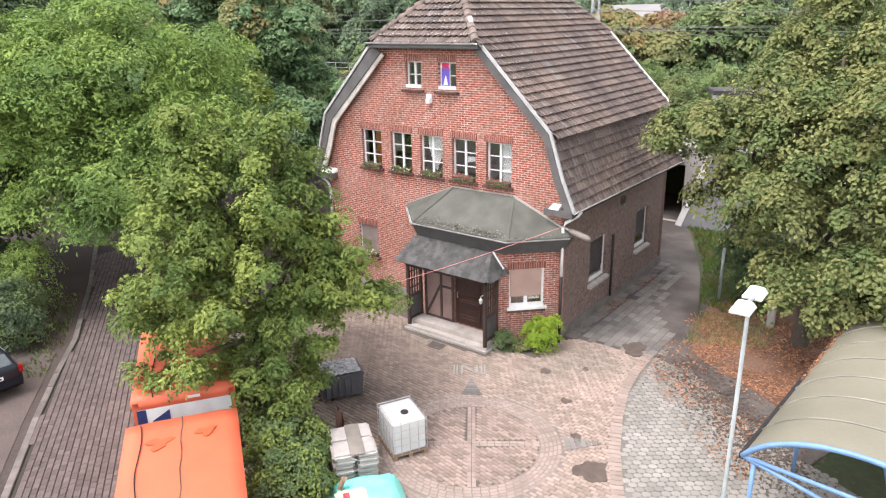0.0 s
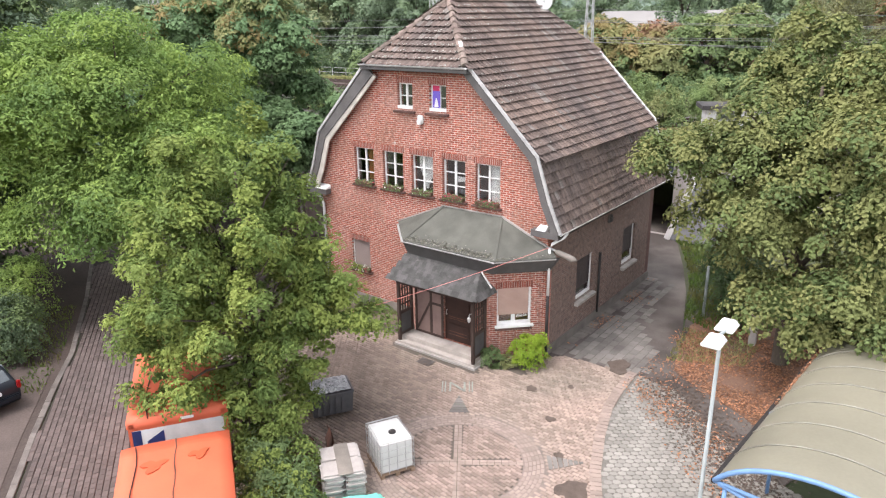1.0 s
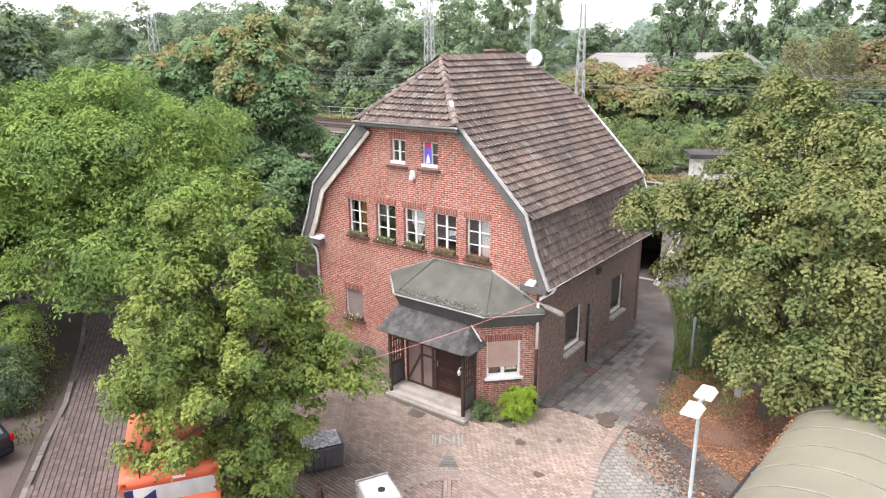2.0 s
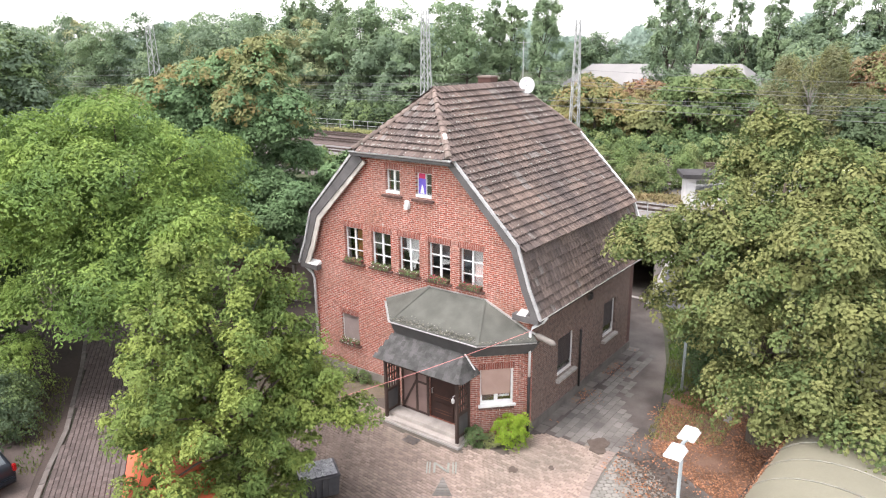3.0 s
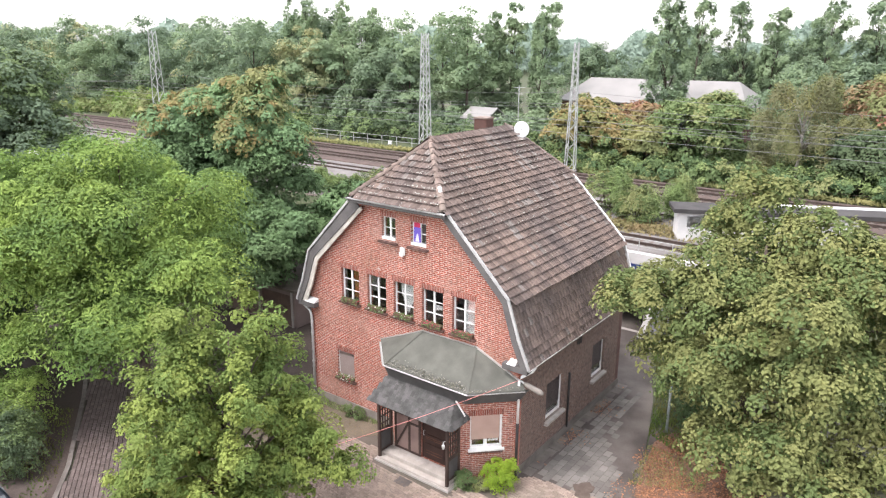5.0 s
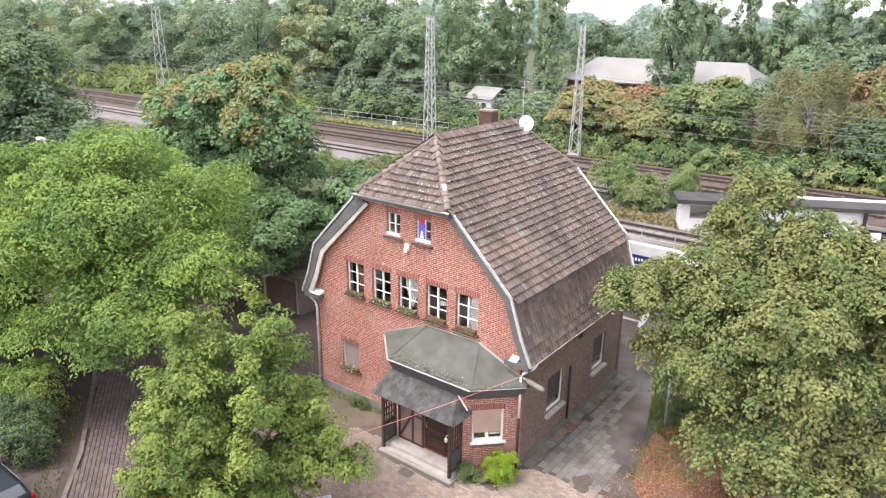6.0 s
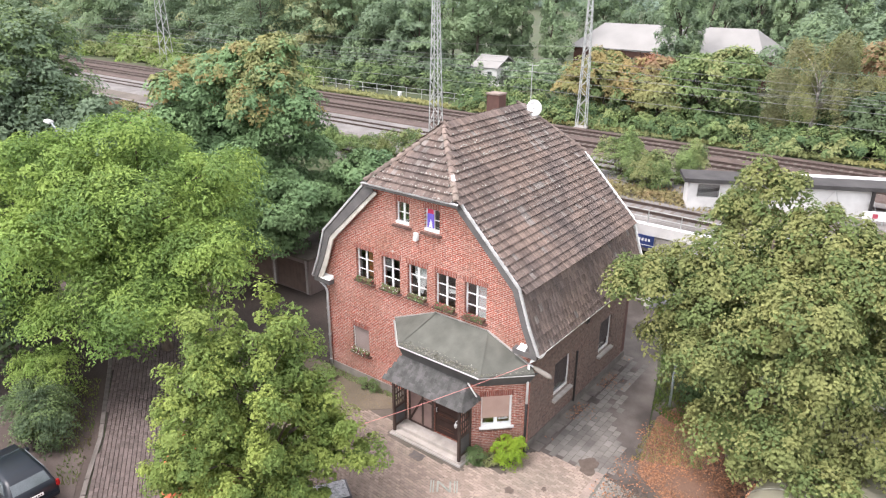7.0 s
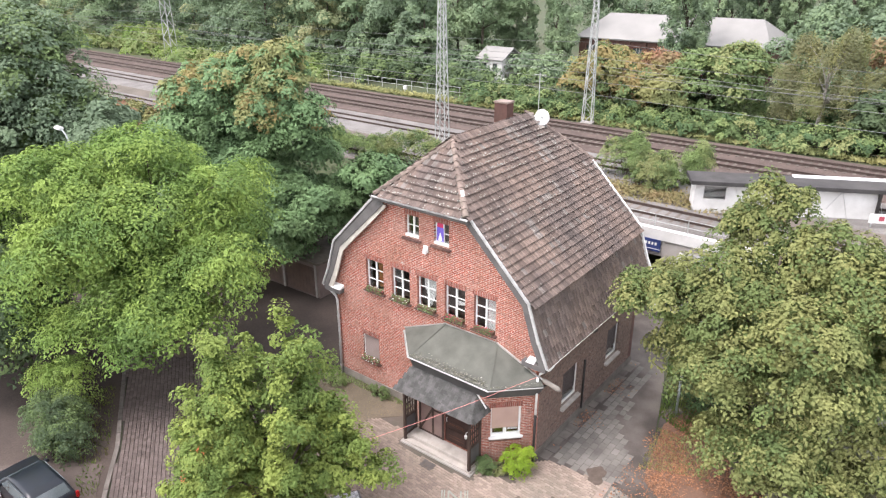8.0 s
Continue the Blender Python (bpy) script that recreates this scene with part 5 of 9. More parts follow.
def half_gutter(p, q, r=0.075, mat="zinc", label="pale metal gutter"):
    p, q = Vector(p), Vector(q)
    d = (q - p).normalized()
    side = d.cross(Vector((0, 0, 1))).normalized()
    bm = B()
    rings = []
    for e in (p, q):
        ring = []
        for rr in (r, r * 0.82):
            for k in range(9):
                t = math.pi + math.pi * (k if rr == r else 8 - k) / 8
                ring.append(bm.verts.new(e + side * math.cos(t) * rr + Vector((0, 0, math.sin(t) * rr))))
        rings.append(ring)
    n = len(rings[0])
    for k in range(n):
        bm.faces.new((rings[0][k], rings[0][(k + 1) % n], rings[1][(k + 1) % n], rings[1][k]))
    bm.faces.new(rings[0])
    bm.faces.new(rings[1][::-1])
    bmesh.ops.recalc_face_normals(bm, faces=bm.faces[:])
    return part("gutter", bm, mat, house, label)


half_gutter((left[3][0] - 0.12, -0.58, 10.54), (right[3][0] + 0.12, -0.58, 10.54), 0.07)
half_gutter((right[0][0] + 0.06, VY0, 5.06), (right[0][0] + 0.06, VY1, 5.02), 0.08, "white", "white eaves gutter")
half_gutter((left[0][0] - 0.06, VY0, 5.06), (left[0][0] - 0.06, VY1, 5.02), 0.08, "white", "white eaves gutter")
bm = B()
box(bm, WR + 0.002, right[0][0] - 0.04, -0.2, DEPTH, 4.84, 4.92)
part("soffit", bm, "fascia", house, "dark eaves soffit")
bm = B()
box(bm, left[0][0] + 0.04, WL - 0.002, -0.2, DEPTH, 4.84, 4.92)
part("soffit", bm, "fascia", house, "dark eaves soffit")
# boxed kneelers at the feet of the verges, with white caps
for s, x0, x1 in ((1, WR - 0.55, right[0][0] - 0.02), (-1, left[0][0] + 0.02, WL + 0.52)):
    bm = B()
    hexa(bm, [(x0, -0.30, 4.80), (x1, -0.30, 4.80), (x1, -0.002, 4.80), (x0, -0.002, 4.80), (x0, -0.30, 5.04), (x1, -0.30, 5.04), (x1, -0.002, 5.04), (x0, -0.002, 5.04)])
    part("kneeler", bm, "barge", house, "dark boxed verge foot")
    bm = B()
    a, b = (x0 + 0.2, x0 + 0.58) if s > 0 else (x1 - 0.62, x1 + 0.03)
    tip = b if s > 0 else a
    lift = 0.11 if s > 0 else 0.14
    hexa(bm, [(a, -0.33, 5.045), (b, -0.33, 5.045), (b, -0.003, 5.045), (a, -0.003, 5.045), (a + 0.02, -0.32, 5.075), (b - 0.02, -0.32, 5.075), (b - 0.02, -0.003, 5.075 + lift), (a + 0.02, -0.003, 5.075 + lift)])
    part("kneeler_cap", bm, "white", house, "white sloping metal cap")
# down pipes
bm = B()
tube(bm, [(left[0][0] + 0.0, -0.22, 4.98), (-6.75, -0.2, 4.86), (-6.32, -0.13, 4.55), (-6.22, -0.12, 4.3), (-6.22, -0.12, 0.05)], 0.062, 10)
for z in (0.5, 1.9, 3.4):
    tube(bm, [(-6.22, -0.12, z), (-6.22, -0.12, z + 0.06)], 0.08, 10)
part("downpipe", bm, "zinc", house, "pale metal downpipe", True)
bm = B()
tube(bm, [(5.78, 0.25, 4.96), (5.72, 0.1, 4.82), (5.38, -0.12, 4.58), (5.30, -0.15, 4.4), (5.30, -0.15, 2.6)], 0.055, 10)
part("downpipe", bm, "white", house, "white downpipe at the corner", True)
bm = B()
tube(bm, [(5.30, -0.15, 2.6), (5.30, -0.15, 0.05)], 0.06, 10)
part("downpipe", bm, "black", house, "black lower downpipe", True)
bm = B()
tube(bm, [(WR + 0.08, 4.4, 0.3), (WR + 0.08, 4.4, 2.95)], 0.05, 8)
part("pipe", bm, "black", house, "black pipe on the side wall", True)


def casement(parent, x0, x1, z0, z1, cols, rows, y=0.14, tilt=0.0, bar=0.062):
    """A white window of panes in an opening of the front wall."""
    w = part("window", wall(B(), rect(x0, x1, z0, z1), [rect(x0 + bar, x1 - bar, z0 + bar, z1 - bar)], lambda a, b: (a, y, b), (0, 0.06, 0)), "white", parent, "white painted window")
    bm = B()
    for i in range(1, cols):
        c = x0 + (x1 - x0) * i / cols
        wd = 0.040 if i == cols / 2 else 0.022
        box(bm, c - wd, c + wd, y - 0.012, y + 0.05, z0 + bar, z1 - bar)
    for j in range(1, rows):
        c = z0 + (z1 - z0) * j / rows
        box(bm, x0 + bar, x1 - bar, y - 0.008, y + 0.045, c - 0.015, c + 0.015)
    part("glazing_bar", bm, "white", w)
    for i in range(cols):
        for j in range(rows):
            a0, a1 = x0 + (x1 - x0) * i / cols + 0.03, x0 + (x1 - x0) * (i + 1) / cols - 0.03
            b0, b1 = z0 + (z1 - z0) * j / rows + 0.02, z0 + (z1 - z0) * (j + 1) / rows - 0.02
            bm = B()
            box(bm, max(a0, x0 + 0.04), min(a1, x1 - 0.04), y + 0.024, y + 0.030, max(b0, z0 + 0.04), min(b1, z1 - 0.04))
            pane = part("pane", bm, "glass", w)
            pane.visible_shadow = False
    return w


BRICK_V = [(x, y, z) for z in (0, 0.235) for x, y in ((0.007, -0.010), (0.074, -0.010), (0.074, -0.002), (0.007, -0.002))]
BRICK_F = [(3, 2, 1, 0), (4, 5, 6, 7), (0, 1, 5, 4), (1, 2, 6, 5), (2, 3, 7, 6), (3, 0, 4, 7)]
SILL_V = [(0.005, -0.14, -0.10), (0.08, -0.14, -0.10), (0.08, 0.12, -0.06), (0.005, 0.12, -0.06), (0.005, -0.15, -0.035), (0.08, -0.15, -0.035), (0.08, 0.12, 0), (0.005, 0.12, 0)]


def row_of_bricks(parent, verts, x0, x1, z, mat):
    n = round((x1 - x0) / 0.085)
    m = np.tile(np.eye(4), (n, 1, 1))
    m[:, 0, 0] = (x1 - x0) / n / 0.085
    m[:, 0, 3] = x0 + (x1 - x0) * np.arange(n) / n
    m[:, 2, 3] = z
    lay("brick", verts, BRICK_F, m, mat, parent, np.ones(n), "bricks")


def soldier(parent, x0, x1, z, mat="brick_one"):
    """Upright bricks over an opening of the front wall."""
    bm = B()
    box(bm, x0, x1, -0.005, -0.001, z, z + 0.235)
    row_of_bricks(part("lintel", bm, "mortar", parent, "upright brick lintel"), BRICK_V, x0, x1, z, mat)


def brick_sill(parent, x0, x1, z):
    bm = B()
    box(bm, x0 + 0.01, x1 - 0.01, -0.13, 0.11, z - 0.085, z - 0.045)
    row_of_bricks(part("sill", bm, "plinth", parent, "sloping dark brick sill"), SILL_V, x0, x1, z, "brick_dark")


def drape(name, x0, x1, z0, z1, y, mat, waves=9, label=""):
    bm = B()
    n = waves * 4
    top = [bm.verts.new((x0 + (x1 - x0) * i / n, y + 0.025 * math.sin(i * math.pi / 2), z1)) for i in range(n + 1)]
    low = [bm.verts.new((x0 + (x1 - x0) * i / n, y + 0.035 * math.sin(i * math.pi / 2 + 0.4), z0(i / n) if callable(z0) else z0)) for i in range(n + 1)]
    for i in range(n):
        bm.faces.new((low[i], low[i + 1], top[i + 1], top[i]))
    return tagged(part(name, bm, mat), label, "curtain")


for i, c in enumerate(ROW):
    x0, x1 = c - WIN_W / 2, c + WIN_W / 2
    casement(house, x0, x1, WIN_Z0, WIN_Z1, 2, 3)
    soldier(house, x0 - 0.08, x1 + 0.08, WIN_Z1 + 0.004)
    brick_sill(house, x0 - 0.10, x1 + 0.10, WIN_Z0)
drape("curtain", ROW[0] + 0.06, ROW[0] + 0.5, 5.75, 7.0, 0.215, "curtain_red", 5, "reddish curtain behind a window")
drape("curtain", ROW[0] - 0.5, ROW[0] - 0.36, 5.6, 7.0, 0.215, "curtain_grey", 2, "narrow grey curtain behind a window")
drape("curtain", ROW[1] - 0.5, ROW[1] - 0.1, 6.3, 7.02, 0.222, "curtain_grey", 4, "thin grey net curtain behind a window")
drape("curtain", ROW[2] - 0.28, ROW[2] + 0.5, lambda q: 6.6 - 0.95 * max(0.0, 1 - abs(q - 0.5) / 0.5), 7.02, 0.212, "curtain", 9, "white gathered net curtain")
# white strip added behind the fourth window's glass to paint its pale reflection
drape("curtain", ROW[3] - 0.1, ROW[3] + 0.48, lambda q: 6.15 + 0.12 * q, 6.42, 0.222, "curtain", 5, "white strip standing in for a reflection in the window")
drape("curtain", ROW[4] + 0.04, ROW[4] + 0.5, 5.58, 7.02, 0.212, "curtain", 5, "long white curtain behind a window")
casement(house, -1.72, -0.95, 8.85, 9.84, 2, 2)
casement(house, -0.13, 0.68, 8.85, 9.84, 2, 2)
for x0, x1 in ((-1.72, -0.95), (-0.13, 0.68)):
    soldier(house, x0 - 0.06, x1 + 0.06, 9.845)
    brick_sill(house, x0 - 0.14, x1 + 0.14, 8.80)
    bm = B()
    box(bm, x0 + 0.01, x1 - 0.01, -0.03, 0.135, 8.852, 8.97, 0.01)
    part("sill_board", bm, "white", house, "white window board")
banner = thing("banner", "blue and red cloth banner hung inside a window", "banner", (0.10, 0.125, 8.98))
bm = B()
box(bm, -0.16, 0.2, -0.006, 0.0, 0.0, 0.62)
part("cloth", bm, "banner_blue", banner)
bm = B()
box(bm, -0.14, 0.18, -0.012, -0.008, 0.62, 0.82)
part("upper_cloth", bm, "banner_red", banner, "red upper part")
bm = B()
prism(bm, [(-0.1, 0), (0.1, 0), (0.06, 0.24), (0.0, 0.36), (-0.05, 0.22)], 0, 0.004)
bmesh.ops.rotate(bm, cent=(0, 0, 0), matrix=Matrix.Rotation(math.pi / 2, 3, "X"), verts=bm.verts[:])
bmesh.ops.translate(bm, vec=(0.02, -0.010, 0.02), verts=bm.verts[:])
part("emblem", bm, "white", banner, "pale shape printed on the cloth")
lampbox = thing("wall_lamp", "small white lamp box on the brick gable", "lamp", (-0.54, -0.003, 8.5))
bm = B()
box(bm, -0.13, 0.13, -0.10, 0.0, -0.17, 0.17, 0.03)
part("housing", bm, "white", lampbox)
bm = B()
box(bm, -0.11, 0.11, -0.18, -0.10, -0.20, 0.0, 0.03)
part("head", bm, "lamp_white", lampbox)
# small pale vent bricks
bm = B()
box(bm, -2.0, -1.88, -0.01, 0.0, 7.42, 7.5)
part("vent", bm, "stone", house, "small pale vent brick")
# ground floor window with a closed shutter and flowers
part("window_frame", wall(B(), rect(-4.68, -3.60, 1.55, 2.92), [rect(-4.60, -3.68, 1.63, 2.84)], lambda a, b: (a, 0.10, b), (0, 0.06, 0)), "white", house, "white window reveal")


def rolling(parent, place, a0, a1, b0, b1, mat, pitch=0.045):
    """A roller shutter of slats. place(a, b, out) gives the point."""
    bm = B()
    n = int((b1 - b0) / pitch)
    line = []
    for i in range(n):
        z0, z1 = b0 + (b1 - b0) * i / n, b0 + (b1 - b0) * (i + 1) / n
        line += [(z0, -0.006), (z0 + 0.006, 0.0), (z1 - 0.008, 0.010)]
    line += [(b1, -0.02), (b0, -0.02)]
    lo, hi = [bm.verts.new(place(a0, z, o)) for z, o in line], [bm.verts.new(place(a1, z, o)) for z, o in line]
    for i in range(len(line)):
        j = (i + 1) % len(line)
        bm.faces.new((lo[i], hi[i], hi[j], lo[j]))
    bm.faces.new(lo)
    bm.faces.new(hi[::-1])
    bmesh.ops.recalc_face_normals(bm, faces=bm.faces[:])
    return part("shutter", bm, mat, parent, "closed roller shutter")


rolling(house, lambda a, b, o: (a, 0.09 - o, b), -4.62, -3.64, 1.56, 2.91, "shutter_grey")
soldier(house, -4.76, -3.52, 2.925)
brick_sill(house, -4.80, -3.46, 1.55)


def flower_box(x, z, w, mats, seed):
    """A planted trough on a sill."""
    t = thing("flower_box", "brown flower box with trailing plants on a brick sill", "flower box", (x, -0.02, z), group="flower boxes on the sills")
    bm = B()
    hexa(bm, [(-w / 2 + 0.02, -0.11, 0), (w / 2 - 0.02, -0.11, 0), (w / 2 - 0.02, 0.06, 0), (-w / 2 + 0.02, 0.06, 0), (-w / 2, -0.13, 0.14), (w / 2, -0.13, 0.14), (w / 2, 0.08, 0.14), (-w / 2, 0.08, 0.14)])
    part("trough", bm, "trough", t)
    rng = np.random.default_rng(seed)
    n = 210
    p = np.stack([rng.uniform(-w / 2, w / 2, n), rng.uniform(-0.19, 0.06, n), 0.10 + 0.10 * rng.uniform(0, 1, n) ** 1.5 * (1 + 0.6 * np.sin(rng.uniform(0, 6, n)))], axis=1)
    p[:, 2] -= np.clip(-p[:, 1] - 0.13, 0, 1) * 2.5
    v, f = leaf_mesh(rng, p, np.tile((0, -0.6, 0.8), (n, 1)), 0.075)
    tagged(mesh_part("foliage", v, f, "leaf_mid", t), kind="stuff")
    for m, cnt in mats:
        q = p[rng.choice(n, cnt)] + np.array([0, -0.03, 0.03])
        v, f = leaf_mesh(rng, q, np.tile((0, -0.6, 0.8), (cnt, 1)), 0.065, 0.8, 0.9)
        tagged(mesh_part("blossom", v, f, m, t), kind="stuff")
    return t


for i, c in enumerate(ROW):
    flower_box(c + 0.02, WIN_Z0 + 0.0, 1.0, [[("petals", 14)], [("petals_white", 8)], [("petals_white", 10)], [("petals", 60)], [("petals", 46)]][i], 60 + i)
flower_box(-4.13, 1.555, 1.05, [("petals", 40), ("petals_white", 26)], 70)

# side windows
for k, (y0, y1, z0, z1) in enumerate(((2.45, 3.92, 1.42, 3.15), (6.88, 8.22, 1.58, 3.32))):
    part("window_frame", wall(B(), rect(y0, y1, z0, z1), [rect(y0 + 0.08, y1 - 0.08, z0 + 0.1, z1 - 0.08)], lambda a, b: (WR - 0.10, a, b), (-0.07, 0, 0)), "white", house, "white window frame in the side wall")
    rolling(house, lambda a, b, o: (WR - 0.11 + o, a, b), y0 + 0.05, y1 - 0.14, z0 + (0.42 if k == 0 else 0.5), z1 - 0.03, "shutter_dark")
    bm = B()
    box(bm, WR - 0.145, WR - 0.139, y0 + 0.05, y1 - 0.05, z0 + 0.08, z0 + 0.55)
    part("pane", bm, "glass", house)
    bm = B()
    box(bm, WR - 0.12, WR - 0.09, y0 + 0.08, y1 - 0.08, z0 + 0.02, z0 + 0.16)
    part("lower_rail", bm, "white", house)
    bm = B()
    hexa(bm, [(WR - 0.1, y0 - 0.1, z0 - 0.16), (WR + 0.16, y0 - 0.1, z0 - 0.16), (WR + 0.16, y1 + 0.1, z0 - 0.16), (WR - 0.1, y1 + 0.1, z0 - 0.16),
              (WR - 0.1, y0 - 0.1, z0 + 0.0), (WR + 0.18, y0 - 0.1, z0 - 0.05), (WR + 0.18, y1 + 0.1, z0 - 0.05), (WR - 0.1, y1 + 0.1, z0 + 0.0)])
    part("sill", bm, "stone", house, "pale stone sill")
vent = thing("extractor_vent", "small dark vent box on the side wall", "vent", (WR, 5.25, 4.2))
bm = B()
box(bm, 0.0, 0.10, -0.16, 0.16, -0.16, 0.16, 0.02)
part("housing", bm, "iron", vent)
bm = B()
for i in range(4):
    box(bm, 0.10, 0.125, -0.13, 0.13, -0.13 + 0.07 * i, -0.09 + 0.07 * i)
part("louvre", bm, "black", vent)
arm = thing("street_light_arm", "pale tubular wall light at the house corner", "lamp", (5.2, -0.05, 4.18))
bm = B()
tube(bm, [(0, 0, 0.2), (0.12, 0.0, 0.2), (0.3, 0.0, 0.14)], [0.04, 0.04, 0.04], 10)
part("arm", bm, "zinc", arm, "", True)
bm = B()
tube(bm, [(0.26, 0.0, 0.15), (0.4, 0.02, 0.10), (0.95, 0.06, -0.06), (1.08, 0.07, -0.10)], [0.05, 0.10, 0.11, 0.05], 10)
part("head", bm, "plinth", arm, "", True)

# the bay with its felt roof
bay_ring = [(-1.30, -0.002), (0.20, -1.5), (3.5, -1.5), (5.0, -0.002)]
bm = B()
wall(bm, [(0.2, 0), (3.5, 0), (3.5, 3.75), (0.2, 3.75)], [rect(1.58, 2.86, 0.36, 2.42)], lambda a, b: (a, -1.5, b), (0, 0.24, 0))
part("bay_wall", bm, "brick_front", house)
S = math.sqrt(0.5)
bay_len = 1.5 / S
wl0, wl1, wz0, wz1 = 0.42, 1.70, 1.36, 2.86
skew = lambda a, b, o=0.0: (3.5 + a * S + o * S, -1.5 + a * S - o * S, b)
part("bay_wall", wall(B(), rect(0, bay_len, 0, 3.75), [rect(wl0, wl1, wz0, wz1)], skew, (-0.24 * S, 0.24 * S, 0)), "brick_skew", house, "red brick bay wall")
skewl = lambda a, b, o=0.0: (-1.3 + a * S - o * S, -a * S - o * S, b)
part("bay_wall", wall(B(), rect(0, bay_len, 0, 3.75), [], skewl, (0.24 * S, 0.24 * S, 0)), "brick_skew_b", house)
part("window_frame", wall(B(), rect(wl0, wl1, wz0, wz1), [rect(wl0 + 0.08, wl1 - 0.08, wz0 + 0.16, wz1 - 0.05)], lambda a, b: skew(a, b, -0.06), (-0.06 * S, 0.06 * S, 0)), "white", house, "white window frame of the bay")
rolling(house, lambda a, b, o: skew(a, b, -0.03 + o), wl0 + 0.04, wl1 - 0.10, wz0 + 0.44, wz1 - 0.01, "shutter")
bm = B()
hexa(bm, [skew(wl0 + 0.05, wz0 + 0.12, -0.10), skew(wl1 - 0.05, wz0 + 0.12, -0.10), skew(wl1 - 0.05, wz0 + 0.12, -0.106), skew(wl0 + 0.05, wz0 + 0.12, -0.106),
          skew(wl0 + 0.05, wz1 - 0.05, -0.10), skew(wl1 - 0.05, wz1 - 0.05, -0.10), skew(wl1 - 0.05, wz1 - 0.05, -0.106), skew(wl0 + 0.05, wz1 - 0.05, -0.106)])
part("pane", bm, "glass", house)
bm = B()
hexa(bm, [skew((wl0 + wl1) / 2 - 0.09, wz0 + 0.1, -0.05), skew((wl0 + wl1) / 2 + 0.05, wz0 + 0.1, -0.05), skew((wl0 + wl1) / 2 + 0.05, wz0 + 0.1, -0.11), skew((wl0 + wl1) / 2 - 0.09, wz0 + 0.1, -0.11),
          skew((wl0 + wl1) / 2 - 0.09, wz0 + 0.5, -0.05), skew((wl0 + wl1) / 2 + 0.05, wz0 + 0.5, -0.05), skew((wl0 + wl1) / 2 + 0.05, wz0 + 0.5, -0.11), skew((wl0 + wl1) / 2 - 0.09, wz0 + 0.5, -0.11)])
part("mullion", bm, "white", house)
bm = B()
for i in range(11):
    a = (wl0 + wl1) / 2 + 0.1 + 0.038 * i
    hexa(bm, [skew(a, wz0 + 0.30, -0.085), skew(a + 0.022, wz0 + 0.30, -0.085), skew(a + 0.022, wz0 + 0.30, -0.095), skew(a, wz0 + 0.30, -0.095),
              skew(a, wz0 + 0.36 + 0.04 * (i % 3), -0.085), skew(a + 0.022, wz0 + 0.36 + 0.04 * (i % 2), -0.085), skew(a + 0.022, wz0 + 0.36 + 0.04 * (i % 2), -0.095), skew(a, wz0 + 0.36 + 0.04 * (i % 3), -0.095)])
part("lace", bm, "curtain", house, "white lace edge behind the glass")
bm = B()
hexa(bm, [skew(wl0 - 0.08, wz0 - 0.05, -0.10), skew(wl1 + 0.10, wz0 - 0.05, -0.10), skew(wl1 + 0.10, wz0 - 0.05, 0.10), skew(wl0 - 0.08, wz0 - 0.05, 0.10),
          skew(wl0 - 0.08, wz0 + 0.05, -0.10), skew(wl1 + 0.10, wz0 + 0.05, -0.10), skew(wl1 + 0.10, wz0 + 0.02, 0.10), skew(wl0 - 0.08, wz0 + 0.02, 0.10)])
bmesh.ops.recalc_face_normals(bm, faces=bm.faces[:])
part("sill", bm, "white", house, "white window sill")
for z, nn, bot in ((wz1 + 0.004, 16, 0.0), (wz0 - 0.17, 15, 0.0)):
    h = 0.24 if z > 2 else 0.11
    out = 0.014 if h > 0.2 else 0.06
    back = B()
    hexa(back, [skew(wl0 - 0.06, z, 0.001), skew(wl1 + 0.06, z, 0.001), skew(wl1 + 0.06, z, 0.006), skew(wl0 - 0.06, z, 0.006), skew(wl0 - 0.06, z + h, 0.001), skew(wl1 + 0.06, z + h, 0.001), skew(wl1 + 0.06, z + h, 0.006), skew(wl0 - 0.06, z + h, 0.006)])
    bmesh.ops.recalc_face_normals(back, faces=back.faces[:])
    course = part("lintel", back, "mortar", house, "upright brick course")
    for i in range(nn):
        bm = B()
        a = wl0 - 0.06 + (wl1 - wl0 + 0.12) * i / nn
        w = (wl1 - wl0 + 0.12) / nn - 0.014
        hexa(bm, [skew(a, z, 0.001), skew(a + w, z, 0.001), skew(a + w, z, out), skew(a, z, out), skew(a, z + h, 0.001), skew(a + w, z + h, 0.001), skew(a + w, z + h, out), skew(a, z + h, out)])
        bmesh.ops.recalc_face_normals(bm, faces=bm.faces[:])
        part("brick", bm, "brick_one" if z > 2 else "brick_dark", course)
GUT = [(-1.90, -0.004), (-0.19, -1.73), (4.0, -1.75), (5.60, -0.15)]
TOP = [(0.50, 5.2), (3.2, 5.2)]
bm = B()
zb = 4.12
g0, g1, g2, g3 = [bm.verts.new((x, y, z)) for (x, y), z in zip([(GUT[0][0], -0.003), GUT[1], GUT[2], GUT[3]], (zb + 0.05, zb, zb, zb))]
g4, t0, t1 = bm.verts.new((WR + 0.2, -0.003, zb + 0.18)), bm.verts.new((TOP[0][0], -0.003, TOP[0][1])), bm.verts.new((TOP[1][0], -0.003, TOP[1][1]))
for ring in ((g0, g1, t0), (g1, g2, t1, t0), (g2, g3, t1), (g3, g4, t1)):
    bm.faces.new(ring)
ext = bmesh.ops.extrude_face_region(bm, geom=bm.faces[:])
bmesh.ops.translate(bm, vec=(0, 0, -0.08), verts=[g for g in ext["geom"] if isinstance(g, bmesh.types.BMVert)])
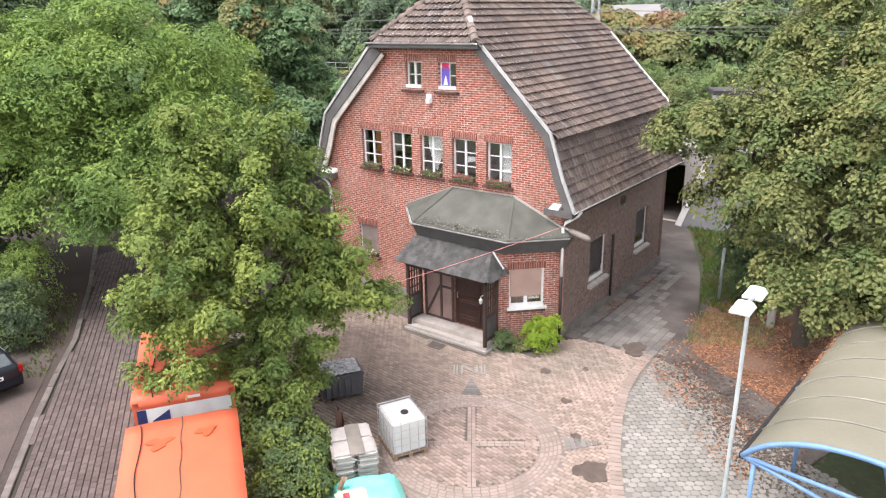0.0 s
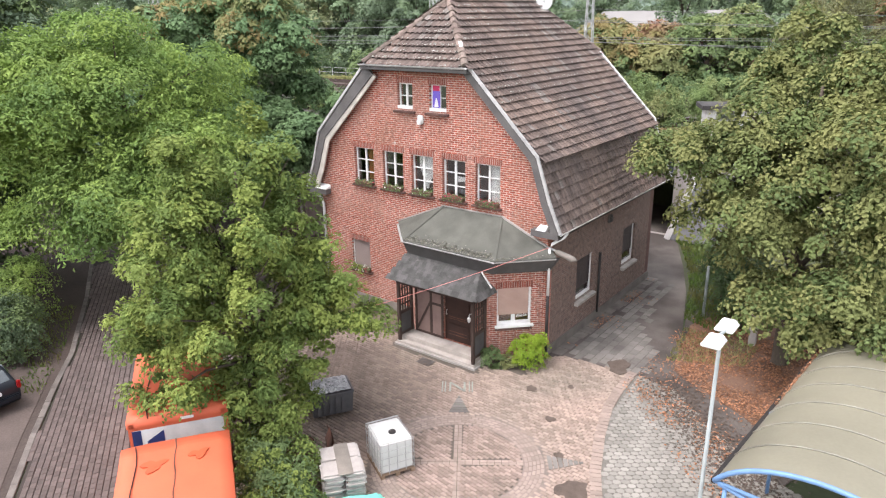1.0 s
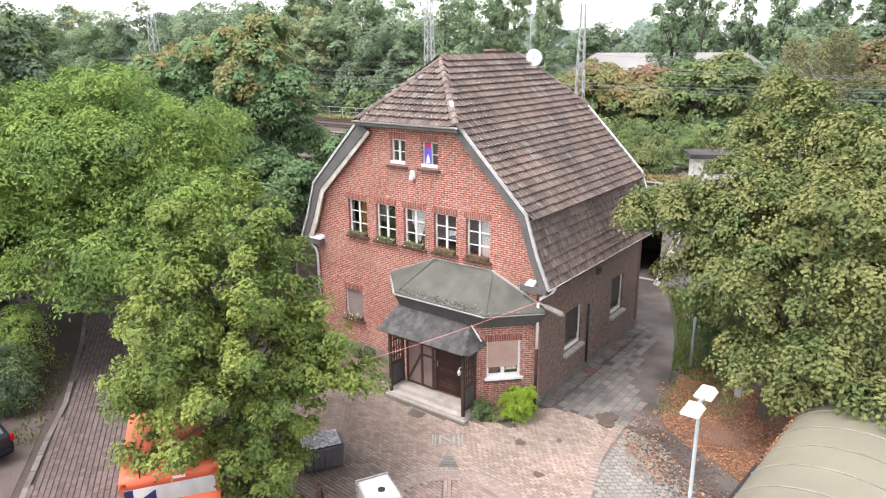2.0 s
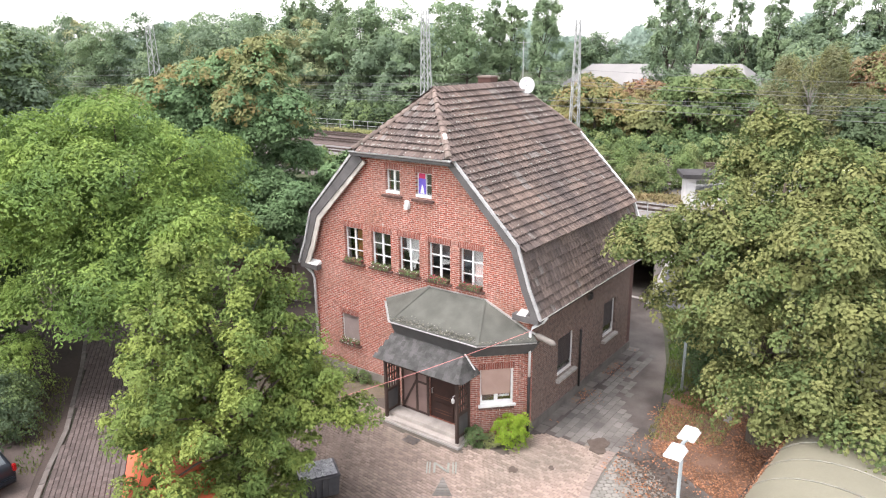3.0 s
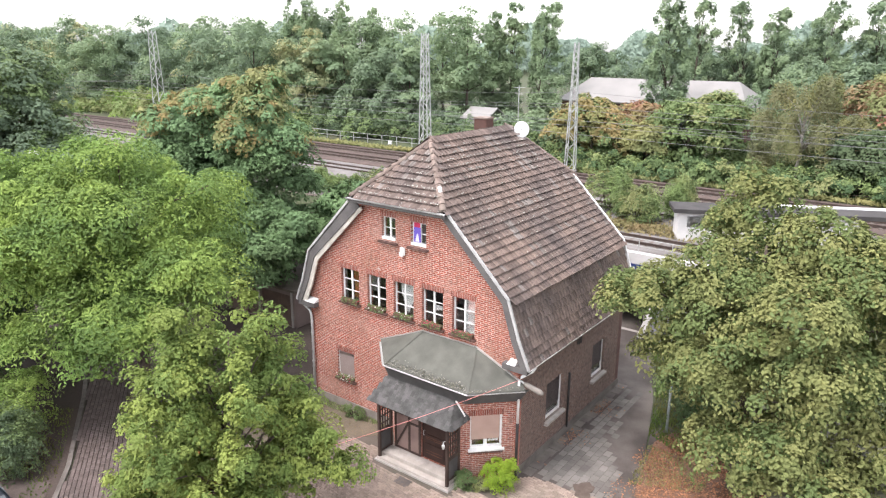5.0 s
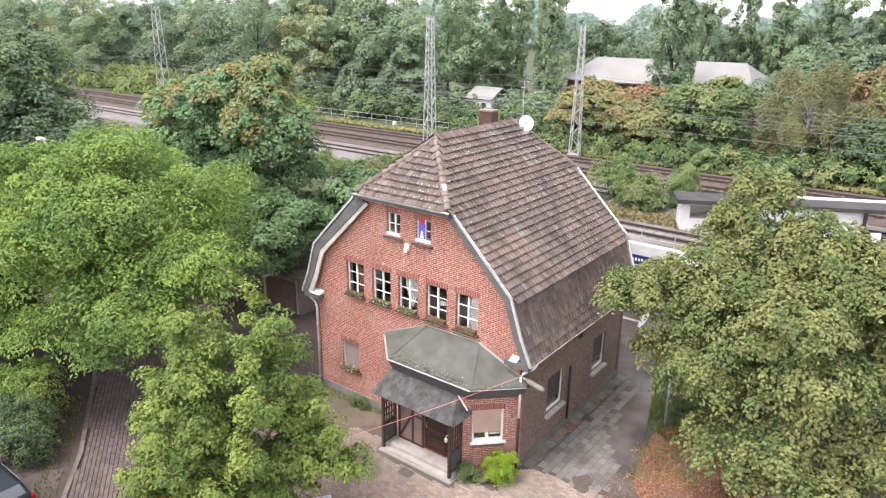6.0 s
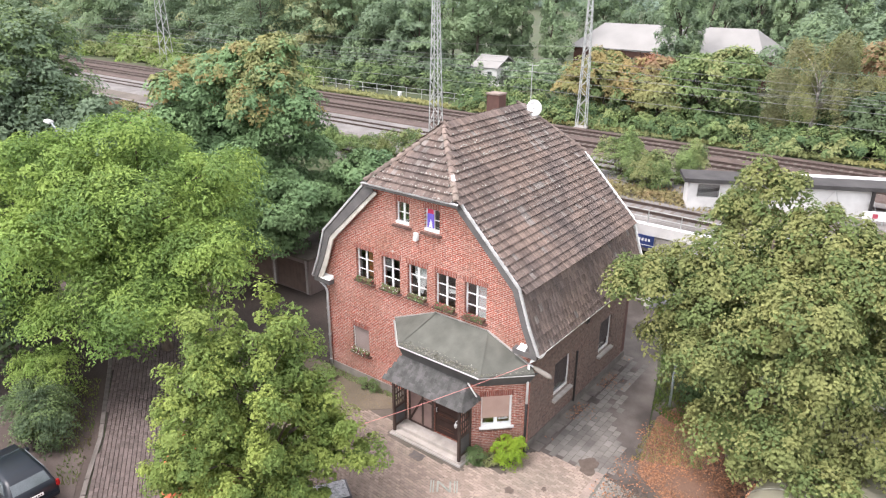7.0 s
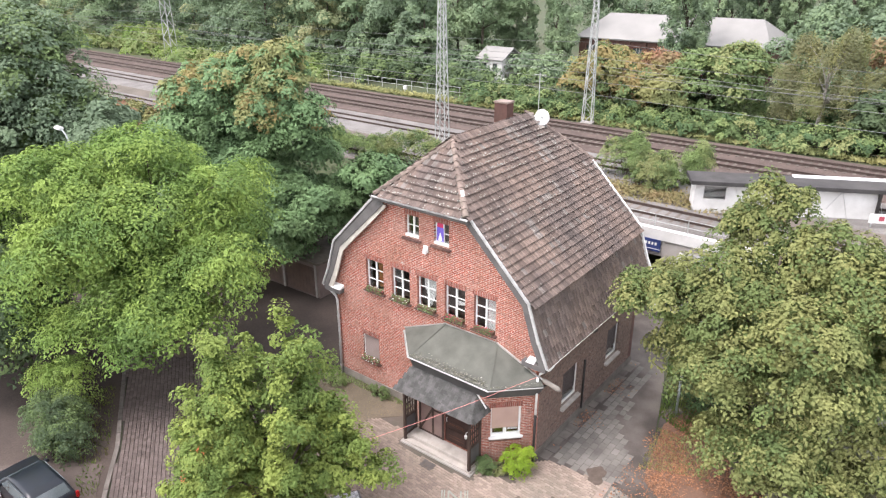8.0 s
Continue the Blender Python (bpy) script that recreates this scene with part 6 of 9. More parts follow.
bmesh.ops.recalc_face_normals(bm, faces=bm.faces[:])
bay_roof = part("bay_roof", bm, "felt", house, "grey-green felt roof of the bay, mossy at the edge")
for p, q in (((GUT[1][0], GUT[1][1], zb + 0.01), (TOP[0][0], -0.02, 5.215)), ((GUT[2][0], GUT[2][1], zb + 0.01), (TOP[1][0], -0.02, 5.215))):
    bm = B()
    beam(bm, p, q, 0.12, 0.012)
    part("felt_seam", bm, "felt", bay_roof)
bm = B()
beam(bm, (TOP[0][0], -0.03, 5.22), (TOP[1][0], -0.03, 5.22), 0.03, 0.05)
beam(bm, (TOP[1][0], -0.03, 5.22), (WR + 0.1, -0.03, 4.36), 0.05, 0.07)
beam(bm, (TOP[0][0], -0.03, 5.22), (GUT[0][0], -0.03, 4.2), 0.03, 0.05)
part("flashing", bm, "concrete", bay_roof, "grey mortar flashing on the brick")
rng = np.random.default_rng(5)
n = 1100
t = rng.uniform(0, 1, n)
seg = rng.choice(3, n, p=[0.2, 0.55, 0.25])
ga = np.array([GUT[0], GUT[1], GUT[2]])[seg]
gb = np.array([GUT[1], GUT[2], GUT[3]])[seg]
px = ga + (gb - ga) * t[:, None]
inn = np.abs(rng.normal(0, 0.16, n)) + 0.02
cen = np.array([1.85, -0.003])
p = px + (cen - px) * inn[:, None] * 0.45
z = zb + 0.01 + inn * 0.45 * 1.02
v, f = leaf_mesh(rng, np.stack([p[:, 0], p[:, 1], z + 0.01], axis=1), np.tile((0, 0, 1.0), (n, 1)), 0.06, 0.5, 0.8)
tagged(mesh_part("moss", v, f, "moss", bay_roof, "clumps of moss and dead leaves along the gutter"), kind="stuff")
bm = B()
inner = [(-1.62, -0.004), (-0.06, -1.58), (3.82, -1.58), (5.32, -0.12)]
for (a, b), (c, d) in zip(zip(GUT, inner), list(zip(GUT, inner))[1:]):
    hexa(bm, [(b[0], b[1], 3.55), (d[0], d[1], 3.55), (d[0], d[1] + 0.10, 3.55), (b[0], b[1] + 0.10, 3.55), (a[0], a[1], 4.02), (c[0], c[1], 4.02), (c[0], c[1] + 0.3, 4.02), (a[0], a[1] + 0.3, 4.02)])
part("fascia", bm, "fascia", house, "dark sloping fascia under the bay roof")
for p, q in zip(GUT, GUT[1:]):
    half_gutter((p[0], p[1] - 0.04, 4.10), (q[0], q[1] - 0.04, 4.10), 0.06)

# the timber porch
porch = thing("porch", "dark timber porch with a slate roof and stone steps", "porch", (0, 0, 0))
bm = B()
box(bm, -0.12, 3.58, -2.36, -1.502, 0.0, 0.17, 0.015)
box(bm, -0.05, 3.50, -2.12, -1.503, 0.17, 0.35, 0.015)
part("steps", bm, "stone", porch, "pale worn stone steps")
bm = B()
box(bm, -0.2, 3.64, -2.44, -1.505, -0.02, 0.07, 0.01)
part("base", bm, "concrete", porch, "darker concrete base")
bm = B()
POSTS = [(-0.02, -2.28), (3.48, -2.28), (-0.02, -1.55), (3.48, -1.55)]
for i, (x, y) in enumerate(POSTS):
    bm = B()
    box(bm, x - 0.06, x + 0.06, y - 0.06, y + 0.06, 0.16 if i < 2 else 0.34, 2.72, 0.01)
    part("post", bm, "timber", porch)
for x in (-0.02, 3.48):
    side = None
    for z0, z1 in ((1.25, 1.35), (0.36, 0.46), (2.55, 2.66)):
        bm = B()
        box(bm, x - 0.045, x + 0.045, -2.22, -1.61, z0, z1)
        rail = part("side_screen" if side is None else "rail", bm, "timber", porch if side is None else side, "dark lattice side screen" if side is None else "")
        side = side or rail
    for k in range(1, 4):
        y = -2.22 + 0.61 * k / 4
        bm = B()
        box(bm, x - 0.025, x + 0.025, y - 0.02, y + 0.02, 1.35, 2.55)
        part("bar", bm, "timber", side)
    for z in (1.62, 1.95, 2.28):
        bm = B()
        box(bm, x - 0.022, x + 0.022, -2.22, -1.61, z - 0.02, z + 0.02)
        part("bar", bm, "timber", side)
    bm = B()
    box(bm, x - 0.02, x + 0.02, -2.22, -1.61, 0.46, 1.25)
    part("lower_panel", bm, "fascia", side)
bm = B()
box(bm, -0.08, 3.54, -2.34, -2.22, 2.58, 2.72)
box(bm, -0.08, 3.54, -1.60, -1.505, 2.42, 2.56)
part("head_beam", bm, "timber", porch)
bm = B()
box(bm, 0.22, 1.56, -1.53, -1.503, 0.36, 2.42)
part("infill", bm, "panel", porch, "pinkish brown rendered infill")
bm = B()
for x in (0.24, 0.98, 1.53):
    box(bm, x - 0.05, x + 0.05, -1.56, -1.531, 0.36, 2.42)
box(bm, 0.24, 1.53, -1.555, -1.532, 0.36, 0.45)
box(bm, 0.98, 1.53, -1.553, -1.532, 1.68, 1.77)
beam(bm, (0.28, -1.545, 0.5), (0.95, -1.545, 1.75), 0.09, 0.024, (0, 1, 0))
part("framing", bm, "timber", porch, "dark timber framing with a brace")
door = part("door", box(B(), 1.60, 2.84, -1.44, -1.39, 0.36, 2.40), "door", porch, "dark brown panelled front door")
for z0, z1 in ((1.62, 2.2), (1.2, 1.5), (0.5, 1.08)):
    part("panel", box(B(), 1.72, 2.72, -1.465, -1.441, z0, z1, 0.012), "door", door)
for z in (0.62, 0.74, 1.28, 1.36):
    part("moulding", box(B(), 1.80, 2.64, -1.474, -1.466, z, z + 0.02), "rust", door)
bm = B()
tube(bm, [(1.72, -1.45, 1.42), (1.72, -1.52, 1.42), (1.72, -1.52, 1.62), (1.72, -1.45, 1.62)], 0.014, 6)
part("handle", bm, "zinc", door, "metal door handle")
bm = B()
EV = [(-0.42, -2.50, 2.78), (3.76, -2.50, 2.78), (3.78, -1.30, 2.80), (3.30, -1.52, 3.52), (-0.10, -1.52, 3.62), (-0.34, -1.30, 2.80)]
slab(bm, [EV[0], EV[1], EV[3], EV[4]], 0.07)
slab(bm, [EV[1], EV[2], EV[3]], 0.07)
slab(bm, [EV[5], EV[0], EV[4]], 0.07)
porch_roof = part("porch_roof", bm, "slate", porch, "dark slate lean-to roof")
# slates in courses
rng = np.random.default_rng(8)
sl_v, sl_f = block(0.165, 0.24, 0.012, 0.004)
mats4, near = [], []
e0, e1, t1, t0 = (Vector(EV[i]) for i in (0, 1, 3, 4))
for j in range(8):
    q = (j + 0.45) / 8
    a, b = e0.lerp(t0, q), e1.lerp(t1, q)
    d = (b - a)
    u = d.normalized()
    up = (t0 - e0).normalized()
    nrm = u.cross(up).normalized()
    up = nrm.cross(u)
    n = int(d.length / 0.172)
    for i in range(n + 1):
        c = a + u * (0.172 * i + (0.085 if j % 2 else 0.02)) + nrm * (0.022 + rng.normal(0, 0.003))
        if (c - a).length > d.length - 0.05:
            continue
        tilt = up - nrm * 0.07
        mats4.append([[u.x, tilt.x, nrm.x, c.x], [u.y, tilt.y, nrm.y, c.y], [u.z, tilt.z, nrm.z, c.z], [0, 0, 0, 1]])
e0, e1, t1 = (Vector(EV[i]) for i in (1, 2, 3))
for j in range(5):
    q = (j + 0.35) / 6
    a, b = e0.lerp(t1, q), e1.lerp(t1, q)
    d = (b - a)
    u = d.normalized()
    up = (t1 - (e0 + e1) / 2).normalized()
    nrm = u.cross(up).normalized()
    up = nrm.cross(u)
    for i in range(int(d.length / 0.172) + 1):
        c = a + u * (0.172 * i + 0.08) + nrm * 0.022
        tilt = up - nrm * 0.07
        mats4.append([[u.x, tilt.x, nrm.x, c.x], [u.y, tilt.y, nrm.y, c.y], [u.z, tilt.z, nrm.z, c.z], [0, 0, 0, 1]])
lay("slate", sl_v, sl_f, mats4, "slate", porch_roof, np.ones(len(mats4)), "slates")
bm = B()
beam(bm, (3.72, -1.45, 2.95), (3.34, -1.56, 3.55), 0.05, 0.05)
part("hip_trim", bm, "white", porch, "white hip trim")
hook = thing("wall_lantern", "small pale lantern on the porch post", "lamp", (3.44, -2.36, 2.0))
bm = B()
tube(bm, [(0, 0.02, 0.18), (0, -0.10, 0.2), (0, -0.12, 0.1)], 0.015, 6)
part("bracket", bm, "zinc", hook)
bm = B()
tube(bm, [(0, -0.12, 0.12), (0, -0.12, 0.06), (0, -0.12, -0.06), (0, -0.12, -0.1)], [0.02, 0.07, 0.055, 0.02], 8)
part("globe", bm, "zinc", hook)
bell = thing("alarm_box", "pale round box on the brick beside the bay", "alarm", (-1.25, -0.02, 3.35))
bm = B()
tube(bm, [(0, 0, 0), (0, -0.22, 0.02)], [0.12, 0.13], 12)
part("housing", bm, "stone", bell)

# chimney, dish and aerial on the roof
chim = thing("chimney", "short red brick chimney with a concrete cap", "chimney", (-2.62, 9.0, 9.6))
bm = B()
box(bm, -0.38, 0.38, -0.32, 0.32, 0.0, 3.55)
part("shaft", bm, "hall_brick", chim)
bm = B()
box(bm, -0.43, 0.43, -0.37, 0.37, 3.55, 3.64, 0.02)
part("cap", bm, "ridge", chim)
dish = thing("satellite_dish", "round white satellite dish on the ridge", "satellite dish", (0.05, 8.3, 12.12))
bm = B()
rings = []
for k in range(5):
    r = 0.37 * k / 4
    if k == 0:
        rings.append([bm.verts.new((0, 0, -0.10))])
    else:
        rings.append([bm.verts.new((r * math.cos(t * math.pi / 12), r * 1.08 * math.sin(t * math.pi / 12), -0.10 + 0.10 * (k / 4) ** 2)) for t in range(24)])
for t in range(24):
    bm.faces.new((rings[0][0], rings[1][t], rings[1][(t + 1) % 24]))
    for a, b in zip(rings[1:], rings[2:]):
        bm.faces.new((a[t], b[t], b[(t + 1) % 24], a[(t + 1) % 24]))
ext = bmesh.ops.extrude_face_region(bm, geom=bm.faces[:])
bmesh.ops.translate(bm, vec=(0, 0, -0.03), verts=[g for g in ext["geom"] if isinstance(g, bmesh.types.BMVert)])
bmesh.ops.recalc_face_normals(bm, faces=bm.faces[:])
bmesh.ops.transform(bm, matrix=look((0, 0, 0.72), (-10, 14, -4)), verts=bm.verts[:])
part("reflector", bm, "lamp_white", dish, "", True)
bm = B()
tube(bm, [(-0.1, 0.12, -0.4), (-0.1, 0.12, 0.7)], 0.03, 8)
tube(bm, [(-0.1, 0.12, 0.7), (-0.02, 0.03, 0.72)], 0.04, 8)
part("bracket", bm, "steel", dish)
aerial = thing("aerial", "thin roof aerial mast", "aerial", (-0.35, 8.6, 12.6))
bm = B()
tube(bm, [(0, 0, 0), (0, 0, 2.3)], 0.022, 6)
part("mast", bm, "steel", aerial)
bm = B()
tube(bm, [(-0.3, 0, 2.2), (0.3, 0.1, 2.2)], 0.012, 5)
tube(bm, [(-0.2, 0, 1.9), (0.2, 0.1, 1.9)], 0.012, 5)
part("crossbar", bm, "steel", aerial)

# the line from the house corner to the tree
line = thing("rope", "red and white rope stretched from the house corner into a tree", "rope")
bm = B()
p, q = Vector((5.3, -0.2, 4.45)), Vector((0.35, -7.6, 2.85))
tube(bm, [p.lerp(q, k / 12) - Vector((0, 0, 0.12 * math.sin(math.pi * k / 12))) for k in range(13)], 0.009, 6)
part("cord", bm, "rope", line)


# ---- things in the yard ----
U = Vector((0.83, -0.555, 0)).normalized()
UT = math.degrees(math.atan2(U.y, U.x))


def tarped_container(at, length, end_panel, label):
    """A container under an orange cover; its corner is the origin, x runs along it and y across."""
    t = thing("container", label, "container", at, UT, "orange containers by the road")
    w, h = 2.45, 2.5
    bm = B()
    box(bm, 0.03, length - 0.03, 0.03, w - 0.03, 0.12, h - 0.10)
    for i in range(int(length / 0.28)):
        x = 0.15 + 0.28 * i
        box(bm, x, x + 0.14, 0.0, 0.03, 0.2, h - 0.3)
        box(bm, x, x + 0.14, w - 0.03, w, 0.2, h - 0.3)
    part("body", bm, "orange", t, "orange ribbed steel sides")
    for x in (0.0, length - 0.16):
        for y in (0.0, w - 0.16):
            bm = B()
            box(bm, x, x + 0.16, y, y + 0.16, 0.0, h - 0.06, 0.01)
            part("corner_post", bm, "orange", t)
    bm = B()
    n = 14
    grid = []
    for i in range(n + 1):
        x = length * i / n
        grid.append([bm.verts.new((x, -0.03 + (w + 0.06) * j / 8, h - 0.02 + 0.05 * math.sin(math.pi * j / 8) + 0.012 * math.sin(i * 2.3 + j * 1.1))) for j in range(9)])
    for a, b in zip(grid, grid[1:]):
        for j in range(8):
            bm.faces.new((a[j], b[j], b[j + 1], a[j + 1]))
    edge = [[g[0] for g in grid], [g[8] for g in grid][::-1], grid[0][::-1], grid[n]]
    for ring in edge:
        low = [bm.verts.new((v.co.x, v.co.y, h - 0.20)) for v in ring]
        for i in range(len(ring) - 1):
            bm.faces.new((low[i], low[i + 1], ring[i + 1], ring[i]))
    bmesh.ops.recalc_face_normals(bm, faces=bm.faces[:])
    top = part("cover", bm, "orange", t, "bright orange tarpaulin cover", True)
    bm = B()
    tube(bm, [(x, 1.22 + 0.02 * math.sin(x * 5), h + 0.035) for x in np.linspace(0.02, length, 18)], 0.016, 5)
    part("seam", bm, "rust", top)
    bm = B()
    tube(bm, [(x, 0.30 + 0.05 * math.sin(x * 2.2) + 0.03 * x, h + 0.03 + 0.01 * math.sin(7 * x)) for x in np.linspace(0.1, length, 18)], 0.014, 5)
    part("cable", bm, "rubber", top, "dark cable lying over the cover")
    for cx, cy, rx, ry, sd in ((0.85, 1.75, 0.16, 0.2, 1), (1.0, 0.75, 0.22, 0.24, 2)):
        r = random.Random(sd)
        ring = []
        for i in range(20):
            a = 2 * math.pi * i / 20
            k = 1 + 0.35 * math.sin(a * 3 + sd) + 0.2 * math.sin(a * 5 + 2 * sd)
            ring.append((cx + rx * k * math.cos(a), cy + ry * k * math.sin(a)))
        bm = B()
        prism(bm, ring, h + 0.015, h + 0.043 + 0.004)
        part("stain", bm, "orange_stain", top, "dark wet stain")
    if end_panel:
        bm = B()
        box(bm, length + 0.002, length + 0.012, 0.1, w - 0.1, 0.5, h - 0.28)
        part("end_panel", bm, "panel_white", t, "pale panel on the end")
        bm = B()
        box(bm, length + 0.014, length + 0.02, 0.08, 0.30, 0.5, h - 0.28)
        part("stripe", bm, "navy", t, "dark blue stripe")
        bm = B()
        prism(bm, [(0.42, 0), (0.85, 0), (0.85, 0.38), (0.42, 0.12)], 0, 0.008)
        bmesh.ops.transform(bm, matrix=Matrix(((0, 0, 1, length + 0.014), (1, 0, 0, 0), (0, 1, 0, h - 0.75), (0, 0, 0, 1))), verts=bm.verts[:])
        part("mark", bm, "navy", t, "dark blue printed shape")
        bm = B()
        box(bm, length + 0.014, length + 0.02, 0.42, 0.85, h - 0.92, h - 0.84)
        box(bm, length + 0.055, length + 0.06, 1.3, 1.62, h - 0.14, h - 0.06)
        part("lettering", bm, "white", t, "worn white lettering")
    return t


A0 = Vector((1.53, -14.3, 0))
tarped_container(tuple(A0), 6.0, False, "orange container under a bright tarpaulin cover")
tarped_container(tuple(A0 - U * 7.2 + Vector((0.0, 0.0, 0))), 6.0, True, "orange covered container with a white end panel")

skip = thing("skip", "small dark metal skip heaped with grey gravel", "skip", (1.28, -7.36, 0), -32)
bm = B()
a, b = 0.52, 0.68
hexa(bm, [(-a + 0.04, -b + 0.05, 0.12), (a - 0.04, -b + 0.05, 0.12), (a - 0.04, b - 0.05, 0.12), (-a + 0.04, b - 0.05, 0.12), (-a, -b, 0.83), (a, -b, 0.83), (a, b, 0.83), (-a, b, 0.83)])
body = part("body", bm, "skip", skip)
for i in range(5):
    y = -b + 0.16 + 0.2 * i
    for x in (a, -a):
        bm = B()
        box(bm, x - 0.03, x + 0.03, y, y + 0.08, 0.2, 0.79)
        part("rib", bm, "skip", body)
bm = B()
for p, q in (((-a, -b), (a, -b)), ((a, -b), (a, b)), ((a, b), (-a, b)), ((-a, b), (-a, -b))):
    beam(bm, (*p, 0.85), (*q, 0.85), 0.07, 0.06)
part("rim", bm, "skip", skip)
for x in (-0.3, 0.3):
    for y in (-0.42, 0.42):
        bm = B()
        tube(bm, [(x - 0.03, y, 0.07), (x + 0.03, y, 0.07)], 0.07, 10)
        part("wheel", bm, "rubber", skip)
heap = thing("gravel_heap", "grey gravel heaped in a skip", "gravel", (1.28, -7.36, 0.9), -32, kind="stuff")
bm = B()
rr = [[bm.verts.new((-0.47 + 0.94 * i / 10, -0.63 + 1.26 * j / 12, 0.02 + 0.12 * math.sin(math.pi * i / 10) * math.sin(math.pi * j / 12) + 0.02 * math.sin(i * 3.7 + j * 2.9))) for i in range(11)] for j in range(13)]
for p, q in zip(rr, rr[1:]):
    for i in range(10):
        bm.faces.new((p[i], p[i + 1], q[i + 1], q[i]))
tagged(part("gravel_bed", bm, "gravel", heap), kind="stuff")
rng = np.random.default_rng(14)
n = 900
p = np.stack([rng.uniform(-0.46, 0.46, n), rng.uniform(-0.62, 0.62, n), np.zeros(n)], axis=1)
p[:, 2] = 0.03 + 0.12 * np.cos(p[:, 0] * 3.3) * np.cos(p[:, 1] * 2.4)
v, f = leaf_mesh(rng, p, np.tile((0, 0, 1.0), (n, 1)), 0.055, 0.7, 0.9)
tagged(mesh_part("stones", v, f, "gravel", heap), kind="stuff")

ibc = thing("water_tank", "white plastic tank in a cage on a wooden pallet", "tank", (4.78, -8.35, 0), -28)
bm = B()
for y in (-0.45, 0.0, 0.45):
    box(bm, -0.62, 0.62, y - 0.06, y + 0.06, 0.02, 0.10)
for i in range(7):
    box(bm, -0.62 + 0.186 * i, -0.50 + 0.186 * i, -0.52, 0.52, 0.10, 0.125)
for y in (-0.45, 0.0, 0.45):
    box(bm, -0.62, 0.62, y - 0.06, y + 0.06, 0.0, 0.02)
part("pallet", bm, "pallet", ibc, "wooden pallet")
bm = B()
box(bm, -0.57, 0.57, -0.47, 0.47, 0.15, 1.10, 0.035)
part("tank", bm, "plastic", ibc, "white plastic tank")
bm = B()
tube(bm, [(0.1, 0.05, 1.09), (0.1, 0.05, 1.13)], 0.11, 16)
part("lid", bm, "black", ibc, "dark screw lid")
bm = B()
for z in (0.2, 0.42, 0.64, 0.86, 1.06):
    for p, q in (((-0.6, -0.5), (0.6, -0.5)), ((0.6, -0.5), (0.6, 0.5)), ((0.6, 0.5), (-0.6, 0.5)), ((-0.6, 0.5), (-0.6, -0.5))):
        tube(bm, [(*p, z), (*q, z)], 0.010, 5)
for k in range(6):
    x = -0.6 + 0.24 * k
    for y in (-0.5, 0.5):
        tube(bm, [(x, y, 0.13), (x, y, 1.12)], 0.010, 5)
for k in range(5):
    y = -0.5 + 0.25 * k
    for x in (-0.6, 0.6):
        tube(bm, [(x, y, 0.13), (x, y, 1.12)], 0.010, 5)
tube(bm, [(-0.6, -0.5, 1.12), (-0.6, 0.5, 1.12)], 0.018, 6)
part("cage", bm, "zinc", ibc, "thin metal cage bars")

sacks = thing("sack_pallet", "stack of pale cement sacks on a pallet", "sacks", (4.50, -10.0, 0), -38)
sacks.scale = (1.22, 1.22, 1.12)
bm = B()
for y in (-0.4, 0.0, 0.4):
    box(bm, -0.62, 0.62, y - 0.06, y + 0.06, 0.0, 0.10)
for i in range(6):
    box(bm, -0.62 + 0.22 * i, -0.50 + 0.22 * i, -0.5, 0.5, 0.10, 0.125)
part("pallet", bm, "pallet", sacks)
r = random.Random(5)
for layer in range(6):
    for i in range(2):
        for j in range(2):
            bm = B()
            x0, y0 = -0.6 + 0.6 * i + r.uniform(-0.03, 0.03), -0.46 + 0.46 * j + r.uniform(-0.03, 0.03)
            z0 = 0.127 + 0.125 * layer
            box(bm, x0, x0 + 0.58, y0, y0 + 0.45, z0, z0 + 0.125, 0.045)
            part("sack", bm, "bag", sacks)
bm = B()
box(bm, -0.58, 0.58, -0.12, 0.20, 0.88, 0.892, 0.004)
part("dark_sheet", bm, "plinth", sacks, "strip of dark sheeting")

pile = thing("covered_pile", "pile under a turquoise tarpaulin with a cream patch", "tarpaulin", (6.1, -11.1, 0), -38)
pile.scale = (1.3, 1.3, 1.0)
bm = B()
n = 16
grid = []
for i in range(n + 1):
    row = []
    for j in range(n + 1):
        x, y = -0.8 + 1.6 * i / n, -0.75 + 1.5 * j / n
        e = max(abs(x) / 0.8, abs(y) / 0.75)
        z = 0.82 * (1 - max(0.0, (e - 0.55) / 0.45) ** 1.6) + 0.05 * math.sin(3.1 * x + 2 * y) + 0.035 * math.sin(7 * y - 4 * x)
        row.append(bm.verts.new((x, y, max(z, 0.01))))
    grid.append(row)
for p, q in zip(grid, grid[1:]):
    for j in range(n):
        bm.faces.new((p[j], q[j], q[j + 1], p[j + 1]))
part("tarpaulin", bm, "tarp", pile, "", True)
bm = B()
box(bm, -0.1, 0.7, -0.62, -0.05, 0.70, 0.88, 0.05)
part("sack", bm, "tarp_cream", pile, "cream sack printed with red patches")
bm = B()
for x, y in ((0.12, -0.42), (0.42, -0.2), (0.5, -0.5)):
    box(bm, x - 0.09, x + 0.09, y - 0.06, y + 0.06, 0.875, 0.886)
part("patch", bm, "petals", pile, "red printed patch")
bm = B()
tube(bm, [(-0.25, -0.5, 0.75), (-0.28, -0.42, 1.0), (-0.2, -0.4, 1.06)], 0.05, 8)
part("neck", bm, "pallet", pile)

